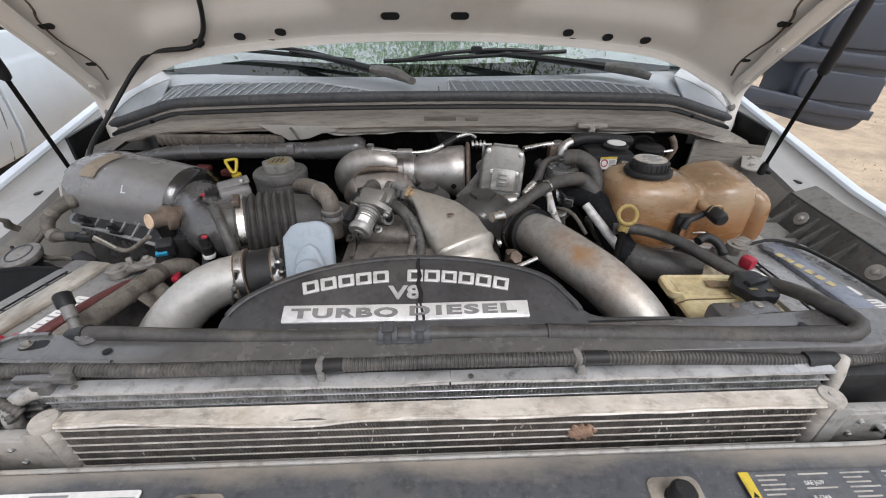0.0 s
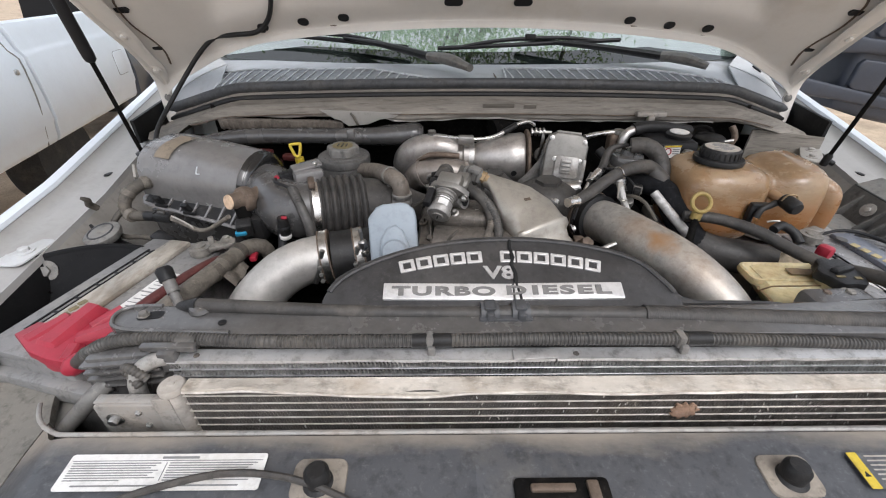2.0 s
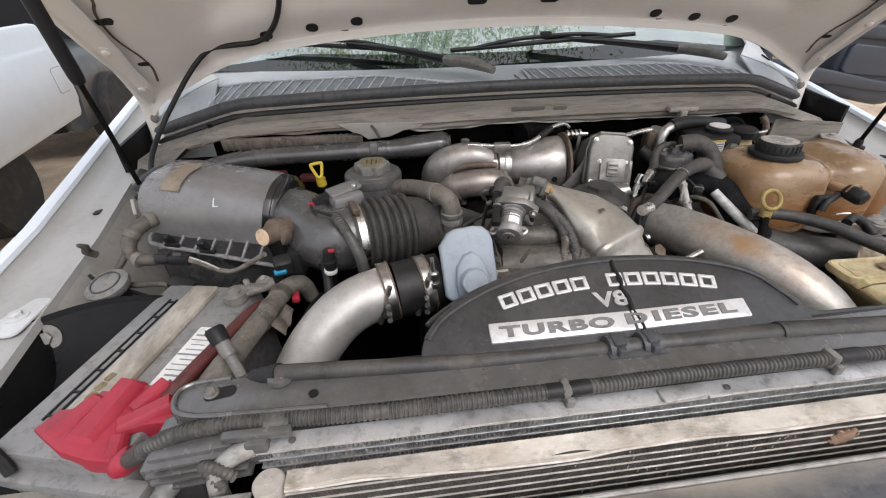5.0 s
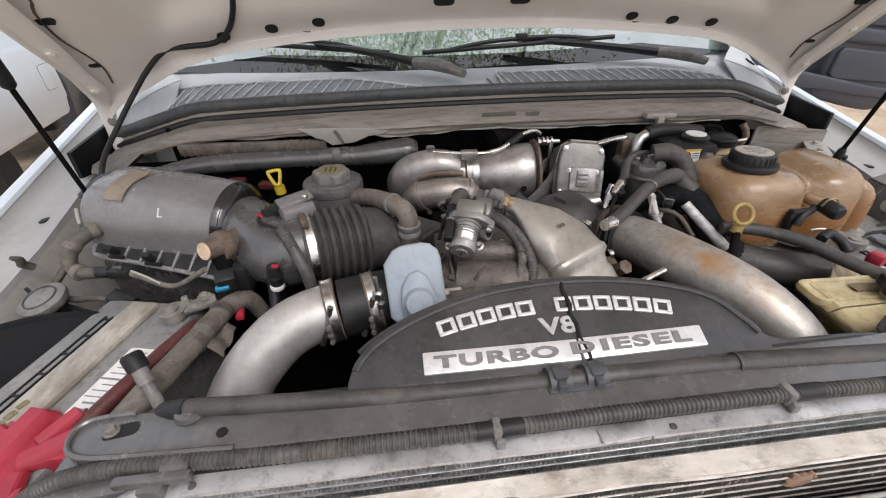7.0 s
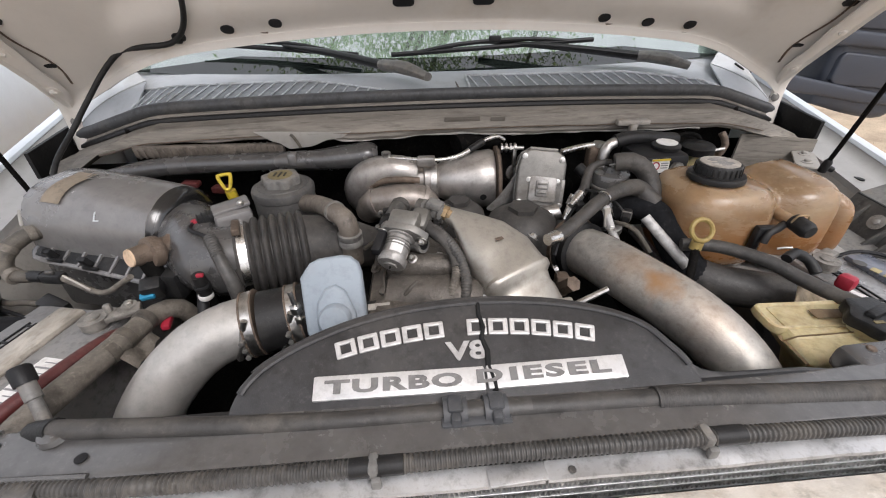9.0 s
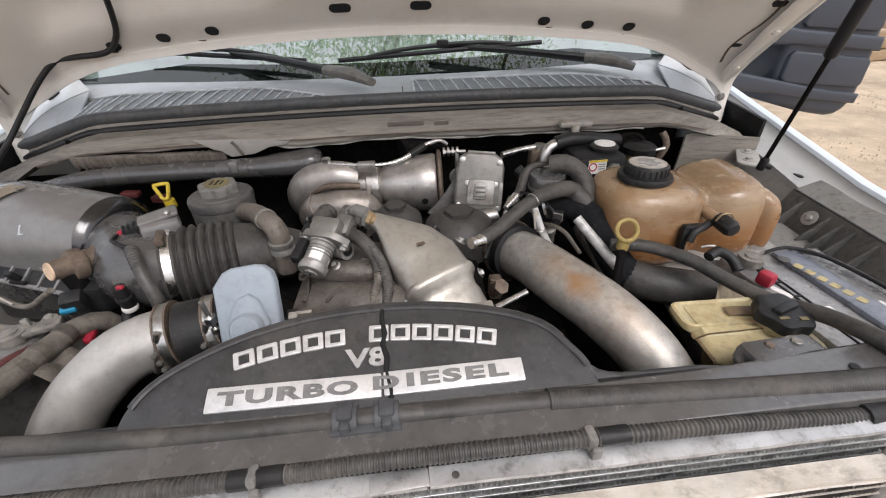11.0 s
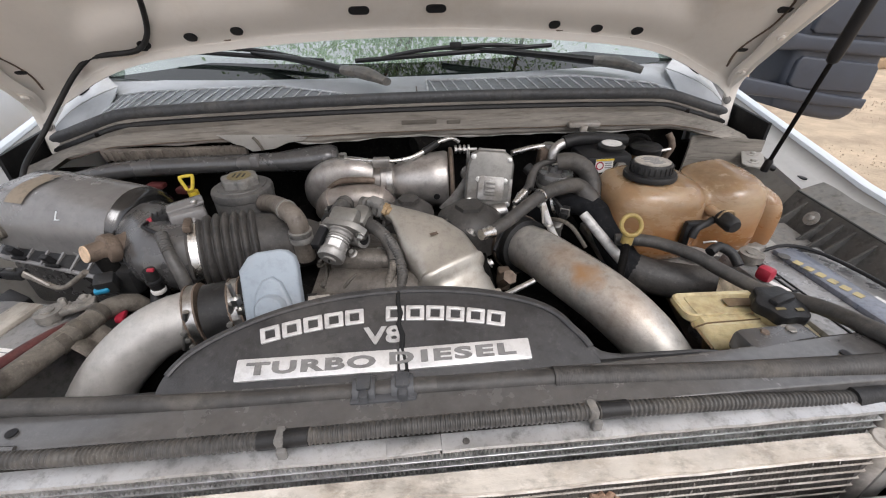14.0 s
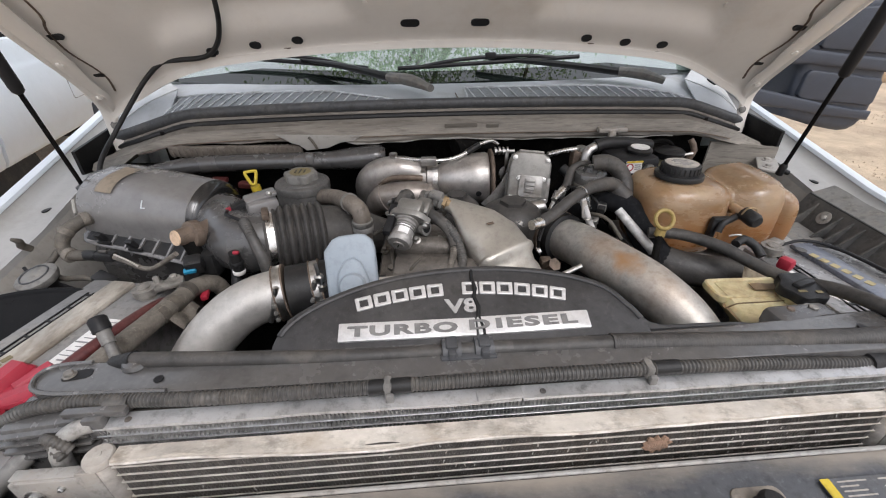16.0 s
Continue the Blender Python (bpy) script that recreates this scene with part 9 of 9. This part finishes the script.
    part("dark_hose", tube([(0.205, 0.87, 1.21), (0.225, 0.845, 1.19), (0.235, 0.82, 1.155), (0.235, 0.79, 1.12)], 0.011, 12), M_rubber, t)
    part("valve_stub", lathe([(0.009, -0.02), (0.009, 0.0), (0.0115, 0.001), (0.0115, 0.012), (0.008, 0.014)], aim((0.232, 0.728, 1.150), (-0.2, -0.3, 0.9)), 12), M_cast, t)
    part("rusty_stud", lathe([(0.012, 0), (0.012, 0.03)], aim((0.122, 0.632, 1.108), (0.2, -0.5, 0.6)), 6), M_exh, t)
    part("wire_clip", tube([(0.435, 0.628, 1.170), (0.45, 0.622, 1.175), (0.462, 0.626, 1.162), (0.448, 0.632, 1.152)], 0.0018, 6), M_steel, t)
    part("drop_hose", tube([(0.432, 0.604, 1.168), (0.450, 0.612, 1.172), (0.470, 0.606, 1.162), (0.474, 0.59, 1.150)], 0.0075, 12), M_rubber, t)


heater_hoses()


def engine_wiring():
    """Loose leads, connectors and fittings over the engine."""
    t = thing("engine_wiring", "dark taped engine wiring with plugs and fittings", "wiring")
    leads = (((-0.165, 0.655, 1.175), (-0.150, 0.690, 1.200), (-0.120, 0.705, 1.205), (-0.100, 0.692, 1.216)),
             ((-0.190, 0.700, 1.150), (-0.165, 0.690, 1.172), (-0.140, 0.670, 1.195), (-0.128, 0.655, 1.205)),
             ((-0.075, 0.700, 1.200), (-0.050, 0.735, 1.190), (-0.010, 0.745, 1.180), (0.030, 0.735, 1.165)),
             ((0.110, 0.660, 1.150), (0.125, 0.690, 1.165), (0.150, 0.735, 1.175), (0.175, 0.770, 1.180)),
             ((0.215, 0.715, 1.175), (0.225, 0.690, 1.185), (0.240, 0.675, 1.180), (0.262, 0.660, 1.150)),
             ((0.190, 0.790, 1.200), (0.200, 0.760, 1.210), (0.222, 0.735, 1.205), (0.236, 0.715, 1.190)),
             ((-0.270, 0.775, 1.120), (-0.255, 0.745, 1.110), (-0.235, 0.715, 1.105), (-0.205, 0.700, 1.120)),
             ((-0.060, 0.560, 1.135), (-0.050, 0.585, 1.150), (-0.052, 0.615, 1.158), (-0.070, 0.640, 1.165)))
    for k, pts in enumerate(leads):
        part("lead", tube(pts, (0.0028, 0.0036, 0.0024)[k % 3], 8), (M_ink, M_earthy, M_rubber)[k % 3], t)
    for p, rz, sz in (((-0.128, 0.655, 1.207), 30, (0.016, 0.026, 0.014)), ((-0.098, 0.690, 1.219), -60, (0.018, 0.024, 0.014)), ((0.034, 0.733, 1.163), 70, (0.014, 0.022, 0.014)),
                      ((0.176, 0.772, 1.182), 20, (0.016, 0.026, 0.016)), ((0.238, 0.713, 1.188), -30, (0.014, 0.024, 0.014))):
        c = part("plug", rbox(sz, 0.003, pose(*p, 15, 0, rz)), M_plastic, t)
        part("plug_rib", rbox((sz[0] * 1.15, 0.003, sz[2] * 1.15), 0.001, pose(*p, 15, 0, rz)), M_clip, c)
    for p, d, r in (((0.070, 0.652, 1.190), (0.6, 0.2, 0.8), 0.0055), ((0.095, 0.610, 1.160), (0.9, 0, 0.5), 0.005), ((-0.012, 0.560, 1.150), (-0.5, -0.6, 0.6), 0.005),
                    ((-0.150, 0.632, 1.178), (-0.6, -0.3, 0.7), 0.005), ((0.205, 0.690, 1.178), (0, 0, 1), 0.005), ((-0.085, 0.575, 1.150), (0, -0.5, 0.9), 0.006), ((0.020, 0.560, 1.140), (0, -0.6, 0.8), 0.005)):
        part("bolt_head", bolt(aim(p, d), r, r, 1.6), M_steel, t)
    part("oily_casting", join(rbox((0.05, 0.035, 0.025), 0.008, pose(-0.115, 0.560, 1.125, 20, 0, 10)), tube([(-0.17, 0.585, 1.115), (-0.13, 0.572, 1.13), (-0.09, 0.565, 1.128)], 0.013, 12), tube([(-0.07, 0.575, 1.13), (-0.02, 0.562, 1.125), (0.02, 0.55, 1.11)], 0.011, 12)), M_oily, t, "oil-stained bracket")
    part("return_pipe", tube([(0.193, 0.702, 1.214), (0.200, 0.695, 1.194), (0.210, 0.690, 1.170), (0.224, 0.688, 1.145)], 0.0060, 12), M_pipepaint, t, "thin scuffed metal pipe")
    part("pipe_bracket", rbox((0.010, 0.004, 0.034), 0.0015, pose(0.197, 0.694, 1.196, 0, -10, 10)), M_dustcap, t, "pale bracket on the thin pipe")


engine_wiring()
